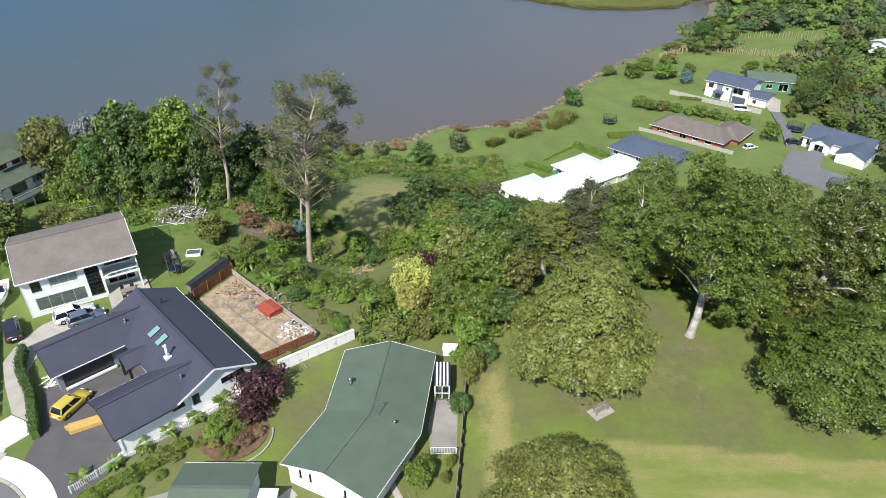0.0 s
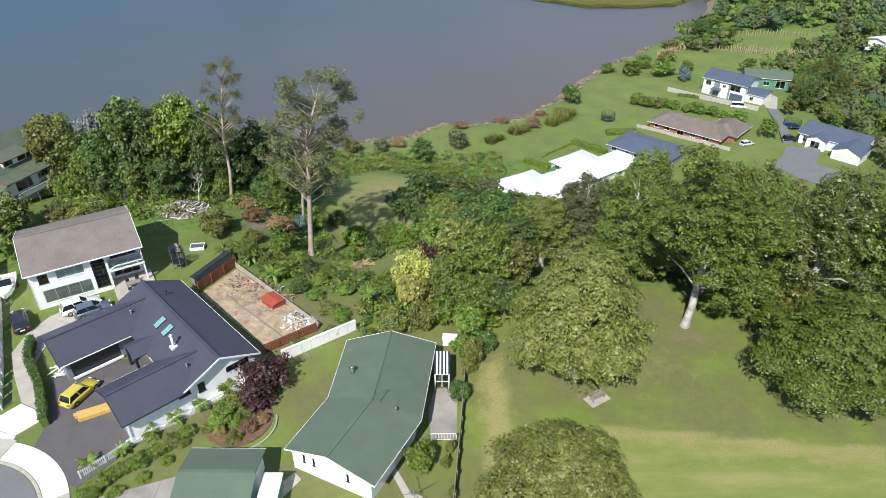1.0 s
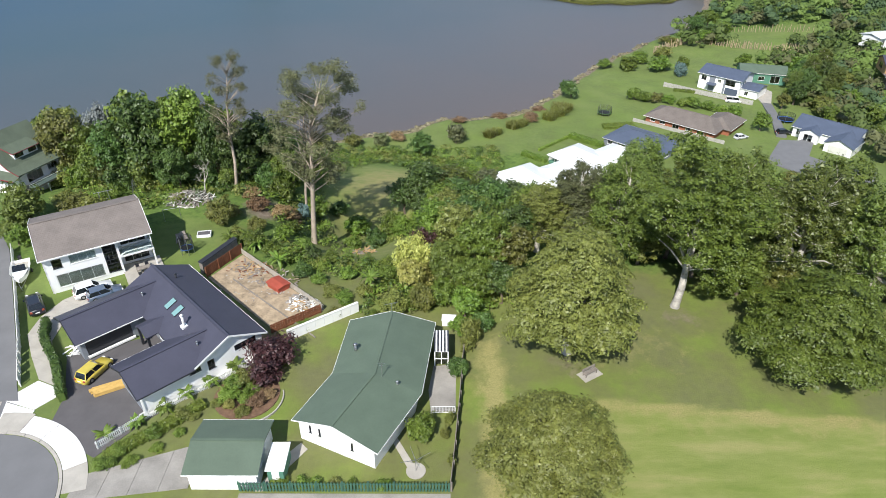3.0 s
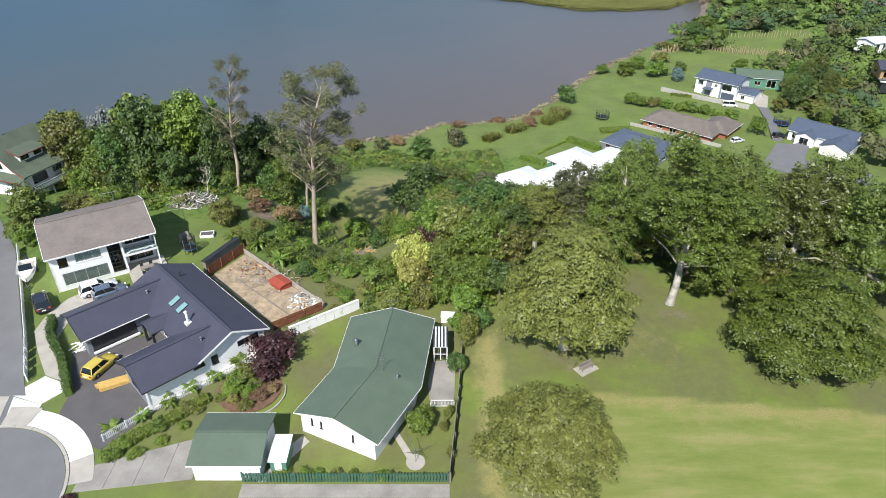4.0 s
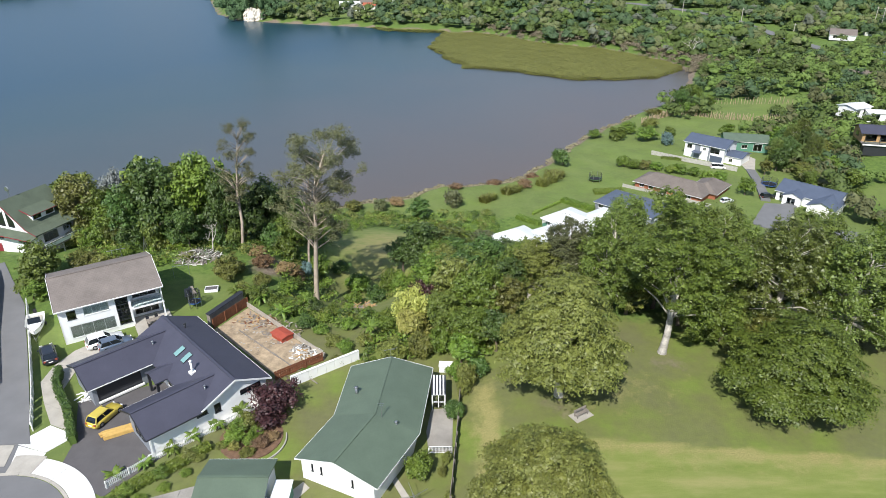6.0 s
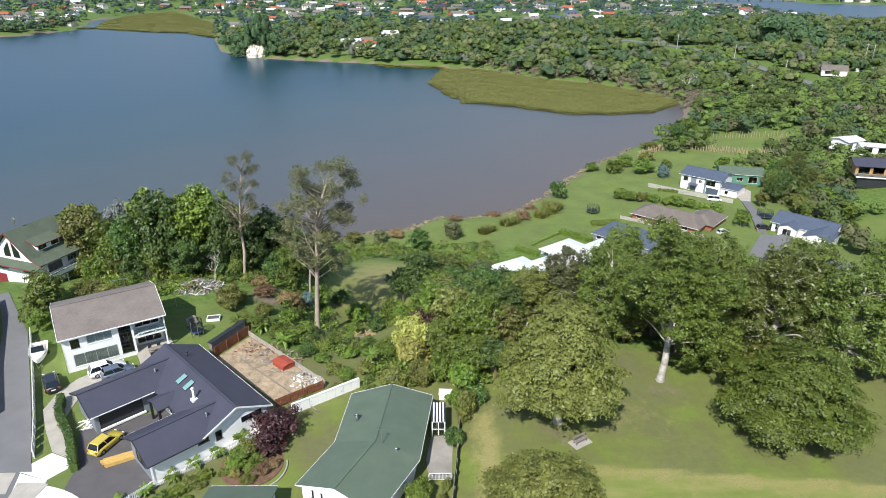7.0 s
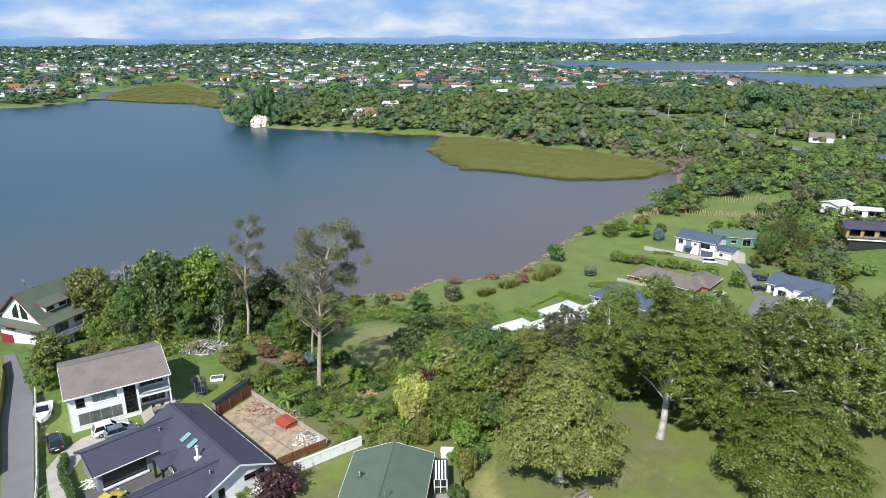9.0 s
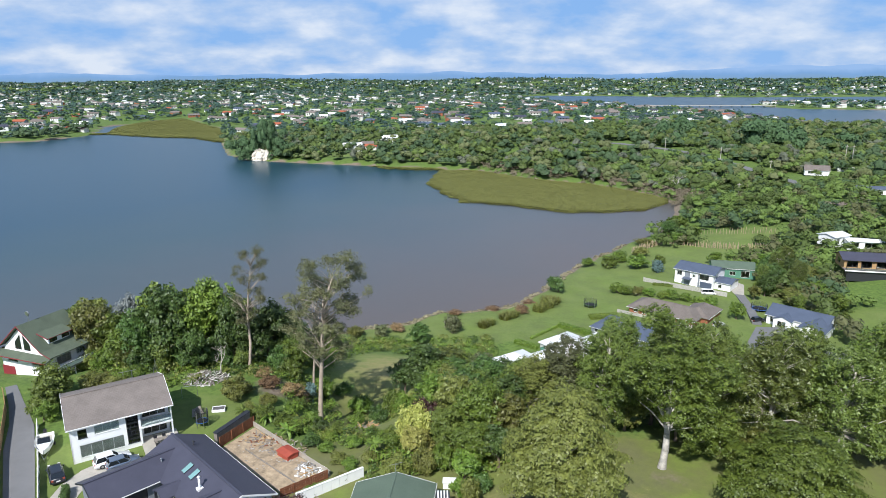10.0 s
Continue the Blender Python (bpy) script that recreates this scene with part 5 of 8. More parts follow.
deck_house = gable_house("hillside_house", 156.0, 208.0, 9.6, -14, 19, 9, 3.0, 4.6, TIMBER, DARK_ROOF, "dark-roofed timber and glass house with a deck on the hillside", [(1, 4.5, 0.1, 2.4), (5.5, 9, 0.1, 2.4), (10.5, 14, 0.1, 2.4), (15, 18, 0.1, 2.4)], lefts=[(2, 5, 0.6, 2.3)], trim=DARK_TRIM, over=0.8)
part("deck", Shape().box(-10, -8, -0.35, 9.5, -4.6, -0.1), OLD_TIMBER, deck_house)
part("base_wall", Shape().box(-9.2, -7.4, -4.2, 9, -4.7, -0.36), DARK_TRIM, deck_house)
part("balustrade", Shape().box(-10, -8.03, -0.1, 9.5, -7.98, 0.9), GLASS, deck_house)
gable_house("hillside_house_above", 162.0, 240.0, 9.8, 24, 9, 7.5, 3.6, 4.4, WHITE, WHITE_ROOF, "white house with a tilted white roof on the hillside", [(1, 3, 0.5, 2.8), (5, 8, 0.5, 2.8)], over=0.5)
gable_house("hillside_house_wing", 170.5, 234.0, 9.5, -14, 13, 6.5, 2.9, 3.3, WHITE, WHITE_ROOF, "low white flat-roofed wing on the hillside", [(1, 4, 0.5, 2.4), (6, 11, 0.5, 2.4)], over=0.4)
part("deck_fascia", Shape().box(-10.1, -8.14, -0.5, 9.6, -8.04, -0.05), WHITE_TRIM, deck_house, "white edge of the deck")
for k in range(5):
    part("deck_post", Shape().box(-9.8 + k * 4.7, -7.95, -0.1, -9.68 + k * 4.7, -7.83, 2.5), DARK_TRIM, deck_house)
steps = thing("garden_steps", pose(0, 0, 0), "pale concrete garden steps climbing the hillside", "steps")
for k in range(14):
    x, y = 146.6 + k * 0.26, 212.5 + k * 0.75
    part("tread", Shape().box(x - 1.1, y - 0.38, ground_at(x, y) - 0.3, x + 1.1, y + 0.38, ground_at(x, y) + 0.22), CONCRETE, steps)
gable_house("ridge_house", 240.0, 332.0, 13.4, -20, 20, 9, 3.2, 4.2, WHITE, BLUE_ROOF, "low white house on the wooded ridge", [(2, 5, 0.6, 2.4), (8, 12, 0.6, 2.4)])
gable_house("ridge_house", 262.0, 428.0, 10.5, -24, 15, 9, 3.0, 6.0, WHITE, BROWN_TILE, "brown-roofed house on the wooded ridge", [(2, 5, 0.6, 2.4)])
gable_house("ridge_house", 292.0, 440.0, 11.0, -24, 15, 9, 3.0, 5.4, CREAM, BLUE_ROOF, "pale house with a grey roof on the ridge", [(2, 5, 0.6, 2.4)])


# ---- roads, drives and paving ----
def paving(name, outline, material, label, z, thick=0.35, category="paving"):
    over = z - (25 if z > 10 else 2)
    top = [(x, y, (ground_at(x, y) if z > 10 else 2) + over) for x, y in outline]
    s = Shape().hull([(x, y, h - thick) for x, y, h in top], top)
    return solo(name, s, material, Matrix.Identity(4), label, category, kind="structure")


def panel(outline, over, thick=0.35):
    """A slab that lies on the ground."""
    top = [(x, y, ground_at(x, y) + over) for x, y in outline]
    return Shape().hull([(x, y, h - thick) for x, y, h in top], top)


def arc(cx, cy, r, a, b, n=24):
    return [(cx + r * math.cos(radians(a + (b - a) * k / n)), cy + r * math.sin(radians(a + (b - a) * k / n))) for k in range(n + 1)]


paving("road", arc(-44.5, 30.5, 9.25, -180, 180, 40)[:-1], ROAD_GREY, "worn grey asphalt turning circle of a cul-de-sac", 25.03, category="road")
paving("road_mouth", [(-52.5, 36.2), (-47.0, 39.2), (-43.6, 39.9), (-45.4, 44.4), (-50.2, 44.6), (-54.5, 41.0)], ROAD_GREY, "grey asphalt mouth of the lane", 25.035, category="road")
lane_right = [(-45.2, 44.2), (-46.8, 46.8), (-50.1, 52.7), (-55.7, 62.2), (-58.0, 66.0), (-62.4, 73.3), (-69.0, 81.3), (-73.6, 87.0)]
lane_left = [(-49.6, 44.2), (-50.8, 47.2), (-54.4, 53.2), (-60.3, 62.6), (-62.6, 66.2), (-66.4, 73.6), (-70.6, 80.0), (-75.0, 86.0)]
lane = Shape()
for a, c, d, e in zip(lane_right, lane_right[1:], lane_left[1:], lane_left):
    top = [(x, y, ground_at(x, y) + 0.09) for x, y in (a, c, d, e)]
    lane.hull([(x, y, z - 0.4) for x, y, z in top], top)
solo("road_branch", lane, ROAD_GREY, Matrix.Identity(4), "narrow grey asphalt right-of-way lane", "road", kind="structure")
for k in range(9):
    a0 = -12 + k * 12.4
    ring = arc(-44.5, 30.5, 9.3, a0, a0 + 12.1, 6) + arc(-44.5, 30.5, 9.6, a0, a0 + 12.1, 6)[::-1]
    paving("kerb", ring, CONCRETE, "grey concrete kerb round the turning circle", 25.12, category="kerb")
# concrete crossing laid in panels
crossing = thing("driveway_crossing", pose(0, 0, 0), "bright new concrete driveway crossing in panels", "driveway", kind="structure")
for k in range(5):
    a0 = 14 + k * 16.5
    ring = arc(-44.5, 30.5, 9.65, a0, a0 + 16.3, 6) + arc(-44.5, 30.5, 11.8 if k < 4 else 12.1, a0, a0 + 16.3, 6)[::-1]
    part("concrete_panel", panel(ring, 0.075), NEW_CONCRETE if k in (1, 2, 3) else CONCRETE, crossing)
for k, ring in enumerate(([(-46.9, 44.3), (-42.9, 43.0), (-40.8, 45.6), (-44.6, 47.2)], [(-45.6, 41.0), (-42.9, 40.6), (-42.8, 42.9), (-46.4, 44.0)], [(-49.5, 40.9), (-46.2, 41.0), (-46.9, 44.1), (-49.8, 44.0)])):
    part("concrete_panel", panel(ring, 0.07), (NEW_CONCRETE, NEW_CONCRETE, CONCRETE)[k], crossing)
drive = thing("driveway", pose(0, 0, 0), "pale concrete driveway up to the white house", "driveway", kind="structure")
edge_l = [(-44.7, 47.4), (-47.4, 51.0), (-49.9, 54.8), (-50.0, 58.2), (-48.9, 61.4), (-45.5, 65.2)]
edge_r = [(-41.2, 45.9), (-44.0, 49.6), (-46.4, 53.8), (-46.6, 57.0), (-44.6, 59.9), (-40.5, 63.0)]
for k in range(5):
    part("concrete_panel", panel([edge_l[k], edge_r[k], (edge_r[k + 1][0] - 0.02, edge_r[k + 1][1] - 0.03), (edge_l[k + 1][0] + 0.02, edge_l[k + 1][1] - 0.03)], 0.06), CONCRETE, drive)
paving("asphalt_court", [(-40.3, 41.6), (-37.2, 38.6), (-33.9, 36.9), (-30.5, 41.6), (-27.6, 44.8), (-30.0, 52.6), (-33.4, 55.2), (-43.4, 51.2), (-40.6, 45.0)], ASPHALT, "dark asphalt forecourt of the dark-roofed house", 25.05)
own_drive = thing("driveway", pose(0, 0, 0), "worn concrete driveway to the green garage", "driveway", kind="structure")
for k in range(4):
    x0, x1 = -34.4 + k * 2.7, -34.4 + (k + 1) * 2.7 - 0.03
    lo, hi = (lambda x: 32.0 + (x + 34.4) * 0.14), (lambda x: 34.8 + (x + 34.4) * 0.37)
    part("concrete_panel", panel([(x0, lo(x0)), (x1, lo(x1)), (x1, hi(x1)), (x0, hi(x0))], 0.06), OLD_CONCRETE, own_drive)
paving("patio", [(-1.1, 42.9), (1.5, 42.9), (1.7, 50.0), (-0.9, 49.6), (-1.4, 46)], OLD_CONCRETE, "worn concrete patio beside the green-roofed house", 25.06)
paving("path", [(-5.0, 39.2), (-4.4, 39.4), (-2.6, 36.2), (-3.2, 35.8)], CONCRETE, "narrow concrete garden path", 25.06)
paving("path", [(-17.4, 33.2), (-16.6, 33.2), (-13.2, 38.0), (-14.0, 38.8), (-15.0, 37.6)], CONCRETE, "concrete path between garage and house", 25.05)
line = thing("clothes_line", pose(-2.4, 35.5, ground_at(-2.4, 35.5)), "rotary clothes line standing on a round concrete pad", "clothes line")
part("pad", Shape().plate(arc(0, 0, 0.95, 0, 360, 24)[:-1], -0.2, 0.07), CONCRETE, line)
part("pole", Shape().tube([(0, 0, 0), (0, 0, 1.9)], [0.03, 0.03], 8), METAL, line)
for q in range(4):
    c, s = math.cos(q * math.pi / 2 + 0.4), math.sin(q * math.pi / 2 + 0.4)
    part("arm", Shape().beam((0, 0, 1.55), (1.5 * c, 1.5 * s, 1.95), 0.03, 0.03), METAL, line)
    part("strut", Shape().beam((0, 0, 1.15), (0.7 * c, 0.7 * s, 1.72), 0.02, 0.02), METAL, line)
# flat strip added on the ground in place of the fence's grey base boards
paving("path", [(-18.7, 31.5), (0.9, 31.5), (0.9, 32.95), (-18.7, 32.95)], OLD_CONCRETE, "flat grey strip added in place of the green fence base", 25.05)
paving("manhole", arc(-42.6, 36.6, 0.32, 0, 360, 14)[:-1], DARK_TRIM, "round iron manhole cover in the road", 25.04)

# sandy building yard with retaining walls
paving("yard_soil", [(-31.6, 66.4), (-28.6, 72.6), (-15.0, 59.6), (-20.2, 55.6)], SAND, "bare sandy soil of a levelled back yard", 25.06)


paving("gravel_patch", [(-19.0, 61.2), (-18.0, 62.4), (-15.9, 61.4), (-16.9, 59.6)], CONCRETE, "grey gravel heaped in the corner of the yard", 25.10)
hut = thing("garden_box", pose(0.9, 57.1, ground_at(0.9, 57.1), 0, 0, -4), "small white flat-topped garden box behind the house", "shed")
part("body", Shape().box(-0.8, -0.5, -0.2, 0.8, 0.5, 0.9), WHITE, hut)
part("lid", slope([(-0.88, -0.58, 0.93), (0.88, -0.58, 0.93), (0.88, 0.58, 1.0), (-0.88, 0.58, 1.0)], 0.06), WHITE_TRIM, hut)


# ---- fences and walls ----
def along(points):
    """Pairs of ends of the straight stretches."""
    return list(zip(points, points[1:]))


def board_fence(points, tall, board, gap, mat, label, name="fence", post_mat=None, group="fences", thick=0.03, z=None, rail=True):
    """A fence of single upright boards on rails and posts."""
    f = thing(name, pose(points[0][0], points[0][1], 0), label, "fence", group)
    ox, oy = points[0]
    mesh = Shape().box(-board / 2, -thick / 2, 0, board / 2, thick / 2, tall).mesh("board", mat)
    post = Shape().box(-0.06, -0.06, -0.3, 0.06, 0.06, tall + 0.05).mesh("post", post_mat or mat)
    for a, b in along(points):
        va, vb = Vector((a[0] - ox, a[1] - oy)), Vector((b[0] - ox, b[1] - oy))
        length, turn = (vb - va).length, math.atan2(b[1] - a[1], b[0] - a[0])
        za, zb = (ground_at(*a), ground_at(*b)) if z is None else (z, z)
        count = max(1, int(length / (board + gap)))
        for k in range(count):
            q = (k + 0.5) / count
            p = va.lerp(vb, q)
            piece("board", mesh, f, Matrix.Translation((p.x, p.y, za + (zb - za) * q + 0.02)) @ Matrix.Rotation(turn, 4, "Z"))
        for k in range(int(length / 2.4) + 1):
            q = min(1, k * 2.4 / length)
            p = va.lerp(vb, q)
            piece("post", post, f, Matrix.Translation((p.x - 0.1 * math.sin(turn) * -1, p.y - 0.1 * math.cos(turn) * -1, za + (zb - za) * q)) @ Matrix.Rotation(turn, 4, "Z"))
        if rail:
            side = Vector((-math.sin(turn), math.cos(turn))) * (thick / 2 + 0.03)
            for h in (0.22, 0.78):
                part("rail", Shape().beam((va.x + side.x, va.y + side.y, za + tall * h), (vb.x + side.x, vb.y + side.y, zb + tall * h), 0.05, 0.08), post_mat or mat, f)
    return f


paving("path", [(-31.6, 42.4), (-30.9, 41.7), (-27.4, 44.8), (-24.2, 47.5), (-21.9, 49.7), (-19.4, 53.0), (-20.8, 54.2), (-23.4, 51.6), (-26.0, 48.8), (-29.4, 45.4)], NEW_CONCRETE, "pale concrete path between house and picket fence", 25.05)
board_fence([(-34.0, 37.9), (-30.9, 41.5), (-27.4, 44.6), (-24.2, 47.3), (-21.9, 49.5)], 1.0, 0.09, 0.09, WHITE_TRIM, "white picket fence beside a planted bed")
board_fence([(-18.7, 33.2), (0.9, 33.2)], 1.25, 0.16, 0.14, plain("green_fence_paint", (0.05, 0.13, 0.09), 0.6), "green slatted fence along the front lawn")
board_fence([(0.9, 33.2), (1.4, 38.0), (2.0, 44.5), (2.6, 52.0)], 1.3, 0.14, 0.02, OLD_TIMBER, "old grey paling fence between garden and park")
board_fence([(-31.9, 66.6), (-28.8, 73.2)], 1.6, 0.3, 0.015, FENCE_BROWN, "red-brown stained board fence behind the sandy yard")
board_fence([(-15.2, 59.3), (-20.6, 55.2)], 1.3, 0.3, 0.015, FENCE_BROWN, "red-brown board fence closing the sandy yard")
board_fence([(-28.8, 73.0), (-15.0, 59.8)], 0.8, 1.2, 0.03, plain("silvered_wood", (0.40, 0.36, 0.30), 0.85, spread=0.3), "low timber retaining wall along the sandy yard", thick=0.12)
lower_wall = thing("garden_wall", pose(-18.3, 54.0, ground_at(-18.3, 54.0) + 0.00), "white painted block garden wall", "wall")
for k in range(8):
    p, q = Vector((0, 0)).lerp(Vector((7.8, 5.6)), k / 8), Vector((0, 0)).lerp(Vector((7.8, 5.6)), (k + 0.97) / 8)
    part("wall_panel", Shape().beam((p.x, p.y, 0.6), (q.x, q.y, 0.6), 0.25, 1.7), WHITE, lower_wall)
    part("coping", Shape().beam((p.x, p.y, 1.48), (q.x, q.y, 1.48), 0.34, 0.07), WHITE_TRIM, lower_wall)
board_fence([(-46.2, 46.4), (-49.6, 52.7), (-55.2, 62.2), (-61.9, 73.3)], 1.2, 1.4, 0.05, NEW_CONCRETE, "low pale panel fence along the lane", thick=0.08)
board_fence([(-73.0, 82.6), (-69.4, 77.6), (-60.9, 62.6), (-55.2, 53.4)], 1.7, 0.15, 0.01, TIMBER, "tall new timber fence on the far side of the lane")
board_fence([(57.9, 181.4), (68.4, 172.4), (79.0, 163.6)], 1.1, 0.15, 0.02, PALE_TIMBER, "silver-grey paling fence in front of the brick house")
board_fence([(76.2, 213.0), (84.5, 206.0), (92.3, 200.0), (99.6, 195.0)], 1.6, 0.3, 0.03, PALE_TIMBER, "silvery paling fence round the modern house")
board_fence([(-61.0, 97.5), (-52.0, 102.5)], 1.3, 0.2, 0.01, TIMBER, "orange timber fence under the trees")
# bamboo stakes of the vegetable plots
stakes = Shape()
rnd = random.Random(3)
for a, b, n in (((103.0, 268.5), (142.5, 250.5), 110), ((84.0, 255.0), (103.0, 269.0), 90), ((124.0, 288.0), (156.0, 272.0), 30)):
    for k in range(n):
        x, y = a[0] + (b[0] - a[0]) * k / n + rnd.uniform(-0.4, 0.4), a[1] + (b[1] - a[1]) * k / n + rnd.uniform(-0.4, 0.4)
        z = ground_at(x, y)
        stakes.beam((x, y, z - 0.2), (x + rnd.uniform(-0.3, 0.3), y, z + rnd.uniform(1.6, 3.4)), 0.16, 0.16)
solo("stake_fence", stakes, plain("pale_stakes", (0.40, 0.31, 0.20), 0.9, spread=0.4), Matrix.Identity(4), "rough fence of pale upright stakes round garden plots", "fence", kind="stuff")


# ---- vehicles ----
def car(x, y, z, turn, paint, label, length=4.2, wide=1.75, tall=1.5, style="hatch", name="car"):
    c = thing(name, pose(x, y, z, 0, 0, turn), label, "car" if name == "car" else "van", "parked vehicles")
    L, W, belt = length / 2, wide / 2, tall * 0.58
    # stations along the body: x, half width, bottom, shoulder height
    hood = belt * 0.86
    stations = [(-L, W * 0.82, 0.38, belt * 0.80), (-L + 0.15, W * 0.95, 0.24, belt * 0.98), (-L * 0.4, W, 0.2, belt), (L * 0.30, W, 0.2, belt * 0.97), (L * 0.62, W * 0.98, 0.22, hood), (L - 0.2, W * 0.92, 0.26, hood * 0.86), (L, W * 0.74, 0.38, hood * 0.66)]
    body = Shape()
    ring = [[(sx, -w, lo), (sx, -w, lo + (hi - lo) * 0.7), (sx, -w * 0.9, hi), (sx, w * 0.9, hi), (sx, w, lo + (hi - lo) * 0.7), (sx, w, lo)] for sx, w, lo, hi in stations]
    base = len(body.v)
    for r in ring:
        body.v.extend(r)
    n = 6
    for k in range(len(ring) - 1):
        for i in range(n):
            j = (i + 1) % n
            body.f.append((base + k * n + i, base + k * n + j, base + (k + 1) * n + j, base + (k + 1) * n + i))
    body.f.append(tuple(range(n))[::-1])
    body.f.append(tuple((len(ring) - 1) * n + i for i in range(n)))
    part("body", body, paint, c, "", True)
    rear, front = {"hatch": (-L + 0.15, L * 0.42), "wagon": (-L + 0.1, L * 0.36), "van": (-L + 0.05, L * 0.72)}[style]
    top_r, top_f = rear + (0.35 if style != "van" else 0.08), front - (0.75 if style != "van" else 0.45)
    low = [(rear, -W * 0.88, belt * 0.97), (front, -W * 0.86, belt * 0.93), (front, W * 0.86, belt * 0.93), (rear, W * 0.88, belt * 0.97)]
    high = [(top_r, -W * 0.72, tall - 0.07), (top_f, -W * 0.70, tall - 0.07), (top_f, W * 0.70, tall - 0.07), (top_r, W * 0.72, tall - 0.07)]
    part("glazing", Shape().hull(low, high), DARK_GLASS, c, "dark tinted car windows")
    part("roof", Shape().hull([(x_ - (0.03 if i in (0, 3) else -0.03), y_ * 1.03, z_ - 0.02) for i, (x_, y_, z_) in enumerate(high)], [(x_ * 0.97, y_ * 0.93, tall) for x_, y_, _ in high]), paint, c)
    for s in (-1, 1):
        for q0, q1 in ((0, 0), (1, 1), (0.52, 0.5)):
            a = Vector(low[0 if s < 0 else 3]).lerp(Vector(low[1 if s < 0 else 2]), q0)
            b = Vector(high[0 if s < 0 else 3]).lerp(Vector(high[1 if s < 0 else 2]), q1)
            part("pillar", Shape().beam(a, b, 0.09, 0.06), paint, c)
        part("headlight", Shape().box(L - 0.22, s * W * 0.66 - 0.16, hood * 0.66, L - 0.04, s * W * 0.66 + 0.16, hood * 0.84), WHITE_TRIM, c)
        part("tail_light", Shape().box(-L - 0.01, s * W * 0.72 - 0.13, belt * 0.66, -L + 0.12, s * W * 0.72 + 0.13, belt * 0.9), RED_VINYL, c)
        part("mirror", Shape().box(front - 0.35, s * (W + 0.1) - 0.08, belt, front - 0.2, s * (W + 0.1) + 0.08, belt + 0.14), paint, c)
        for wx in (-L * 0.62, L * 0.64):
            wheel = part("wheel", Shape().tube([(wx, s * (W - 0.2), 0.32), (wx, s * (W + 0.01), 0.32)], [0.32, 0.32], 16), BLACK, c)
            part("rim", Shape().tube([(wx, s * (W - 0.02), 0.32), (wx, s * (W + 0.02), 0.32)], [0.19, 0.17], 12), METAL, wheel)
    part("bumper", Shape().box(-L - 0.04, -W * 0.8, 0.3, -L + 0.2, W * 0.8, 0.5), paint, c)
    part("plate", Shape().box(-L - 0.055, -0.25, 0.52, -L - 0.0, 0.25, 0.64), WHITE_TRIM, c)
    return c


car(-38.8, 48.4, ground_at(-38.8, 48.4) + 0.06, 70, paint_gloss("yellow_car_paint", (0.58, 0.46, 0.07)), "bright yellow hatchback on the dark asphalt forecourt", 4.2, 1.75, 1.5)
car(-45.5, 63.1, ground_at(-45.5, 63.1) + 0.08, 38, paint_gloss("white_car_paint", (0.80, 0.81, 0.82)), "white station wagon parked on the concrete drive", 4.7, 1.85, 1.65, "wagon")
car(-43.7, 62.4, ground_at(-43.7, 62.4) + 0.08, 36, paint_gloss("blue_car_paint", (0.10, 0.135, 0.20)), "steel-blue hatchback beside the white wagon", 4.3, 1.75, 1.5)
car(-51.6, 60.1, ground_at(-51.6, 60.1) + 0.02, 126, paint_gloss("black_car_paint", (0.012, 0.014, 0.022)), "dark blue-black estate car parked on the grass", 4.7, 1.85, 1.7, "wagon")
car(94.4, 198.0, 2.3, -12, paint_gloss("van_paint", (0.80, 0.80, 0.80)), "white minibus parked on the lawn by the fence", 4.8, 1.8, 2.0, "van", "van")
car(99.3, 171.8, 2.3, 15, paint_gloss("dark_wagon_paint", (0.012, 0.013, 0.015)), "black wagon on the driveway of the blue-roofed house", 4.7, 1.8, 1.7, "wagon")
car(104.5, 206.0, 2.4, 70, paint_gloss("grey_ute_paint", (0.03, 0.032, 0.036)), "dark wagon parked on the concrete beside the modern house", 4.7, 1.8, 1.7, "wagon")
car(85.6, 168.4, 2.3, 20, paint_gloss("silver_car_paint", (0.62, 0.63, 0.64)), "silver car beside the brick house", 4.2, 1.75, 1.5)


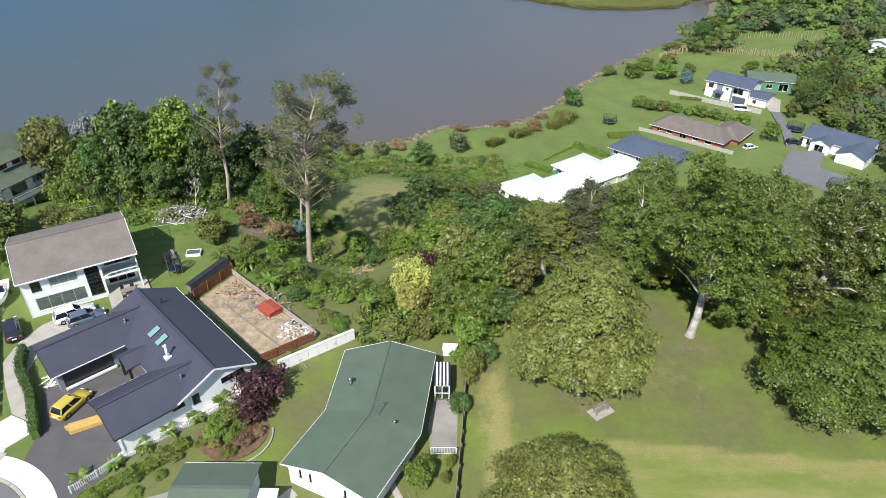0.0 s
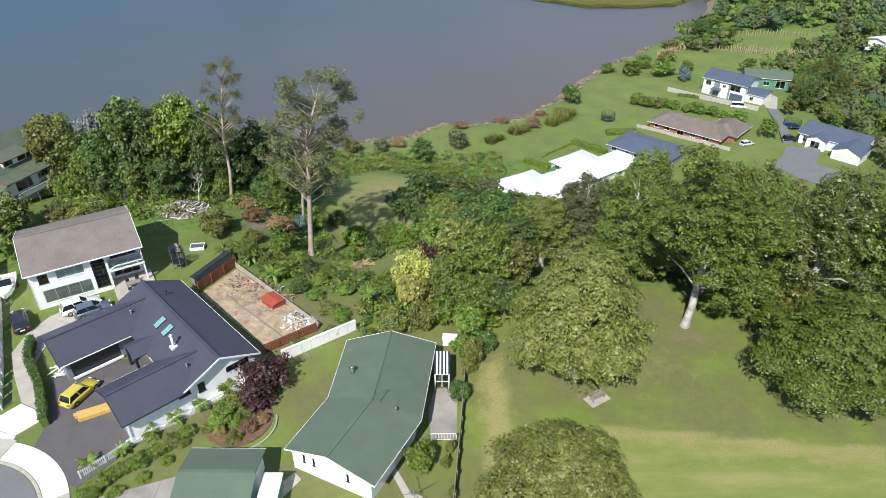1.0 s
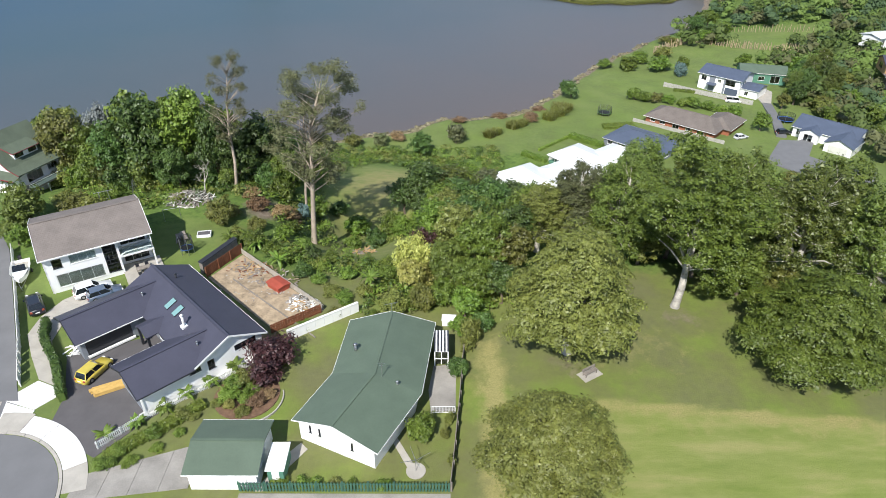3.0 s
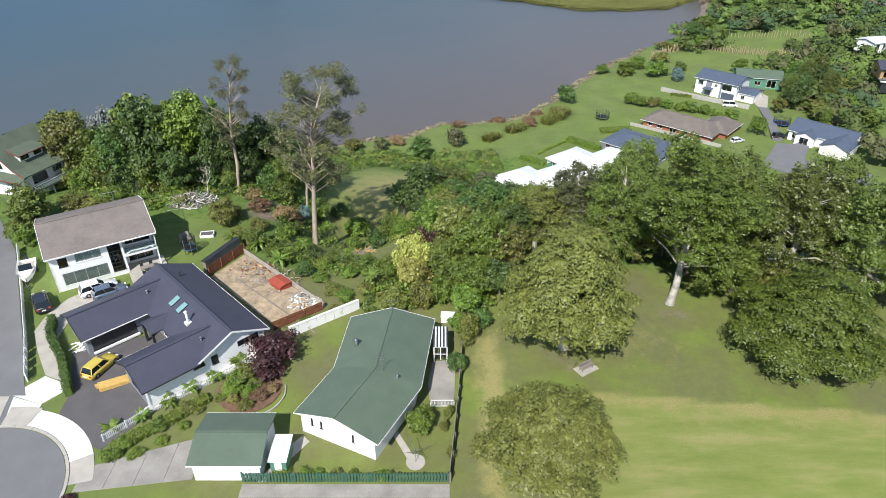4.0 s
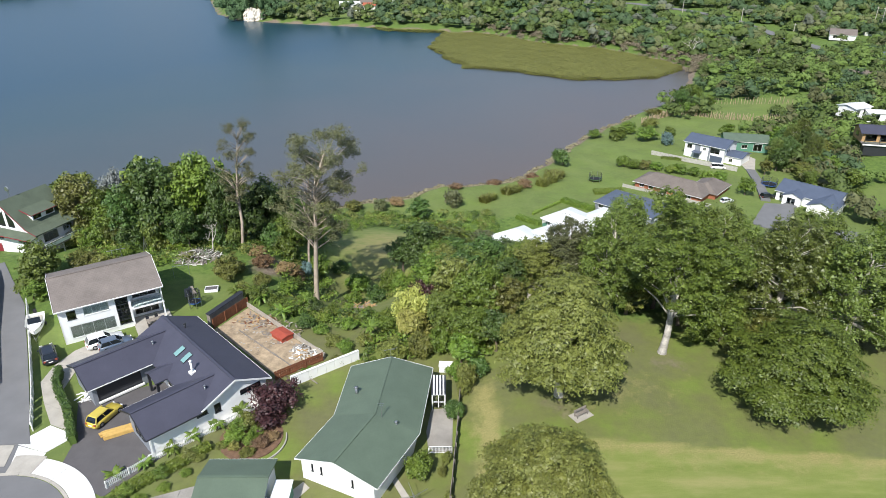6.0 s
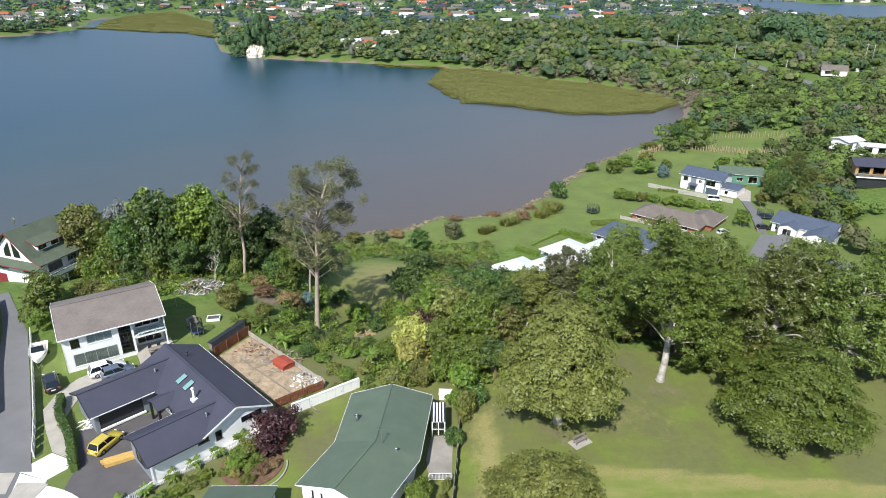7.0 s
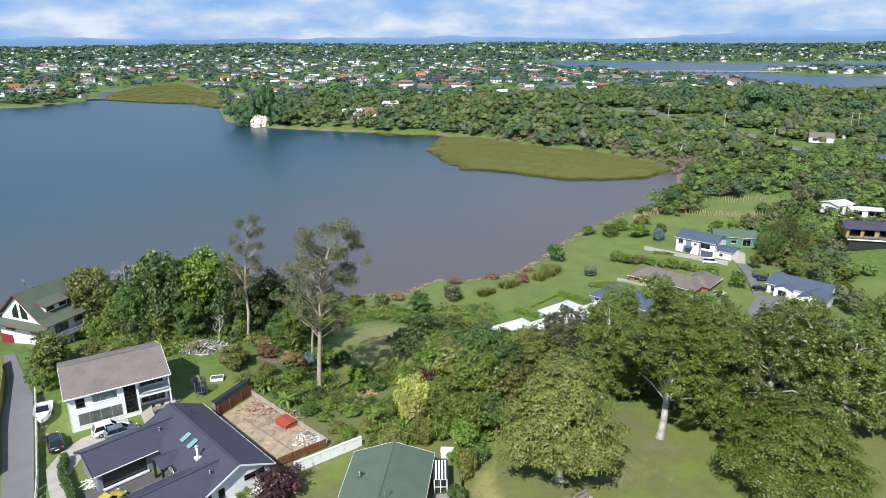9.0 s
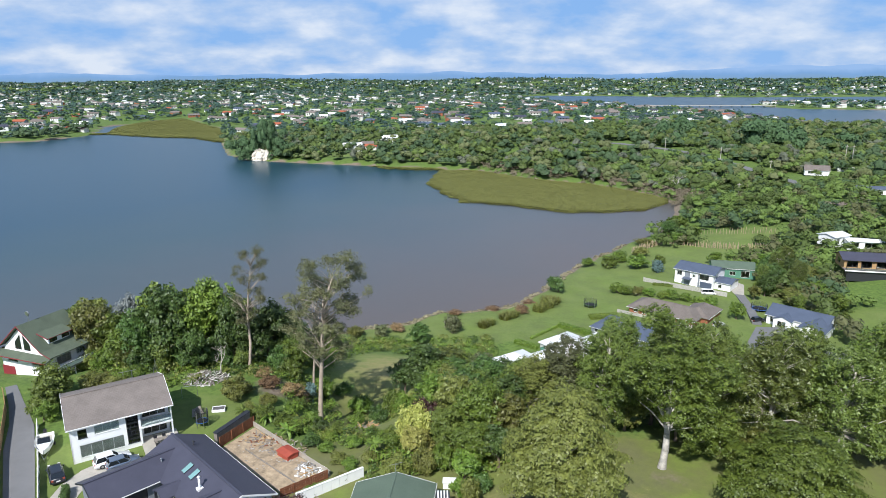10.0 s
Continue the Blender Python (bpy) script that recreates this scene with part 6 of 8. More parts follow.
def boat():
    b = thing("motor_boat", pose(-56.8, 66.6, ground_at(-56.8, 66.6), 0, 0, -62), "white motor boat on a trailer on the grass", "boat")
    stations = [(-2.6, 1.15, 0.45), (-1.0, 1.25, 0.42), (0.8, 1.2, 0.45), (2.0, 0.8, 0.6), (2.9, 0.1, 0.95)]
    hull = Shape()
    for sx, w, k in stations:
        hull.v.extend([(sx, -w, 1.25 + max(0, sx) * 0.05), (sx, -w * 0.8, 0.75), (sx, 0, k), (sx, w * 0.8, 0.75), (sx, w, 1.25 + max(0, sx) * 0.05)])
    for k in range(4):
        for i in range(4):
            hull.f.append((k * 5 + i, k * 5 + i + 1, k * 5 + 6 + i, k * 5 + 5 + i))
    hull.f.append((4, 3, 2, 1, 0))
    part("hull", hull, WHITE_TRIM, b)
    part("deck", Shape().hull([(0.4, -0.98, 1.2), (2.0, -0.6, 1.28), (2.85, 0, 1.34), (2.0, 0.6, 1.28), (0.4, 0.98, 1.2)], [(0.4, -0.9, 1.36), (1.9, -0.5, 1.42), (2.7, 0, 1.4), (1.9, 0.5, 1.42), (0.4, 0.9, 1.36)]), WHITE_TRIM, b)
    part("cockpit_floor", Shape().box(-2.5, -0.8, 0.75, 0.4, 0.8, 0.82), CONCRETE, b)
    part("windscreen", Shape().hull([(0.5, -0.85, 1.36), (0.75, -0.8, 1.36), (0.75, 0.8, 1.36), (0.5, 0.85, 1.36)], [(0.05, -0.75, 1.95), (0.1, -0.75, 1.95), (0.1, 0.75, 1.95), (0.05, 0.75, 1.95)]), DARK_GLASS, b)
    part("outboard_motor", Shape().box(-3.0, -0.22, 0.6, -2.62, 0.22, 1.75), BLACK, b)
    for s in (-1, 1):
        part("seat", Shape().box(-0.6, s * 0.45 - 0.22, 0.82, -0.1, s * 0.45 + 0.22, 1.3), WHITE, b)
        part("trailer_wheel", Shape().tube([(-0.8, s * 1.05, 0.28), (-0.8, s * 1.22, 0.28)], [0.28, 0.28], 14), BLACK, b)
        part("trailer_rail", Shape().beam((-2.6, s * 0.6, 0.42), (1.5, s * 0.55, 0.42), 0.08, 0.08).beam((1.5, s * 0.55, 0.42), (3.8, 0, 0.42), 0.08, 0.08), METAL, b)
    part("jockey_wheel", Shape().tube([(3.6, 0, 0), (3.6, 0, 0.5)], [0.06, 0.05], 8), METAL, b)


boat()


def trampoline(x, y, r, pad, label):
    z = ground_at(x, y)
    t = thing("trampoline", pose(x, y, z), label, "trampoline", "trampolines")
    ring = arc(0, 0, r, 0, 360, 24)[:-1]
    part("mat", Shape().plate(arc(0, 0, r * 0.86, 0, 360, 24)[:-1], 0.80, 0.83), BLACK, t)
    rim = Shape()
    for (ax, ay), (bx, by) in zip(ring, ring[1:] + ring[:1]):
        rim.hull([(ax, ay, 0.82), (bx, by, 0.82), (bx * 0.85, by * 0.85, 0.84), (ax * 0.85, ay * 0.85, 0.84)], [(ax, ay, 0.88), (bx, by, 0.88), (bx * 0.85, by * 0.85, 0.89), (ax * 0.85, ay * 0.85, 0.89)])
    part("pad", rim, pad, t)
    for k in range(6):
        c, s = math.cos(k * math.pi / 3), math.sin(k * math.pi / 3)
        part("leg", Shape().tube([(r * c, r * s, -0.05), (r * c, r * s, 2.6)], [0.05, 0.05], 6), METAL, t)
    net = Shape()
    for k, ((ax, ay), (bx, by)) in enumerate(zip(ring, ring[1:] + ring[:1])):
        for h in np.arange(1.1, 2.55, 0.16):
            net.beam((ax, ay, h), (bx, by, h), 0.02, 0.02)
        for q in (0, 0.5):
            net.beam((ax + (bx - ax) * q, ay + (by - ay) * q, 0.85), (ax + (bx - ax) * q, ay + (by - ay) * q, 2.55), 0.02, 0.02)
    part("net", net, BLACK, t, "fine black safety net")


trampoline(50.6, 188.3, 2.1, plain("lime_pad", (0.12, 0.22, 0.06), 0.6), "round trampoline with a safety net on the lawn")
trampoline(104.6, 182.4, 2.4, BLUE_TARP, "round trampoline with a blue pad and safety net")
trampoline(97.1, 143.3, 2.3, plain("green_pad", (0.07, 0.16, 0.07), 0.6), "round trampoline with a safety net beside the drive")
trampoline(-36.5, 72.8, 0.95, BLUE_TARP, "small blue trampoline on the lawn")


# ---- garden and yard things ----
def bench():
    slabs = solo("bench_pad", Shape().box(-1.25, -0.75, -0.2, 1.25, 0.75, 0.07), CONCRETE, pose(16.3, 47.2, ground_at(16.3, 47.2), 0, 0, 32), "square concrete pad under a park bench", "paving", kind="structure")
    b = thing("park_bench", pose(16.3, 47.2, ground_at(16.3, 47.2) + 0.07, 0, 0, 32), "weathered wooden park bench on a concrete pad", "bench")
    for k in range(3):
        part("seat_slat", Shape().box(-0.95, -0.28 + k * 0.17, 0.42, 0.95, -0.14 + k * 0.17, 0.46), OLD_TIMBER, b)
        part("back_slat", Shape().box(-0.95, 0.27, 0.52 + k * 0.13, 0.95, 0.31, 0.62 + k * 0.13), OLD_TIMBER, b)
    for x in (-0.75, 0.75):
        part("leg", Shape().box(x - 0.05, -0.26, 0, x + 0.05, -0.18, 0.42).box(x - 0.05, 0.2, 0, x + 0.05, 0.28, 0.9), OLD_TIMBER, b)
        part("bearer", Shape().box(x - 0.04, -0.26, 0.36, x + 0.04, 0.28, 0.42), OLD_TIMBER, b)


bench()
gate = thing("garden_gate", pose(0.2, 42.7, ground_at(0.2, 42.7)), "white railed gate across the end of the patio", "gate")
part("gate_frame", Shape().box(-1.3, -0.03, 0.1, 1.3, 0.03, 0.17).box(-1.3, -0.03, 0.95, 1.3, 0.03, 1.03).box(-1.3, -0.03, 0, -1.22, 0.03, 1.03).box(1.22, -0.03, 0, 1.3, 0.03, 1.03), WHITE_TRIM, gate)
rail_bar = Shape().box(-0.015, -0.015, 0.17, 0.015, 0.015, 0.95).mesh("bar", WHITE_TRIM)
for k in range(16):
    piece("bar", rail_bar, gate, Matrix.Translation((-1.14 + k * 0.152, 0, 0)))
bin_shed = thing("red_shed", pose(-21.7, 64.6, ground_at(-21.7, 64.6) + 0.06, 0, 0, -42) @ Matrix.Scale(1.0, 4), "small red shed with a sloping roof on bare soil", "shed")
part("wall", Shape().box(-1.2, -0.9, 0, 1.2, 0.9, 0.75), RED_VINYL, bin_shed)
part("roof", slope([(-1.35, -1.05, 0.77), (1.35, -1.05, 0.77), (1.35, 0.0, 0.95), (-1.35, 0.0, 0.95)], 0.06).slab([(1.35, 1.05, 0.77), (-1.35, 1.05, 0.77), (-1.35, 0, 0.95), (1.35, 0, 0.95)], 0.06), RED_VINYL, bin_shed)
stack = thing("timber_stack", pose(-36.3, 45.9, ground_at(-36.3, 45.9) + 0.06, 0, 0, 28), "stack of fresh yellow pine boards on the forecourt", "timber stack")
rnd = random.Random(8)
plank = Shape().box(-1.7, -0.09, 0, 1.7, 0.09, 0.06).mesh("plank", PINE)
for level in range(6):
    for k in range(6):
        piece("plank", plank, stack, pose(rnd.uniform(-0.2, 0.2) + (0.4 if k < 3 else 0), -0.5 + k * 0.2, level * 0.075, 0, 0, rnd.uniform(-1.5, 1.5)))


for k in range(4):
    q = 0.18 + 0.22 * k
    a, e = (-30.6 + 13.4 * q, 68.4 - 12.0 * q), (-28.4 + 12.6 * q, 71.2 - 11.0 * q)
    sleeper = Shape().beam((a[0], a[1], ground_at(*a) + 0.1), (a[0] + 4.2, a[1] - 3.9, ground_at(a[0] + 4.2, a[1] - 3.9) + 0.1), 0.14, 0.1)
    solo("soil_edging_board", sleeper, OLD_TIMBER, Matrix.Identity(4), "long weathered edging board lying on bare soil", "board", "edging boards")


def scatter_boards(name, x, y, label, mats, n, reach, size, seed, tall):
    rnd = random.Random(seed)
    z = ground_at(x, y)
    pile = thing(name, pose(x, y, z), label, "rubble pile")
    boxes = [Shape().box(-l / 2, -0.09, -0.03, l / 2, 0.09, 0.03).mesh("board", m) for m in mats for l in (size * 0.5, size, size * 1.5)]
    for k in range(n):
        q, r = rnd.uniform(0, 6.28), reach * rnd.random() ** 0.6
        h = tall * max(0, 1 - r / reach) * rnd.random()
        piece("board", rnd.choice(boxes), pile, pose(r * math.cos(q), r * math.sin(q) * 0.75, 0.05 + h, rnd.uniform(-15, 15), rnd.uniform(-20, 20), rnd.uniform(0, 180)))


scatter_boards("demolition_pile", -41.5, 88.8, "heap of broken grey boards and rubble by the trees", (OLD_TIMBER, CONCRETE, CREAM, OLD_TIMBER), 260, 4.0, 1.1, 2, 1.7)
scatter_boards("yard_clutter", -17.5, 60.6, "loose boards and rubble on the sandy soil", (CONCRETE, TIMBER, WHITE, CREAM), 110, 2.2, 0.7, 4, 0.7)
scatter_boards("rubble_heap", -18.2, 61.6, "broken concrete and white bags heaped on the soil", (CONCRETE, WHITE, OLD_CONCRETE, OLD_TIMBER), 120, 1.9, 0.45, 12, 0.8)
scatter_boards("edging_offcuts", -26.6, 68.6, "rough offcuts lying along the sandy yard", (OLD_TIMBER, TIMBER, FENCE_BROWN), 90, 3.2, 0.8, 13, 0.12)
scatter_boards("firewood_litter", -24.6, 65.4, "split boards lying about the sandy yard", (OLD_TIMBER, SAND, CONCRETE), 190, 5.4, 0.5, 6, 0.06)
scatter_boards("rubbish_heap", -42.2, 52.4, "pale plastic sheets and boxes heaped by the hedge", (WHITE, CONCRETE, NEW_CONCRETE), 70, 1.6, 0.9, 7, 0.9)
scatter_boards("felled_branches", -12.2, 79.5, "cut branches lying on the slope", (TIMBER, OLD_TIMBER), 40, 2.2, 1.3, 9, 0.4)
# long low sheds behind the sandy yard
lean_to = thing("lean_to_shed", pose(-30.6, 70.4, ground_at(-30.6, 70.4) + 0.00, 0, 0, 65), "long low dark-roofed shed against the yard fence", "shed")
part("wall", Shape().box(-3.5, 0.4, -0.3, 3.5, 1.0, 1.9), OLD_TIMBER, lean_to)
part("roof", slope([(-3.6, 0.35, 1.92), (3.6, 0.35, 1.92), (3.6, 1.05, 2.02), (-3.6, 1.05, 2.02)], 0.08), DARK_TRIM, lean_to)
# swing frame, goal, woodshed frame and bath on the lawn of the white house
goal = thing("swing_frame", pose(-41.8, 82.0, ground_at(-41.8, 82.0) + 0.00, 0, 0, 20), "white metal swing frame on the lawn", "swing frame")
part("frame", Shape().tube([(-1.2, 0, 0), (-1.2, 0, 2)], [0.04, 0.04], 6).tube([(1.2, 0, 0), (1.2, 0, 2)], [0.04, 0.04], 6).tube([(-1.2, 0, 2), (1.2, 0, 2)], [0.04, 0.04], 6), METAL, goal)
for x, y, q in ((-53.5, 85.5, 30), (-50.5, 89.5, 110)):
    rack = thing("pole_rack", pose(x, y, 25, 0, 0, q), "skeletal metal pole frame standing in the bushes", "frame")
    for a in (-0.8, 0.8):
        part("leg", Shape().tube([(a, -0.5, 0), (a * 0.8, 0, 3.1)], [0.05, 0.05], 6).tube([(a, 0.5, 0), (a * 0.8, 0, 3.1)], [0.05, 0.05], 6), METAL, rack)
    part("crossbar", Shape().tube([(-1.4, 0, 3.1), (1.4, 0, 3.1)], [0.05, 0.05], 6).tube([(-0.8, 0, 1.8), (0.8, 0, 1.8)], [0.04, 0.04], 6), METAL, rack)
planter = thing("raised_planter", pose(-35.6, 77.6, ground_at(-35.6, 77.6) + 0.00, 0, 0, 10), "white-edged raised planter with dark soil", "planter")
part("frame", Shape().box(-1, -0.7, 0, 1, -0.6, 0.45).box(-1, 0.6, 0, 1, 0.7, 0.45).box(-1, -0.6, 0, -0.9, 0.6, 0.45).box(0.9, -0.6, 0, 1, 0.6, 0.45), WHITE_TRIM, planter)
part("soil", Shape().box(-0.9, -0.6, 0, 0.9, 0.6, 0.36), ASPHALT, planter)
for x, y, q in ((-38.8, 75.8, 20), (-38.2, 76.6, 35)):
    lounger = thing("garden_lounger", pose(x, y, 25, 0, 0, q), "grey garden lounger on the lawn", "lounger", "garden loungers")
    part("seat", Shape().box(-0.35, -0.9, 0.3, 0.35, 0.5, 0.36), OLD_TIMBER, lounger)
    part("backrest", Shape().slab([(-0.35, 0.5, 0.36), (0.35, 0.5, 0.36), (0.35, 1.0, 0.75), (-0.35, 1.0, 0.75)], 0.05), OLD_TIMBER, lounger)
    for a in (-0.3, 0.3):
        part("leg", Shape().box(a - 0.03, -0.8, 0, a + 0.03, -0.72, 0.3).box(a - 0.03, 0.4, 0, a + 0.03, 0.48, 0.3), OLD_TIMBER, lounger)
bed_edge = arc(-20.6, 44.6, 3.6, -110, 20, 14)
bed = thing("planted_bed", pose(0, 0, 24.55), "planted garden bed of bark with a curved concrete edge", "garden bed", kind="structure")
part("soil", Shape().plate(arc(-21.0, 45.2, 3.5, 0, 360, 28)[:-1], -0.2, 0.06), plain("bark_mulch", (0.17, 0.10, 0.06), 0.95, spread=0.5, scale=2, fine=9, bump=0.8), bed)
edging = Shape()
for a, b in along(bed_edge):
    edging.beam((*a, 0.02), (*b, 0.02), 0.14, 0.3)
part("edging", edging, CONCRETE, bed)
# far drives and lawn furniture
paving("driveway_far", [(86, 152), (96, 166.5), (101, 166), (104, 168), (105.5, 166), (99, 155.5), (104, 149), (112, 146), (108, 140), (94, 143)], ROAD_GREY, "grey asphalt shared driveway between the shore houses", 2.75, 1.4, "road")
paving("driveway_far", [(103.2, 197), (106, 196), (111, 207), (109, 214), (105.2, 213), (104, 204)], CONCRETE, "pale concrete drive to the modern house", 2.75, 1.4, "driveway")
paving("driveway_far", [(96.5, 170), (99.0, 169), (103.5, 184), (106.0, 195.8), (103.2, 196.8), (101, 185)], ROAD_GREY, "narrow grey drive between the shore houses", 2.75, 1.4, "driveway")
solo("garden_bench", Shape().box(-1, -0.25, 0, 1, 0.25, 0.45).box(-1, 0.2, 0.45, 1, 0.3, 0.9), GREEN_WALL, pose(29.0, 150.5, ground_at(29.0, 150.5), 0, 0, 25), "small green bench on the shore lawn", "bench")


# ---- trees and shrubs near by ----
PARK, YARD, BANK, SHORE = "on the park lawn", "in a back garden", "on the wooded bank", "by the shore"
tree("park", 14.3, 50.8, LEAF_OLIVE, 1.08, 1.22, 40, PARK)
tree("park", 40.6, 48.6, LEAF_GREEN, 1.16, 0.88, 10, PARK)
tree("park", 9.8, 33.4, LEAF_OLIVE, 0.93, 0.76, 80, PARK)
tree("high", 29.3, 59.4, LEAF_GREEN, 1.1, 1.0, 0, PARK)
for x, y, mat, w, h in ((37, 66, LEAF_WOOD, 0.95, 0.95), (45, 63, LEAF_WOOD, 1.0, 0.88), (53, 60, LEAF_WOOD, 1.0, 0.9), (52, 70, LEAF_WOOD, 1.1, 0.85), (61, 66, LEAF_GREEN, 1.1, 0.9), (62, 56, LEAF_WOOD, 1.0, 0.85)):
    tree("tall", x, y, mat, w, h, where="at the edge of the park")
for x, y, mat, w, h in ((19, 74, LEAF_GREY, 0.85, 0.72), (13.5, 72.5, LEAF_OLIVE, 0.75, 0.55), (24, 70, LEAF_WOOD, 0.85, 0.85), (28, 78, LEAF_WOOD, 0.9, 0.95), (36, 78, LEAF_WOOD, 0.9, 0.8), (44, 76, LEAF_WOOD, 0.9, 0.8)):
    tree("tall", x, y, mat, w, h, where="at the edge of the park")
for x, y, mat, w, h in ((33.5, 66, LEAF_WOOD, 0.9, 0.85), (38, 62, LEAF_WOOD, 0.85, 0.8), (43, 59.5, LEAF_OLIVE, 0.8, 0.75), (27, 69, LEAF_OLIVE, 0.9, 0.85), (31.5, 71, LEAF_WOOD, 1.0, 0.9), (48, 57.5, LEAF_WOOD, 0.8, 0.8), (21, 69, LEAF_WOOD, 0.85, 0.8)):
    tree("round", x, y, mat, w, h, where="at the edge of the park")
for x, y, mat, w, h in ((-3.7, 99.5, LEAF_DARK, 1.15, 1.2), (2.1, 101, LEAF_WOOD, 1.2, 1.05), (8.2, 118, LEAF_GREY, 1.15, 1.0), (-6, 156, LEAF_DARK, 0.9, 0.75), (1.6, 70, LEAF_OLIVE, 1.0, 1.15), (5.4, 66.5, LEAF_GREEN, 0.95, 1.15),
                        (9.9, 71, LEAF_DARK, 0.85, 1.0), (-1.5, 76, LEAF_GREEN, 0.9, 1.0), (3.5, 75, LEAF_DARK, 0.9, 1.0), (9, 66, LEAF_OLIVE, 0.8, 0.95), (1.2, 65, LEAF_WOOD, 0.8, 0.85), (4.2, 61, LEAF_GREEN, 0.75, 0.8), (7.6, 60.5, LEAF_DARK, 0.7, 0.75), (0.2, 90, LEAF_GREEN, 0.9, 1.0), (-7, 101, LEAF_DARK, 0.8, 0.9), (-1, 107, LEAF_WOOD, 1.0, 0.95), (5, 110, LEAF_GREEN, 1.0, 0.95), (12, 90, LEAF_DARK, 1.0, 1.0), (17, 84, LEAF_GREEN, 1.0, 1.05), (2, 95, LEAF_DARK, 0.9, 0.95), (14, 112, LEAF_OLIVE, 0.8, 0.55), (5.5, 78, LEAF_WOOD, 1.0, 1.0), (0.5, 84, LEAF_OLIVE, 1.0, 0.95), (8, 88, LEAF_DARK, 1.1, 1.0), (13, 82, LEAF_GREEN, 1.1, 1.1), (-3, 90, LEAF_DARK, 0.8, 0.8),
                        (14, 98, LEAF_GREEN, 1.1, 1.1), (22, 92, LEAF_WOOD, 1.2, 1.2), (10, 108, LEAF_OLIVE, 0.9, 0.75), (20, 106, LEAF_GREEN, 1.0, 0.7), (30, 96, LEAF_DARK, 1.2, 1.1), (40, 94, LEAF_DARK, 1.2, 1.2), (30, 112, LEAF_GREEN, 1.1, 1.0), (42, 112, LEAF_WOOD, 1.2, 1.1), (52, 96, LEAF_GREEN, 1.2, 1.1), (55, 116, LEAF_DARK, 1.1, 1.0), (66, 100, LEAF_GREEN, 1.3, 1.2), (68, 124, LEAF_WOOD, 1.1, 1.0), (80, 108, LEAF_GREEN, 1.3, 1.2), (80, 132, LEAF_OLIVE, 1.0, 0.9), (92, 118, LEAF_DARK, 1.3, 1.2)):
    tree("round", x, y, mat, w, h, where=BANK)
for x, y, mat, w, h in ((-67, 101, LEAF_OLIVE, 1.2, 1.35), (-60, 104, LEAF_SILVER, 0.85, 1.55), (-52, 97, LEAF_DARK, 1.5, 1.75), (-44.5, 100, LEAF_BRIGHT, 1.35, 1.75), (-60, 98, LEAF_GREEN, 1.0, 0.95), (-39, 97, LEAF_DARK, 0.95, 1.5), (-32, 101, LEAF_DARK, 1.2, 1.3),
                        (-27.5, 98, LEAF_GREEN, 0.75, 0.85), (-56, 104, LEAF_BRIGHT, 1.3, 1.7), (-48, 107, LEAF_GREEN, 1.3, 1.6), (-75, 112, LEAF_GREEN, 1.2, 1.4), (-66, 112, LEAF_DARK, 1.2, 1.1), (-36, 110, LEAF_GREEN, 1.2, 1.0), (-57, 118, LEAF_GREEN, 1.3, 1.1), (-26, 108, LEAF_GREEN, 0.9, 0.85), (-44, 92, LEAF_DARK, 0.8, 0.85), (-48, 100, LEAF_GREEN, 1.2, 1.45), (-63, 99.5, LEAF_GREEN, 1.1, 1.2), (-57, 98, LEAF_DARK, 1.1, 1.2), (-41, 104, LEAF_BRIGHT, 1.2, 1.4), (-35.5, 96, LEAF_DARK, 0.9, 1.1), (-71, 106, LEAF_OLIVE, 1.2, 1.35), (-29, 103, LEAF_DARK, 1.0, 1.1), (-52, 110, LEAF_BRIGHT, 1.3, 1.5), (-27, 100, LEAF_GREEN, 0.75, 0.8)):
    tree("round", x, y, mat, w * 1.05, h * 1.13, where="in the belt of trees above the water")
tree("gum", -20.9, 84.6, LEAF_GUM, 1.25, 1.0, 20, BANK)
tree("gum", -23.6, 93.0, LEAF_GUM, 0.7, 0.84, 10, BANK)
tree("gum", -35.2, 93.6, LEAF_GUM, 0.84, 0.79, 60, BANK)
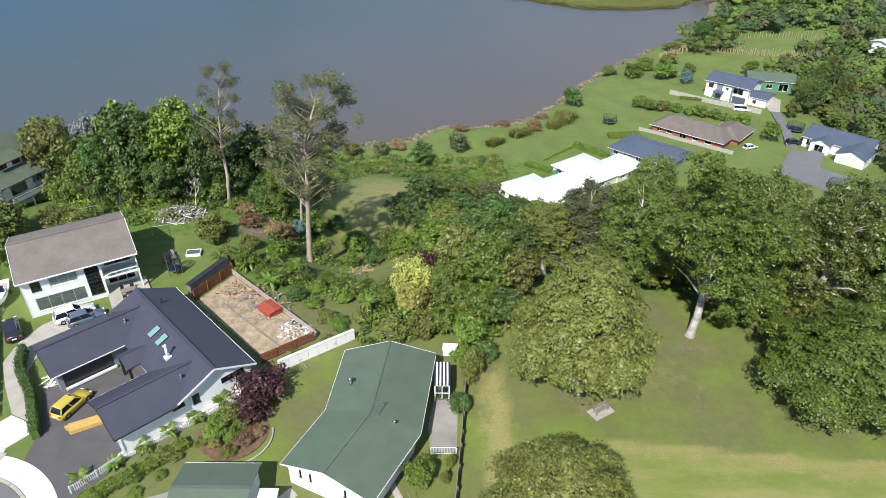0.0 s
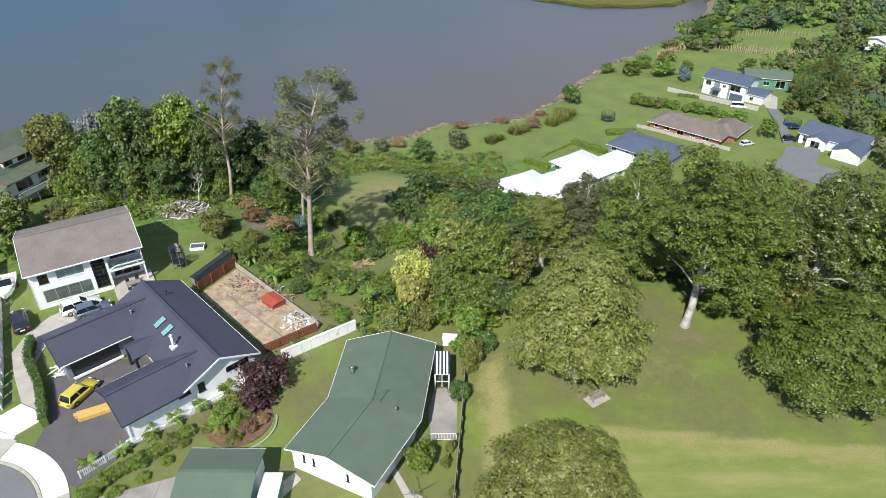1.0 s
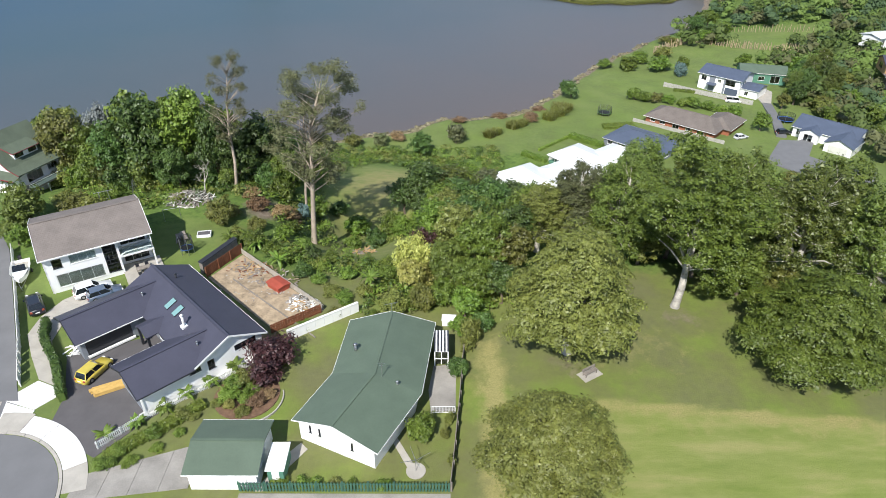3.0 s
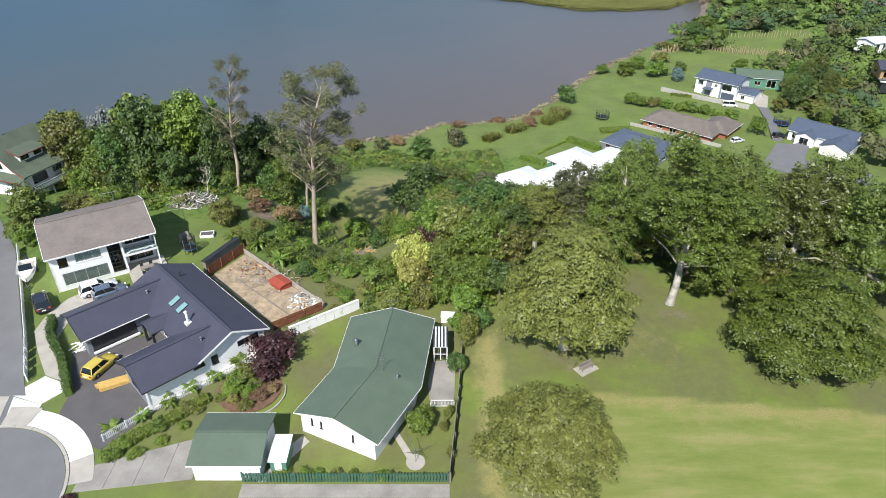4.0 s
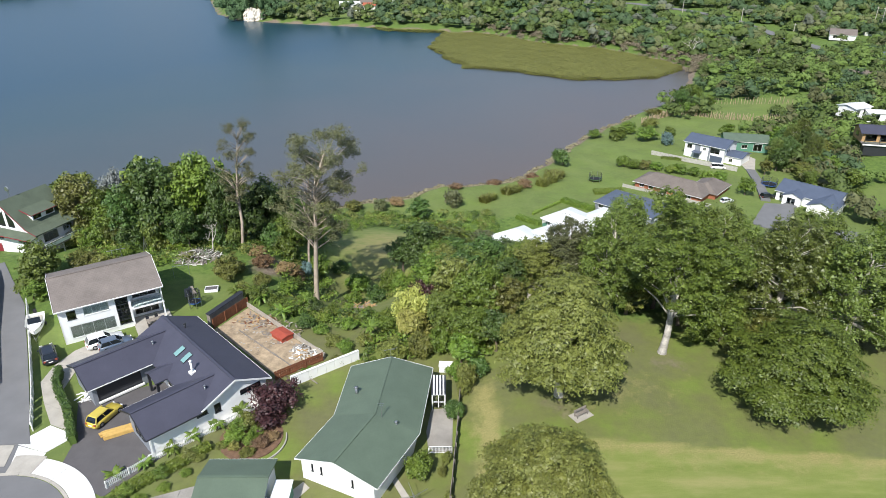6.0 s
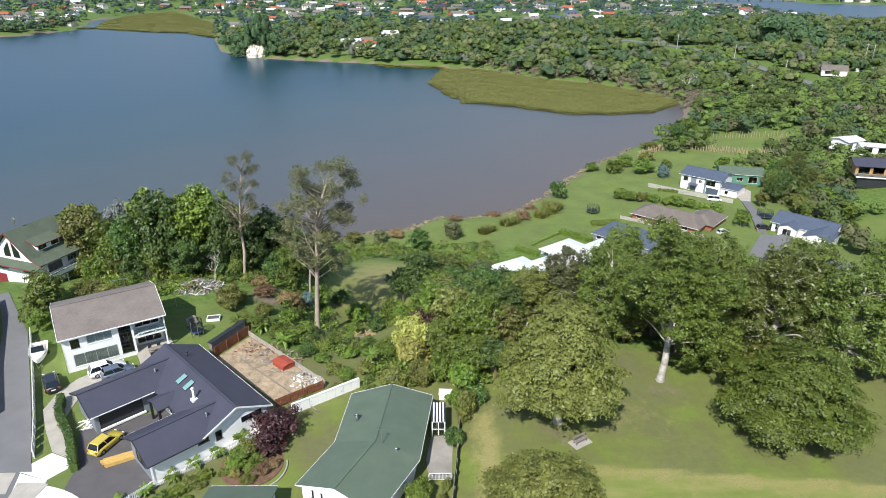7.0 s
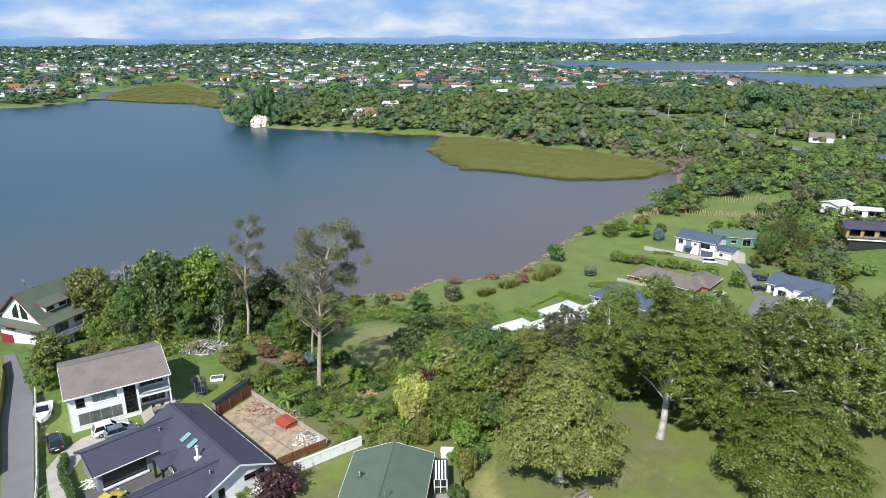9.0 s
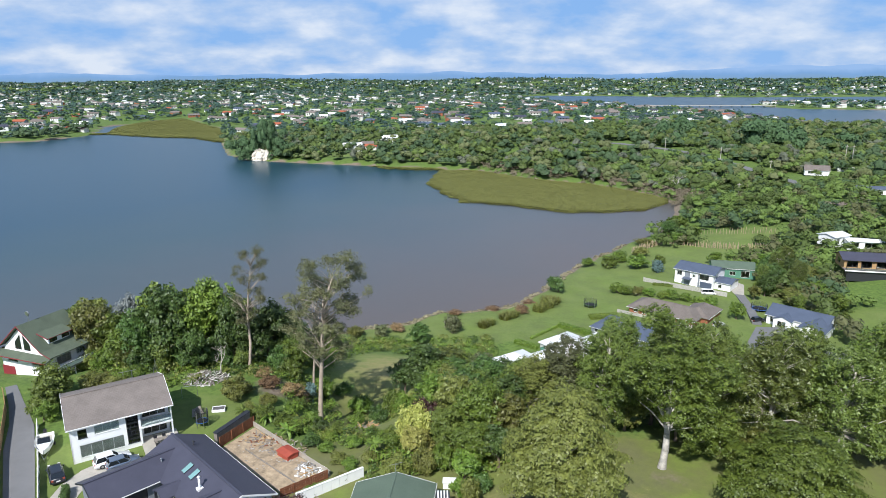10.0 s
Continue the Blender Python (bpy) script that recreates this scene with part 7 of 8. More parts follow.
# shrubs, house by house
for x, y, mat, w, h, where in ((-18.9, 48.4, LEAF_PURPLE, 1.95, 1.32, YARD), (-21.8, 46.6, LEAF_OLIVE, 0.9, 0.8, YARD), (-21.0, 44.2, LEAF_GREEN, 0.7, 0.5, YARD), (-19.6, 44.6, LEAF_RUST, 0.7, 0.45, YARD), (-22.9, 44.9, LEAF_BRIGHT, 0.75, 0.55, YARD), (-20.9, 42.9, LEAF_OLIVE, 0.6, 0.35, YARD), (-23.2, 47.0, LEAF_BRIGHT, 0.5, 0.5, YARD), (-31.6, 37.6, LEAF_BRIGHT, 0.6, 0.45, YARD), (-29.3, 39.6, LEAF_GREEN, 0.6, 0.5, YARD), (-26.6, 42.2, LEAF_OLIVE, 0.55, 0.45, YARD), (-1.6, 39.6, LEAF_GREEN, 1.05, 1.2, YARD), (2.2, 48.2, LEAF_DARK, 0.85, 1.0, YARD), (3.4, 52.6, LEAF_OLIVE, 0.85, 1.5, YARD), (-22.4, 45.8, LEAF_GREEN, 0.75, 0.75, YARD), (-22.3, 43.6, LEAF_YELLOW, 0.45, 0.5, YARD),
                               (-20.2, 45.9, LEAF_GREEN, 0.55, 0.45, YARD), (-18.6, 45.2, LEAF_RUST, 0.5, 0.4, YARD), (-23.7, 43.7, LEAF_OLIVE, 0.48, 0.26, YARD), (-30.1, 36.1, LEAF_BRIGHT, 0.48, 0.26, YARD), (-28.3, 37.9, LEAF_BRIGHT, 0.48, 0.26, YARD), (-26.3, 39.9, LEAF_GREEN, 0.44, 0.26, YARD), (-32.2, 36.2, LEAF_GREEN, 0.6, 0.42, YARD), (-25.5, 41.9, LEAF_OLIVE, 0.40, 0.26, YARD),
                               (-34.2, 31.0, LEAF_PURPLE, 0.4, 0.3, YARD), (-5.2, 33.9, LEAF_GREEN, 0.45, 0.35, YARD), (-9.9, 33.9, LEAF_OLIVE, 0.4, 0.3, YARD), (-11.6, 34.0, LEAF_BRIGHT, 0.4, 0.28, YARD), (-13.2, 34.1, LEAF_GREEN, 0.45, 0.3, YARD), (-8.2, 34.0, LEAF_GREEN, 0.4, 0.25, YARD), (0.2, 39.6, LEAF_OLIVE, 0.35, 0.6, YARD), (1.2, 36.2, LEAF_OLIVE, 0.3, 0.5, YARD), (1.0, 41.4, LEAF_OLIVE, 0.4, 0.6, YARD), (-15.0, 33.9, LEAF_BRIGHT, 0.6, 0.35, YARD), (-56, 83.5, LEAF_OLIVE, 1.6, 1.2, YARD), (-60, 86.5, LEAF_OLIVE, 1.3, 1.1, YARD), (-53, 88, LEAF_GREEN, 1.2, 1.2, YARD), (-64.6, 80.5, LEAF_WOOD, 2.1, 2.6, YARD), (-61.6, 74.5, LEAF_GREEN, 1.2, 1.3, YARD), (-63.0, 77.5, LEAF_WOOD, 1.5, 1.7, YARD), (-58.0, 85.2, LEAF_OLIVE, 1.5, 1.2, YARD), (-55.2, 86.6, LEAF_GREEN, 1.2, 1.0, YARD), (-34.8, 81.8, LEAF_OLIVE, 1.55, 1.75, YARD)):
    tree("shrub", x, y, mat, w, h, where=where)
for x, y, mat, w, h in ((-4.5, 68.0, LEAF_YELLOW, 1.45, 2.3), (-4.2, 63.8, LEAF_YELLOW, 1.6, 1.8), (-2.6, 65.4, LEAF_YELLOW, 1.1, 1.4), (-1.8, 71, LEAF_PURPLE, 1.2, 2.2), (6.2, 83, LEAF_YELLOW, 0.9, 1.6), (1.5, 82, LEAF_YELLOW, 0.8, 1.9), (6.4, 63, LEAF_YELLOW, 0.8, 0.9), (2.9, 58.2, LEAF_GREEN, 1.6, 1.7), (-2.0, 59.6, LEAF_OLIVE, 1.2, 1.6), (-6.5, 60.2, LEAF_OLIVE, 1.3, 1.1), (-9.8, 62.8, LEAF_OLIVE, 0.8, 0.7), (0.6, 61.5, LEAF_GREEN, 1.3, 1.6), (4.6, 55.8, LEAF_DARK, 0.8, 1.0), (1.8, 55.6, LEAF_GREEN, 0.9, 0.9),
                        (-14.6, 96.3, LEAF_GREEN, 1.7, 1.5), (-9.2, 94, LEAF_GREEN, 1.3, 1.6), (-23.6, 91, LEAF_BLUE, 0.75, 1.6), (-36.4, 98.5, LEAF_BLUE, 0.7, 1.2), (-12.2, 61.4, LEAF_GREEN, 0.8, 0.5), (-14.4, 63.5, LEAF_OLIVE, 0.9, 0.6), (-17, 66, LEAF_GREEN, 0.8, 0.6), (-19.5, 68.3, LEAF_DARK, 0.9, 0.7), (-22.2, 71, LEAF_GREEN, 0.9, 0.8), (-25, 73.5, LEAF_GREEN, 1.0, 0.9), (-27.6, 76.2, LEAF_GREEN, 1.0, 1.0), (-30.4, 77.4, LEAF_OLIVE, 0.9, 0.8),
                        (-11, 72, LEAF_GREEN, 0.7, 0.5), (-15.5, 73, LEAF_GREEN, 0.8, 0.6), (-26.5, 86.5, LEAF_RUST, 1.3, 0.9), (-29.5, 88, LEAF_RUST, 1.3, 0.8), (-24.5, 89.5, LEAF_RUST, 1.1, 0.8), (-31.8, 91.5, LEAF_RUST, 1.1, 0.7), (-33, 84.5, LEAF_OLIVE, 1.0, 0.8), (-19.5, 100.5, LEAF_DARK, 1.1, 1.0), (-24.5, 80.5, LEAF_GREEN, 0.9, 0.7), (-8.5, 57.4, LEAF_GREEN, 0.8, 0.6), (-13.5, 58.2, LEAF_OLIVE, 0.6, 0.5), (-16.8, 56.4, LEAF_GREEN, 0.6, 0.5)):
    tree("shrub", x, y, mat, w, h, where=BANK)
for x, y, mat, w, h in ((-66, 97.5, LEAF_OLIVE, 1.7, 1.9), (-62.5, 95.5, LEAF_GREEN, 1.6, 1.7), (-58.5, 95.5, LEAF_WOOD, 1.7, 2.0), (-54.5, 94.0, LEAF_DARK, 1.7, 1.9), (-50.5, 94.5, LEAF_WOOD, 1.7, 2.2), (-47, 95.8, LEAF_DARK, 1.6, 2.1), (-43, 96.2, LEAF_WOOD, 1.5, 2.2), (-40.2, 95.8, LEAF_DARK, 1.4, 1.8), (-36.8, 93.6, LEAF_WOOD, 1.2, 1.5), (-31, 96.5, LEAF_DARK, 1.5, 2.0), (-27.6, 95.2, LEAF_GREEN, 1.3, 1.7), (-22.6, 97, LEAF_GREEN, 1.4, 1.6), (-28.2, 80.4, LEAF_OLIVE, 1.0, 0.9), (-24.2, 84.2, LEAF_GREEN, 0.9, 0.8), (-15.6, 88.6, LEAF_GREEN, 1.1, 1.0), (-11.2, 88.2, LEAF_DARK, 1.2, 1.3), (-7.4, 90.2, LEAF_GREEN, 1.3, 1.6), (-16.4, 70.2, LEAF_BRIGHT, 0.9, 0.6), (-12.8, 67.0, LEAF_GREEN, 0.8, 0.7), (-8.0, 70.6, LEAF_BRIGHT, 0.8, 0.6), (-7.6, 66.2, LEAF_GREEN, 1.0, 0.9), (-18.6, 73.2, LEAF_DARK, 0.8, 0.9), (-21.0, 75.8, LEAF_GREEN, 0.9, 0.9)):
    tree("shrub", x, y, mat, w, h, where="in the thicket below the houses")
for x, y, mat, w, h in ((3.8, 165.0, LEAF_GREY, 1.9, 2.2), (26, 183, LEAF_RUST, 1.7, 1.0), (42.8, 204, LEAF_DARK, 2.0, 2.3), (-18, 165, LEAF_GREY, 1.6, 1.4), (-24, 164, LEAF_OLIVE, 1.9, 1.4), (-12, 168, LEAF_RUST, 1.5, 0.8), (18, 185, LEAF_RUST, 1.8, 0.7), (6, 181, LEAF_RUST, 1.7, 0.6), (60, 236, LEAF_GREEN, 1.8, 1.3), (30, 192.6, LEAF_RUST, 1.6, 0.6),
                        (-32, 160, LEAF_OLIVE, 2.2, 1.8), (-42, 158, LEAF_GREEN, 2.4, 2.0), (68, 234, LEAF_GREEN, 2.6, 1.9), (74, 242, LEAF_GREEN, 2.4, 1.8), (79.4, 233, LEAF_GREEN, 2.8, 2.1), (84.6, 224, LEAF_BLUE, 1.6, 2.1), (86, 252, LEAF_OLIVE, 2.4, 1.6), (94, 266, LEAF_OLIVE, 2.2, 1.4), (90, 238, LEAF_GREEN, 1.6, 1.4), (114, 268, LEAF_DARK, 1.6, 1.4)):
    tree("shrub", x, y, mat, w, h, where=SHORE)
for x, y, mat, w, h in ((120, 203, LEAF_DARK, 0.95, 1.2), (113, 196, LEAF_DARK, 0.9, 0.95), (125, 199, LEAF_GREEN, 1.1, 0.8), (93.3, 174, LEAF_GREEN, 0.7, 0.65), (122, 166, LEAF_GREEN, 0.7, 0.7), (128, 178, LEAF_GREEN, 1.0, 0.8), (118, 186, LEAF_OLIVE, 1.0, 0.6), (110, 283, LEAF_DARK, 1.1, 0.9), (118, 292, LEAF_GREEN, 1.2, 0.9), (127, 210, LEAF_DARK, 1.0, 1.2), (133, 205, LEAF_OLIVE, 1.1, 0.9), (107.5, 192, LEAF_OLIVE, 0.6, 0.6), (113, 270, LEAF_DARK, 1.1, 0.8), (119, 275, LEAF_GREEN, 1.1, 0.85), (108, 268, LEAF_GREEN, 0.9, 0.6), (117, 180, LEAF_GREEN, 0.8, 0.7), (116, 198, LEAF_DARK, 0.9, 1.2), (121, 212, LEAF_DARK, 1.0, 1.2), (119, 190, LEAF_OLIVE, 0.8, 0.7), (128, 190, LEAF_GREEN, 0.9, 0.8), (112, 236, LEAF_GREEN, 0.8, 0.6), (125, 225, LEAF_GREEN, 1.0, 0.9)):
    tree("round", x, y, mat, w, h, where="among the shore houses")


def hedge(points, wide, tall, leaves, label, seed, size=0.14):
    """A clipped hedge of leaves along a line."""
    rng = np.random.default_rng(seed)
    pts, out = [], []
    base = Shape()
    for a, b in along(points):
        a3, b3 = np.array([*a, ground_at(*a)]), np.array([*b, ground_at(*b)])
        length = np.linalg.norm(b3 - a3)
        ahead = (b3 - a3) / length
        side = np.array([-ahead[1], ahead[0], 0])
        base.beam(a3 + (0, 0, tall * 0.45), b3 + (0, 0, tall * 0.45), wide * 0.8, tall * 0.9)
        n = int(length * (wide + 2 * tall) * 56 * (0.14 / size) ** 2)
        q, s, h = rng.random(n), rng.uniform(-1, 1, n), rng.random(n)
        roof = rng.random(n) < wide / (wide + 2 * tall)
        off = np.where(roof, s, np.sign(s)) * wide / 2
        up = np.where(roof, tall, h * tall)
        pts.append(a3 + q[:, None] * (b3 - a3) + off[:, None] * side + up[:, None] * np.array([0, 0, 1]) + rng.normal(size=(n, 3)) * 0.06)
        out.append(np.where(roof[:, None], np.array([0, 0, 1.0]), np.sign(s)[:, None] * side))
    verts = leaf_sprays(rng, np.concatenate(pts), np.concatenate(out), size)
    start = len(base.v)
    base.v.extend(map(tuple, verts))
    base.f.extend(tuple(start + 3 * k + i for i in range(3)) for k in range(len(verts) // 3))
    return solo("hedge", base, leaves, Matrix.Identity(4), label, "hedge", "hedges")


hedge([(-48.4, 56.8), (-47.0, 53.4), (-43.6, 49.4), (-40.4, 44.2)], 0.8, 1.3, LEAF_DARK, "clipped dark green hedge along the concrete drive", 1)
hedge([(-32.6, 36.6), (-30.3, 38.9), (-28.0, 40.8), (-25.2, 43.8)], 1.3, 0.7, LEAF_BRIGHT, "low green border planting along the picket fence", 2)
for x, y, mat, w, h in ((63.6, 201.6, LEAF_GREEN, 1.3, 1.1), (66.8, 200.2, LEAF_GREEN, 1.2, 1.0), (70.0, 198.6, LEAF_OLIVE, 1.1, 0.8), (73.4, 197.0, LEAF_GREEN, 1.2, 0.8), (77.0, 195.4, LEAF_BRIGHT, 1.1, 0.75), (80.6, 193.2, LEAF_GREEN, 1.2, 0.85), (84.2, 191.0, LEAF_GREEN, 1.1, 0.8), (87.6, 188.6, LEAF_BRIGHT, 1.2, 0.8), (91.2, 186.2, LEAF_GREEN, 1.2, 0.8)):
    tree("shrub", x, y, mat, w * 1.35, h * 1.5, where="in a bushy hedge behind the brick house")
for x, y, w, h in ((129.0, 214.0, 0.62, 0.72), (125.0, 197.5, 0.62, 0.66), (113.6, 199.4, 0.48, 0.55), (121.5, 206.5, 0.6, 0.72)):
    tree("tall", x, y, LEAF_WOOD, w, h, where="above the shore houses")
hedge([(36.4, 168.6), (44.6, 161.9)], 1.7, 1.5, LEAF_GREEN, "clipped green hedge by the shore lawn", 4, 0.2)
hedge([(21.7, 155.9), (27.1, 150.5)], 1.5, 1.2, LEAF_GREEN, "clipped green hedge beside the white-roofed houses", 5, 0.2)
hedge([(26.4, 158.4), (36.0, 168.2)], 0.7, 0.7, LEAF_BRIGHT, "thin low hedge along the shore lawn", 7, 0.2)
hedge([(47.8, 177.0), (57.0, 177.2)], 3.2, 0.9, LEAF_BRIGHT, "broad clipped hedge in front of the brick house", 8, 0.2)
hedge([(90, 205), (78, 208)], 1.0, 0.9, LEAF_GREEN, "short green hedge by the modern house", 6, 0.25)


def palm(x, y, tall, seed, label, reach=1.0):
    rnd = random.Random(seed)
    p = thing("palm", pose(x, y, ground_at(x, y)), label, "palm", "palms")
    part("trunk", Shape().tube([(0, 0, -0.2), (0.1, 0, tall * 0.5), (0, 0.1, tall)], [0.16, 0.12, 0.1], 8), BARK, p, "", True)
    me = Shape()
    for k in range(22):
        q, droop, l = rnd.uniform(0, 6.28), rnd.uniform(0.1, 1.3), rnd.uniform(1.2, 1.9) * reach
        c, s = math.cos(q), math.sin(q)
        pts = [(c * l * u, s * l * u, tall + l * (0.7 * u - droop * u * u * 1.2)) for u in (0, 0.35, 0.7, 1)]
        for a, b, w0, w1 in zip(pts, pts[1:], (0.03, 0.22, 0.18), (0.22, 0.18, 0.02)):
            me.face((a[0] - s * w0, a[1] + c * w0, a[2] - 0.08), (a[0], a[1], a[2]), (b[0], b[1], b[2]), (b[0] - s * w1, b[1] + c * w1, b[2] - 0.08))
            me.face((a[0], a[1], a[2]), (a[0] + s * w0, a[1] - c * w0, a[2] - 0.08), (b[0] + s * w1, b[1] - c * w1, b[2] - 0.08), (b[0], b[1], b[2]))
    part("fronds", me, LEAF_GREEN, p)


for n, (x, y, h) in enumerate(((-28.6, 76.2, 1.6), (-26.9, 74.6, 1.2), (-31.0, 75.4, 1.4), (-29.1, 43.0, 0.7), (-27.4, 44.9, 0.7), (-25.3, 46.6, 0.8), (-23.1, 49.0, 0.8), (-31.2, 41.0, 0.6), (-33.8, 39.4, 0.6), (-9.4, 64.4, 2.0), (-22.9, 70.4, 1.2))):
    palm(x, y, h, n, "small green palm with arching fronds in a garden bed", 0.62 if y < 50 else 1.0)


def flax(x, y, wide, tall, seed):
    """A clump of long stiff strap leaves that arch over at their tips."""
    rnd = random.Random(seed)
    me = Shape()
    for k in range(320):
        q, out, l = rnd.uniform(0, 6.28), rnd.uniform(0.1, 1.0), tall * rnd.uniform(0.7, 1.2)
        bx, by = wide * 0.75 * math.sqrt(rnd.random()) * math.cos(k), wide * 0.75 * math.sqrt(rnd.random()) * math.sin(k)
        c, s = math.cos(q), math.sin(q)
        pts = [(bx + c * l * out * u * u, by + s * l * out * u * u, l * (u - 0.35 * out * u * u)) for u in (0, 0.55, 1)]
        for (a, b), (w0, w1) in zip(zip(pts, pts[1:]), ((0.09, 0.08), (0.08, 0.01))):
            me.face((a[0] - s * w0, a[1] + c * w0, a[2]), (a[0] + s * w0, a[1] - c * w0, a[2]), (b[0] + s * w1, b[1] - c * w1, b[2]), (b[0] - s * w1, b[1] + c * w1, b[2]))
    solo("flax_bush", me, LEAF_OLIVE, pose(x, y, ground_at(x, y) - 0.05), "clump of olive-green flax with sword-shaped leaves", "flax", "flax bushes")


for n, (x, y, w, h) in enumerate(((20.8, 176.2, 2.6, 2.4), (23.6, 178.6, 2.4, 2.2), (33.0, 184.6, 3.0, 2.6), (36.0, 187.6, 3.2, 3.0), (39.0, 191.4, 2.8, 2.6), (36.6, 191.6, 2.6, 2.8), (13.6, 169.6, 2.4, 2.2), (15.8, 171.6, 2.0, 2.0))):
    flax(x, y, w, h, n)


def bare_tree(name, x, y, tall, seed, label):
    rnd = random.Random(seed)
    s = Shape()

    def limb(p, ahead, length, r, depth):
        q = p + ahead * length
        s.tube([p, p.lerp(q, 0.5) + Vector((rnd.uniform(-0.05, 0.05) * length, rnd.uniform(-0.05, 0.05) * length, 0)), q], [r, r * 0.8, r * 0.55], 6)
        if depth:
            for _ in range(3):
                turn = Vector((rnd.uniform(-1, 1), rnd.uniform(-1, 1), rnd.uniform(-0.1, 0.8))).normalized()
                limb(q, (ahead * 0.55 + turn * 0.7).normalized(), length * rnd.uniform(0.55, 0.8), r * 0.5, depth - 1)

    limb(Vector((0, 0, -0.3)), Vector((0.05, 0, 1)), tall * 0.35, tall * 0.022, 4)
    solo(name, s, PALE_BARK, pose(x, y, ground_at(x, y)), label, "dead tree")


bare_tree("dead_tree", -39.5, 91.0, 6.5, 4, "bare pale branching dead tree by the rubble heap")
bare_tree("dead_tree", 152.0, 392.0, 16, 6, "tall bare grey dead tree above the woods")


# ---- woods, marsh and reeds ----
def woods(name, seed, spots, leaves, label, quads=46, size=0.75, category="trees", hearts=4, heart=0.56):
    """Many far trees (x, y, radius, height) in one mesh: heaps of leaf sprays with uneven tops."""
    rng = np.random.default_rng(seed)
    spots = np.asarray(spots, float)
    z = height(spots[:, 0], spots[:, 1])
    which = np.repeat(np.arange(len(spots)), quads)
    # a few heads to each tree
    heads = rng.normal(size=(len(spots), 5, 3)) * (0.45, 0.45, 0.22)
    d = rng.normal(size=(len(which), 3))
    d[:, 2] = np.abs(d[:, 2]) - 0.25
    d /= np.linalg.norm(d, axis=1)[:, None]
    r, h = spots[which, 2:3], spots[which, 3:4]
    mid = np.stack([spots[which, 0], spots[which, 1], z[which] + spots[which, 3] * 0.6], -1)
    own = heads[which, rng.integers(0, 5, len(which))]
    points = mid + own * np.concatenate([r, r, h], 1) + d * np.concatenate([r * 0.62, r * 0.62, h * 0.33], 1)
    verts = leaf_sprays(rng, points, d * 2.2, 1.1)
    centre = np.repeat(points, 3, 0)
    verts = centre + (verts - centre) * np.repeat(np.clip(r * 0.28, 0.25, 9.0), 3, 0) * size / 0.75
    faces = np.arange(len(verts)).reshape(-1, 3).tolist()
    # a solid heart to each head, so that no sky or ground shows through
    ring = np.array([(0, 0, 1)] + [(math.cos(q), math.sin(q), 0.35) for q in np.arange(6) * math.pi / 3] + [(1.05 * math.cos(q), 1.05 * math.sin(q), -0.4) for q in np.arange(6) * math.pi / 3 + 0.5])
    shell = [(0, 1 + k, 1 + (k + 1) % 6) for k in range(6)] + [(1 + k, 7 + k, 1 + (k + 1) % 6) for k in range(6)] + [(7 + k, 7 + (k + 1) % 6, 1 + (k + 1) % 6) for k in range(6)]
    rr, hh = spots[:, None, None, 2], spots[:, None, None, 3]
    grow = np.concatenate([rr, rr, hh], -1)
    middle = np.stack([spots[:, 0], spots[:, 1], z + spots[:, 3] * 0.6], -1)[:, None] + heads * grow
    middle = middle[:, :hearts]
    hearts_at = middle[:, :, None] + ring * grow[:, None] * (heart, heart, heart * 0.54) * rng.uniform(0.75, 1.12, (len(spots), hearts, 13, 1))
    start = len(verts)
    verts = np.concatenate([verts, hearts_at.reshape(-1, 3)])
    faces += [(start + 13 * k + p, start + 13 * k + q, start + 13 * k + s) for k in range(len(spots) * hearts) for p, q, s in shell]
    me = bpy.data.meshes.new(name)
    me.from_pydata(verts, [], faces)
    me.materials.append(leaves)
    return tagged(new(name, me), label, category, kind="stuff")


FAR_ROAD = [(130, 600), (165, 580), (197, 551), (220, 520), (229, 470), (234, 430), (238, 405)]


def off_road(x, y):
    out = np.full(np.shape(x), 1e9)
    for (ax, ay), (bx, by) in zip(FAR_ROAD, FAR_ROAD[1:]):
        s = np.clip(((x - ax) * (bx - ax) + (y - ay) * (by - ay)) / ((bx - ax) ** 2 + (by - ay) ** 2), 0, 1)
        out = np.minimum(out, np.hypot(x - ax - s * (bx - ax), y - ay - s * (by - ay)))
    return out


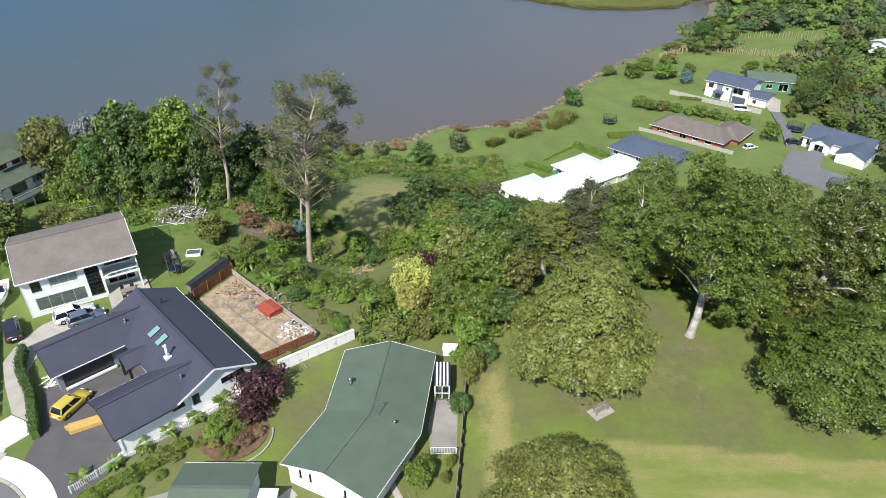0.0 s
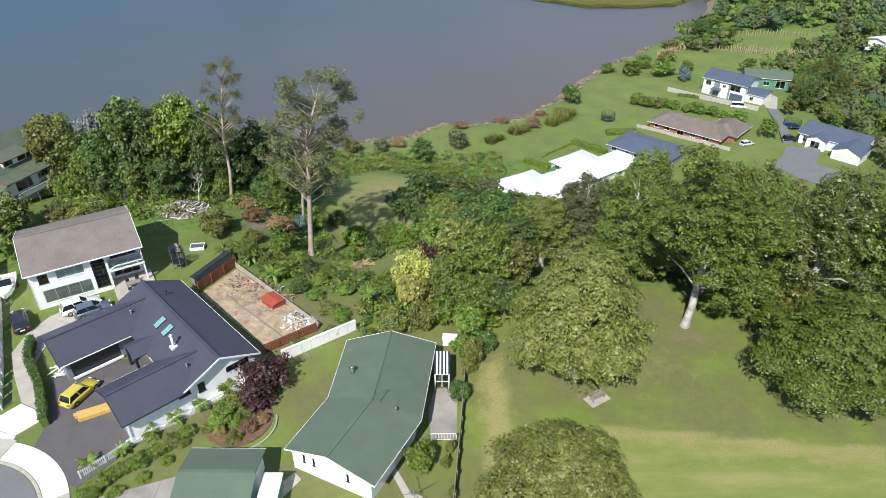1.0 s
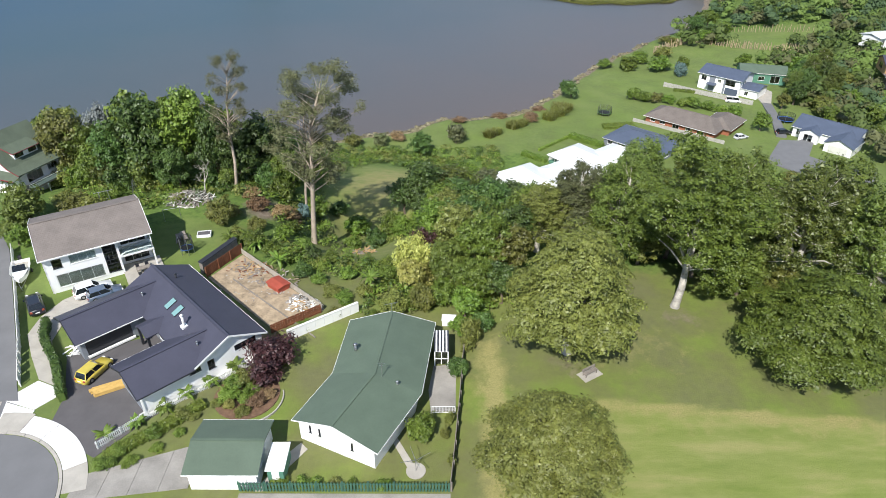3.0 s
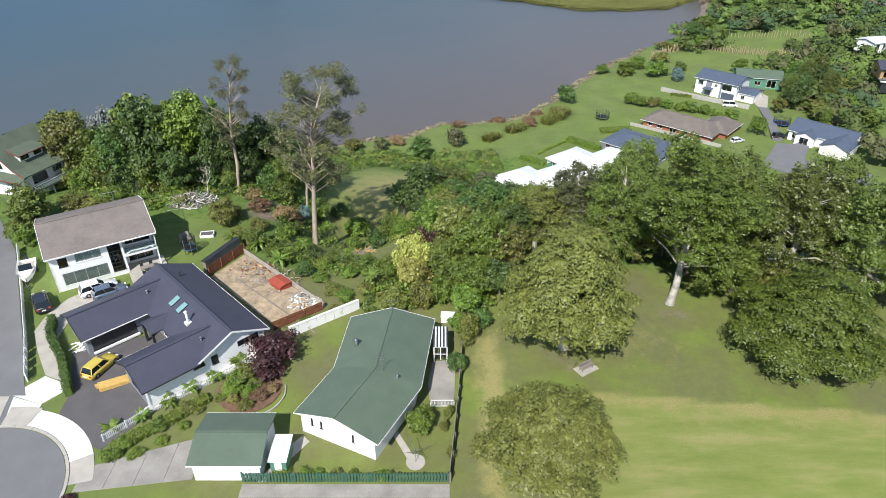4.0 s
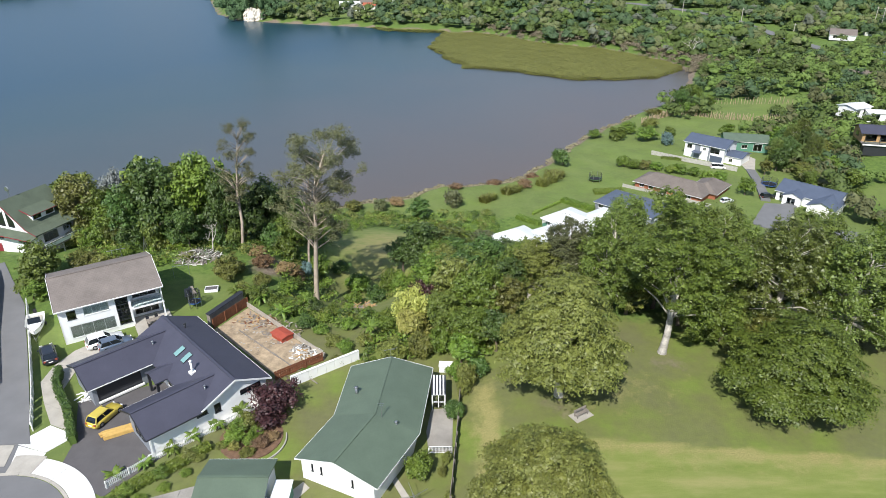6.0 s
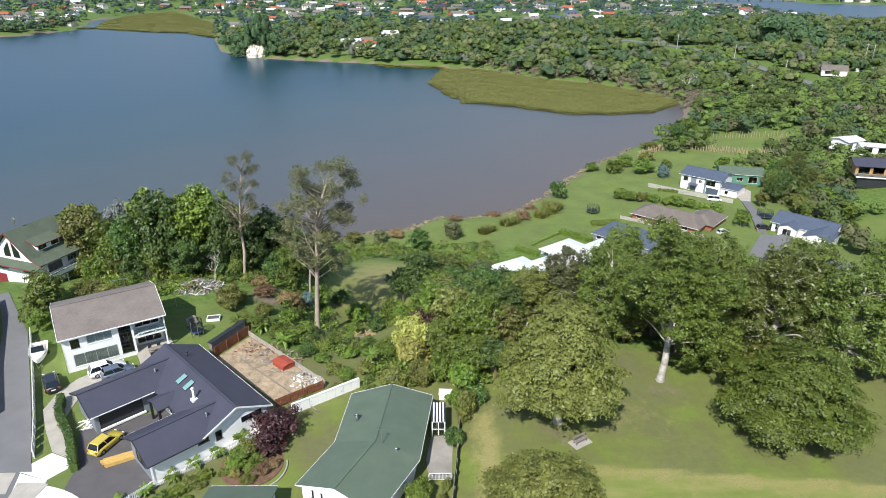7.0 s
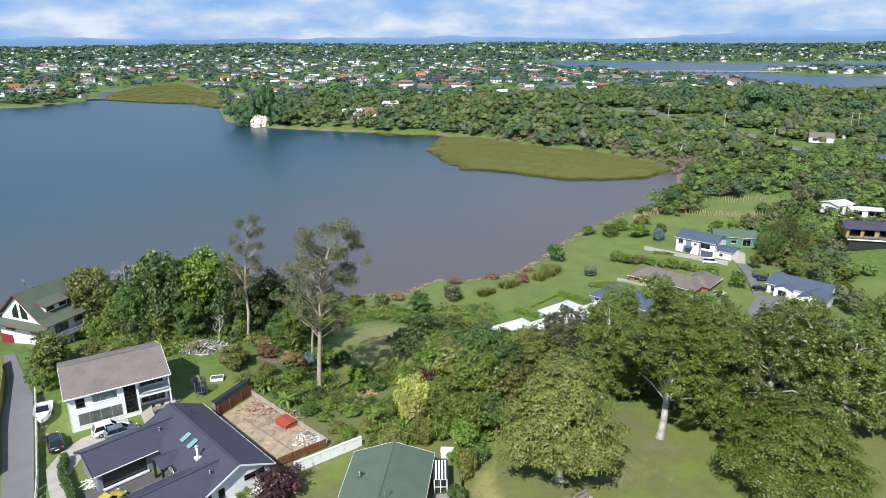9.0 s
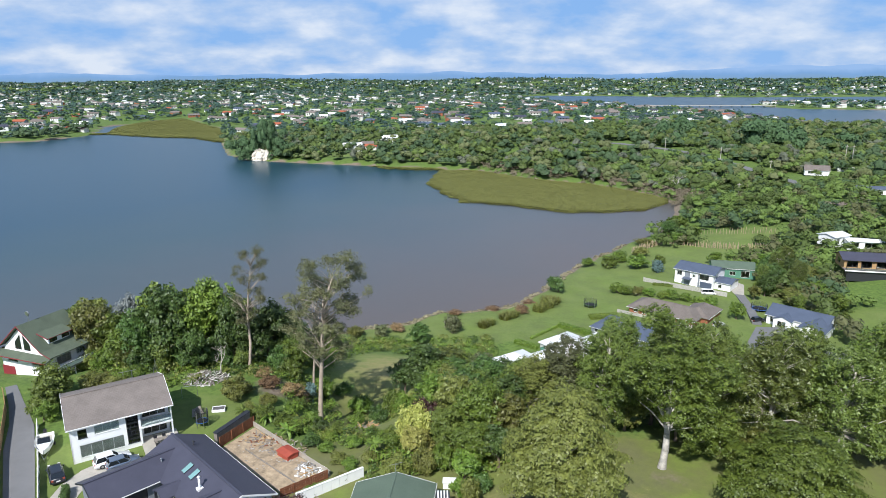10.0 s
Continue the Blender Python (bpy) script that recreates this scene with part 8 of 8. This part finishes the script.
def grow_woods():
    rng = np.random.default_rng(21)

    def fill(n, x0, x1, y0, y1, keep):
        p = np.stack([rng.uniform(x0, x1, n), rng.uniform(y0, y1, n)], -1)
        dist = np.minimum(shore_distance(BAY, p[:, 0], p[:, 1]), shore_distance(INLET, p[:, 0], p[:, 1]))
        return p[(dist > np.where(p[:, 1] > 1400, 22, 5)) & (off_road(p[:, 0], p[:, 1] + 7) > 13) & keep(p[:, 0], p[:, 1])]

    def sized(p, r0, r1, tall):
        r = rng.uniform(r0, r1, len(p))
        return np.column_stack([p, r, r * rng.uniform(*tall, len(p))])

    def off_lots(x, y):
        return np.minimum(np.hypot(x - 113, y - 222) - 13, np.hypot(x - 106, y - 165) - 16)

    def right_bank(x, y):
        clear = (np.hypot((x - 140) / 23, (y - 273) / 13) < 1) | (np.hypot((x - 120) / 24, (y - 250) / 13) < 1)
        houses = (np.hypot(x - 155, y - 205) < 14) | (np.hypot(x - 166, y - 234) < 11) | (np.hypot(x - 150, y - 192) < 13) | (np.hypot(x - 240, y - 328) < 14) | (np.hypot(x - 262, y - 420) < 14) | (np.hypot(x - 292, y - 432) < 12)
        bare = np.hypot((x - 205) / 9, (y - 300) / 22) < 1
        lawns = (x < 117) & (y < 262) | (x < 122) & (y < 150) | (np.hypot((x - 113) / 9, (y - 222) / 7) < 1)
        grass = np.hypot((x - 138) / 12, (y - 172) / 9) < 1
        return ~(clear | houses | bare | lawns | grass)

    near = np.concatenate([fill(2100, 100, 420, 130, 520, right_bank), fill(420, 116, 190, 170, 270, lambda x, y: right_bank(x, y) & (off_lots(x, y) > 0)), fill(500, 150, 420, 260, 420, right_bank)])
    mats = [(WOOD_BRIGHT, 0.34), (WOOD_GREEN, 0.66), (WOOD_OLIVE, 0.86), (WOOD_DARK, 1.0)]
    pick = rng.random(len(near))
    low = 0
    for mat, top in mats:
        chosen = near[(pick >= low) & (pick < top)]
        woods("hillside_woods", int(top * 100), sized(chosen, 2.0, 4.4, (1.1, 1.9)), mat, f"{WORDS[mat]} bushy trees covering the hillside", 110, 0.48, heart=0.46)
        low = top
    # bush behind the marsh and on the point
    band = fill(5200, -260, 560, 395, 820, lambda x, y: (np.hypot((x + 70) / 38, (y - 604) / 17) > 1) & ~((np.abs(x + 171) < 11) & (y < 616)) & (np.hypot((x - 262) / 20, (y - 420) / 16) > 1) & (np.hypot((x - 318) / 22, (y - 518) / 26) > 1) & ((y < 700 + 60 * np.sin(x / 60)) | (rng.random(len(x)) < 0.45)))
    pick, low = rng.random(len(band)), 0
    for mat, top in [(WOOD_GREEN, 0.34), (WOOD_DARK, 0.66), (WOOD_OLIVE, 0.84), (WOOD_GREY, 0.90), (WOOD_BRIGHT, 1.0)]:
        chosen = band[(pick >= low) & (pick < top)]
        woods("shore_bush", 200 + int(top * 100), sized(chosen, 3.0, 6.5, (1.1, 1.9)), mat, f"{WORDS[mat]} native bush behind the marsh", 60, 0.46)
        low = top
    shore = fill(420, -1000, -468, 790, 960, lambda x, y: shore_distance(BAY, x, y) < 45)
    woods("shore_bush", 290, sized(shore, 3.5, 7.5, (1.1, 1.8)), WOOD_DARK, "dark green trees along the far shore", 50, 0.45)
    # suburban trees out to the plain
    for n, (y0, y1, count, r0, r1, quads) in enumerate(((780, 1500, 3700, 3.5, 7.0, 22), (1500, 2600, 4200, 7, 13, 10), (2600, 4450, 4000, 18, 38, 6))):
        p = fill(count, -0.78 * y1, 0.78 * y1, y0, y1, lambda x, y: np.abs(x) < 0.8 * y + 60)
        pick = rng.random(len(p))
        # most of these wear LEAF_FAR, with haze painted into its green
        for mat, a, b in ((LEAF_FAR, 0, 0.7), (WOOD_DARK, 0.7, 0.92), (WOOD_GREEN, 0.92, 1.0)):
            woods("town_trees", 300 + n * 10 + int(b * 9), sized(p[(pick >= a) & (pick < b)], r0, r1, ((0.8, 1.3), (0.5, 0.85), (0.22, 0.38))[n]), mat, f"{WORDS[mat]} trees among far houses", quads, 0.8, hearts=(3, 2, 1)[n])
    woods("cliff_trees", 410, [(-186, 616, 8, 20), (-194, 624, 8, 18), (-178, 620, 8, 25), (-168, 619, 8, 27), (-160, 620, 7, 24), (-152, 612, 7, 15), (-145, 608, 7, 12), (-184, 607, 4.5, 12), (-180, 605, 3.0, 7), (-154, 605, 4.5, 11), (-158, 604, 2.6, 6), (-168, 611, 4, 25), (-175, 611, 4, 23), (-161, 611, 4, 22), (-172, 632, 9, 24), (-138, 606, 6, 10)], WOOD_DARK, "dark old trees crowning the white cliff", 800, 0.28)
    # dark pines near the inlet
    woods("pine_clump", 400, [(268, 545, 11, 22), (282, 552, 12, 26), (298, 548, 12, 25), (310, 552, 10, 20), (240, 640, 10, 20), (330, 640, 12, 16), (205, 585, 9, 20), (345, 560, 14, 14), (370, 575, 14, 13)], WOOD_DARK, "tall dark pines above the inlet", 700, 0.3)


grow_woods()


def inside(poly, x, y):
    return shore_distance(poly, x, y) < 0


def marsh(name, outline, label, seed, count, size):
    """Low mangroves: a ragged carpet of olive leaves over mud at the water's edge."""
    rng = np.random.default_rng(seed)
    box = np.array(outline)
    lo, hi = box.min(0), box.max(0)
    p = rng.uniform(lo, hi, (count * 3, 2))
    d = shore_distance(outline, p[:, 0] + 2.5 * waves(p[:, 0], p[:, 1], 7), p[:, 1] + 2.5 * waves(p[:, 1], p[:, 0], 8))
    p, d = p[d < 0][:count], d[d < 0][:count]
    tall = 0.25 + 0.9 * np.clip(-d / 3, 0, 1) + 0.12 * waves(p[:, 0], p[:, 1], 9)
    points = np.column_stack([p, np.clip(tall, 0.15, None) * rng.uniform(0.96, 1.04, len(p))])
    verts = leaf_sprays(rng, points, np.tile((0, 0, 16.0), (len(p), 1)), size * 1.6)
    me = bpy.data.meshes.new(name)
    me.from_pydata(verts, [], np.arange(len(verts)).reshape(-1, 3).tolist())
    me.materials.append(MARSH)
    tagged(new(name, me), label, "mangroves", kind="stuff")


marsh("mangroves", [(-9, 462), (4, 415), (16, 386), (43, 374), (73, 353), (92, 349), (116, 354), (134, 366), (149, 384), (140, 410), (113, 452), (75, 476), (36, 526), (2, 530), (-4, 490)], "flat carpet of olive-green mangroves in the bay", 1, 100000, 0.6)
marsh("mangroves", [(-60, 560), (-40, 540), (-8, 532), (10, 528), (0, 548), (-40, 556)], "olive-green mangroves fringing the point", 2, 3000, 1.0)
marsh("mangroves", [(-545, 905), (-471, 919), (-470, 935), (-540, 930)], "strip of olive-green mangroves on the far shore", 3, 2500, 2.0)
marsh("mangroves", [(-470, 918), (-380, 868), (-320, 850), (-252, 774), (-262, 800), (-280, 892), (-330, 1015), (-500, 1312), (-545, 1245), (-520, 1060)], "wide olive-green mangrove flat up the far arm of the bay", 4, 64000, 1.7)
reeds = np.array([(35, 529), (75, 480), (113, 456), (141, 413), (152, 384), (148, 362)])
rng = np.random.default_rng(12)
spots = np.concatenate([a + rng.random((150, 1)) * (b - a) + rng.normal(size=(150, 2)) * 4.5 + (5, 5) for a, b in zip(reeds, reeds[1:])])
woods("reeds", 13, np.column_stack([spots, rng.uniform(1.2, 2.6, len(spots)), rng.uniform(1.5, 3.0, len(spots))]), STRAW, "dry straw-coloured reeds behind the mangroves", 60, 0.6, "reeds", 0)
spots = np.array([(-30, 169), (-10, 176), (0, 185), (18, 187), (28, 194), (45, 220), (60, 242), (87, 275)], float)
spots = np.concatenate([a + rng.random((26, 1)) * (b - a) + rng.normal(size=(26, 2)) * 0.9 for a, b in zip(spots, spots[1:])])
woods("shore_reeds", 14, np.column_stack([spots, rng.uniform(0.5, 1.3, len(spots)), rng.uniform(0.35, 0.8, len(spots))]), STRAW, "dry pale rushes along the water's edge", 60, 0.8, "reeds", 0)

# undergrowth on the bank and the rough ground
rng = np.random.default_rng(31)
p = np.stack([rng.uniform(-60, 70, 3500), rng.uniform(60, 160, 3500)], -1)
lawn = (np.hypot((p[:, 0] + 14) / 9, (p[:, 1] - 115) / 30) < 1) | (np.hypot((p[:, 0] + 8) / 5, (p[:, 1] - 78) / 9) < 1) | ((p[:, 0] > 16) & (p[:, 1] > 122)) | (p[:, 1] < 68 - 0.0 * p[:, 0]) & (p[:, 0] < -10) | (p[:, 0] > 10) & (p[:, 1] < 76) | (np.hypot((p[:, 0] + 36) / 11, (p[:, 1] - 78) / 12) < 1) | (np.hypot((p[:, 0] + 48) / 14, (p[:, 1] - 72) / 14) < 1) | (p[:, 0] < -32) & (p[:, 1] < 86) | (np.hypot((p[:, 0] + 25) / 9, (p[:, 1] - 66) / 6) < 1) | (np.hypot((p[:, 0] + 20) / 3.5, (p[:, 1] - 78) / 5) < 1) | (np.hypot((p[:, 0] + 13) / 9, (p[:, 1] - 79) / 8) < 1) & (rng.random(len(p)) < 0.75)
p = p[~lawn]
pick = rng.random(len(p))
for mat, a, b in ((LEAF_GREEN, 0, 0.4), (LEAF_OLIVE, 0.4, 0.7), (LEAF_DARK, 0.7, 0.9), (LEAF_BRIGHT, 0.9, 1.0)):
    q = p[(pick >= a) & (pick < b)]
    woods("undergrowth", int(50 + b * 10), np.column_stack([q, rng.uniform(0.7, 1.6, len(q)), rng.uniform(0.7, 1.8, len(q))]), mat, f"{WORDS[mat]} tangled undergrowth on the bank", 95, 0.44, "undergrowth", 0)

# ---- the far side: cliff, houses, town, hills ----
cliff = Shape()
rng = np.random.default_rng(7)
cols, rows_n = 22, 7
base = len(cliff.v)
for r in range(rows_n):
    for c in range(cols):
        u, h = c / (cols - 1), r / (rows_n - 1)
        x = -178 + 20 * u
        top = 12.5 * math.sin(math.pi * (0.08 + 0.84 * u)) ** 0.45 + rng.normal() * 0.5
        cliff.v.append((x, 606 - 2.5 * math.sin(math.pi * u) + h * 2.5 + rng.normal() * 0.8, -1 + h * top + rng.normal() * 0.25))
for r in range(rows_n - 1):
    for c in range(cols - 1):
        i = base + r * cols + c
        cliff.f.append((i, i + 1, i + cols + 1, i + cols))
for c in range(cols - 1):
    i = base + (rows_n - 1) * cols + c
    a, b = cliff.v[i], cliff.v[i + 1]
    cliff.face(a, b, (b[0], b[1] + 14, b[2] - 5), (a[0], a[1] + 14, a[2] - 5))
solo("sea_cliff", cliff, CLIFF, Matrix.Identity(4), "small white eroded cliff face at the water", "cliff", kind="structure")

WALLS = [WHITE, CREAM, WHITE, GREY_WALL, BRICK_RED, CREAM]
ROOFS = [GREY_TILE, BLUE_ROOF, WHITE_ROOF, BROWN_TILE, RED_TILE, DARK_ROOF, GREY_TILE, BROWN_TILE]
SIZES = [(14, 9, 2.8, 5.0), (18, 10, 5.2, 7.4), (12, 8, 2.7, 4.6), (20, 11, 3.0, 5.4)]
FAR = {}
for k, (l, d, e, r) in enumerate(SIZES):
    body = Shape().box(-l / 2, -d / 2, -2.5, l / 2, d / 2, e)
    body.hull([(-l / 2, -d / 2, e), (-l / 2, d / 2, e), (-l / 2, 0, r)], [(l / 2, -d / 2, e), (l / 2, d / 2, e), (l / 2, 0, r)])
    roof = Shape().slab([(-l / 2 - 0.6, -d / 2 - 0.6, e - 0.2), (l / 2 + 0.6, -d / 2 - 0.6, e - 0.2), (l / 2 + 0.6, 0, r + 0.2), (-l / 2 - 0.6, 0, r + 0.2)], 0.25)
    roof.slab([(l / 2 + 0.6, d / 2 + 0.6, e - 0.2), (-l / 2 - 0.6, d / 2 + 0.6, e - 0.2), (-l / 2 - 0.6, 0, r + 0.2), (l / 2 + 0.6, 0, r + 0.2)], 0.25)
    pane = Shape().box(0, -0.06, 0, 1.8, 0.0, 1.3)
    FAR[k] = body.mesh("wall", WHITE), roof.mesh("roof", GREY_TILE), pane.mesh("window", DARK_GLASS), (l, d, e)


def far_house(x, y, k, wall_mat, roof_mat, turn, label="far suburban house among trees"):
    h = thing("suburban_house", pose(x, y, ground_at(x, y) + 1.0, 0, 0, turn), label, "house", "far suburban houses")
    body, roof, pane, (l, d, e) = FAR[k]
    for name, me, mat in (("wall", body, wall_mat), ("roof", roof, roof_mat)):
        ob = piece(name, me, h, Matrix.Identity(4))
        ob.material_slots[0].link = "OBJECT"
        ob.material_slots[0].material = mat
    for q in (0.15, 0.42, 0.7):
        for z in ((0.9, 3.4) if e > 4 else (0.9,)):
            piece("window", pane, h, Matrix.Translation((-l / 2 + l * q, -d / 2 - 0.01, z)))


rnd = random.Random(77)
for x, y, k, w, r, q in ((-84, 632, 1, 0, 2, 8), (-66, 640, 2, 1, 4, -10), (-52, 690, 1, 0, 2, 15), (-72, 660, 2, 0, 7, 5), (-44, 905, 1, 0, 2, 10), (-16, 880, 3, 0, 1, -8), (12, 872, 3, 0, 1, 12), (36, 880, 1, 0, 1, 5), (62, 850, 0, 0, 4, 10), (84, 842, 1, 0, 2, 20), (-18, 935, 3, 1, 3, 0), (30, 935, 3, 0, 2, 8), (120, 880, 3, 1, 6, -6), (150, 890, 3, 0, 1, 14), (175, 845, 0, 0, 0, 6), (205, 870, 0, 0, 2, -14), (180, 905, 3, 0, 6, 8), (130, 930, 2, 0, 2, 3), (-60, 960, 0, 1, 4, 9)):
    far_house(x, y, k, WALLS[w], ROOFS[r], q)
placed = []
while len(placed) < 285:
    y = rnd.uniform(860, 1700)
    x = rnd.uniform(-0.72, 0.62) * y
    if min(float(shore_distance(BAY, x, y)), float(shore_distance(INLET, x, y))) < 14 or any(abs(x - a) < 19 and abs(y - b) < 19 for a, b in placed):
        continue
    placed.append((x, y))
    far_house(x, y, rnd.randrange(4), rnd.choice(WALLS), rnd.choice(ROOFS), rnd.uniform(-35, 35))


def town():
    """Roofs and walls of the town out on the plain, too far to tell apart."""
    rng = np.random.default_rng(5)
    walls, roofs, dark_roofs = Shape(), Shape(), Shape()
    n = 0
    while n < 1500:
        y = rng.uniform(1500, 4300)
        x = rng.uniform(-0.75, 0.75) * y
        if min(float(shore_distance(BAY, x, y)), float(shore_distance(INLET, x, y))) < 25:
            continue
        n += 1
        z, l, d, e = ground_at(x, y), rng.uniform(8, 18), rng.uniform(8, 12), rng.uniform(3.0, 6.5)
        walls.box(x - l / 2, y - d / 2, z - 3, x + l / 2, y + d / 2, z + e)
        s = (roofs, dark_roofs)[int(rng.random() < 0.68)]
        s.hull([(x - l / 2 - 0.5, y - d / 2 - 0.5, z + e), (x + l / 2 + 0.5, y - d / 2 - 0.5, z + e), (x + l / 2 + 0.5, y + d / 2 + 0.5, z + e), (x - l / 2 - 0.5, y + d / 2 + 0.5, z + e)], [(x - l / 2, y - 0.2, z + e + 2.2), (x + l / 2, y - 0.2, z + e + 2.2), (x + l / 2, y + 0.2, z + e + 2.2), (x - l / 2, y + 0.2, z + e + 2.2)])
    t = thing("distant_town", Matrix.Identity(4), "pale houses of a town spread over the far plain", "town", kind="stuff")
    for s, mat, name in ((walls, CREAM, "walls"), (roofs, WHITE_ROOF, "pale_roofs"), (dark_roofs, GREY_TILE, "dark_roofs")):
        tagged(part(name, s, mat, t), kind="stuff")


town()


def hills():
    """Blue hills along the horizon: a self-lit sheet with distance haze painted into its colour."""
    n = Nodes("haze_painted_hills")
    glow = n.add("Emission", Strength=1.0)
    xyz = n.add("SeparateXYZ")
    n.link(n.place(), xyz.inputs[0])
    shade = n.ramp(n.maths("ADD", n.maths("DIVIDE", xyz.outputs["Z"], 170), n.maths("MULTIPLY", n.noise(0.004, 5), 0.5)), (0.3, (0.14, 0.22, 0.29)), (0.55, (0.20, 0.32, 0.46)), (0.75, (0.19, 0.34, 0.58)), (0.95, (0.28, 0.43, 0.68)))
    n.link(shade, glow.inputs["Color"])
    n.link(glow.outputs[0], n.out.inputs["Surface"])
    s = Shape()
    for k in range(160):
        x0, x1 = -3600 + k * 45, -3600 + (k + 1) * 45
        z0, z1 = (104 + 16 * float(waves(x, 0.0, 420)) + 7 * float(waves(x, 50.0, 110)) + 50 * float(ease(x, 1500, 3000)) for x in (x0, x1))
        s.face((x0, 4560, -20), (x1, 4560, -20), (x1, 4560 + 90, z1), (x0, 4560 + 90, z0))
    solo("backdrop", s, n.mat, Matrix.Identity(4), "self-lit backdrop of hills with blue haze painted in", "backdrop", kind="structure")


hills()
for k, (a, c) in enumerate(zip(FAR_ROAD, FAR_ROAD[1:])):
    strip = Shape().beam((*a, ground_at(*a) + 0.2), (*c, ground_at(*c) + 0.2), 8, 0.5)
    solo("road_section", strip, ROAD_GREY, Matrix.Identity(4), "grey main road curving through the bush", "road", kind="structure")
for x, y, tall in ((296, 452, 17), (305, 458, 16), (195, 540, 12), (226, 500, 10), (236, 440, 10), (183, 372, 9)):
    pole = thing("power_pole", pose(x, y, ground_at(x, y)), "tall pale power pole beside the far road", "pole", "power poles")
    part("shaft", Shape().tube([(0, 0, -1), (0, 0, tall)], [0.32, 0.2], 8), CONCRETE, pole)
    part("crossarm", Shape().box(-1.2, -0.1, tall - 1.0, 1.2, 0.1, tall - 0.75), CONCRETE, pole)
# bridge over the inlet and a far road
bridge = thing("causeway_bridge", pose(0, 0, 0), "long pale causeway bridge across the inlet", "bridge")
part("deck", Shape().beam((520, 1700, 4), (850, 1640, 4), 10, 1.2), CONCRETE, bridge)
for k in range(14):
    q = k / 13
    part("pier", Shape().box(520 + 330 * q - 1.5, 1700 - 60 * q - 1.5, -3, 520 + 330 * q + 1.5, 1700 - 60 * q + 1.5, 3.5), CONCRETE, bridge)
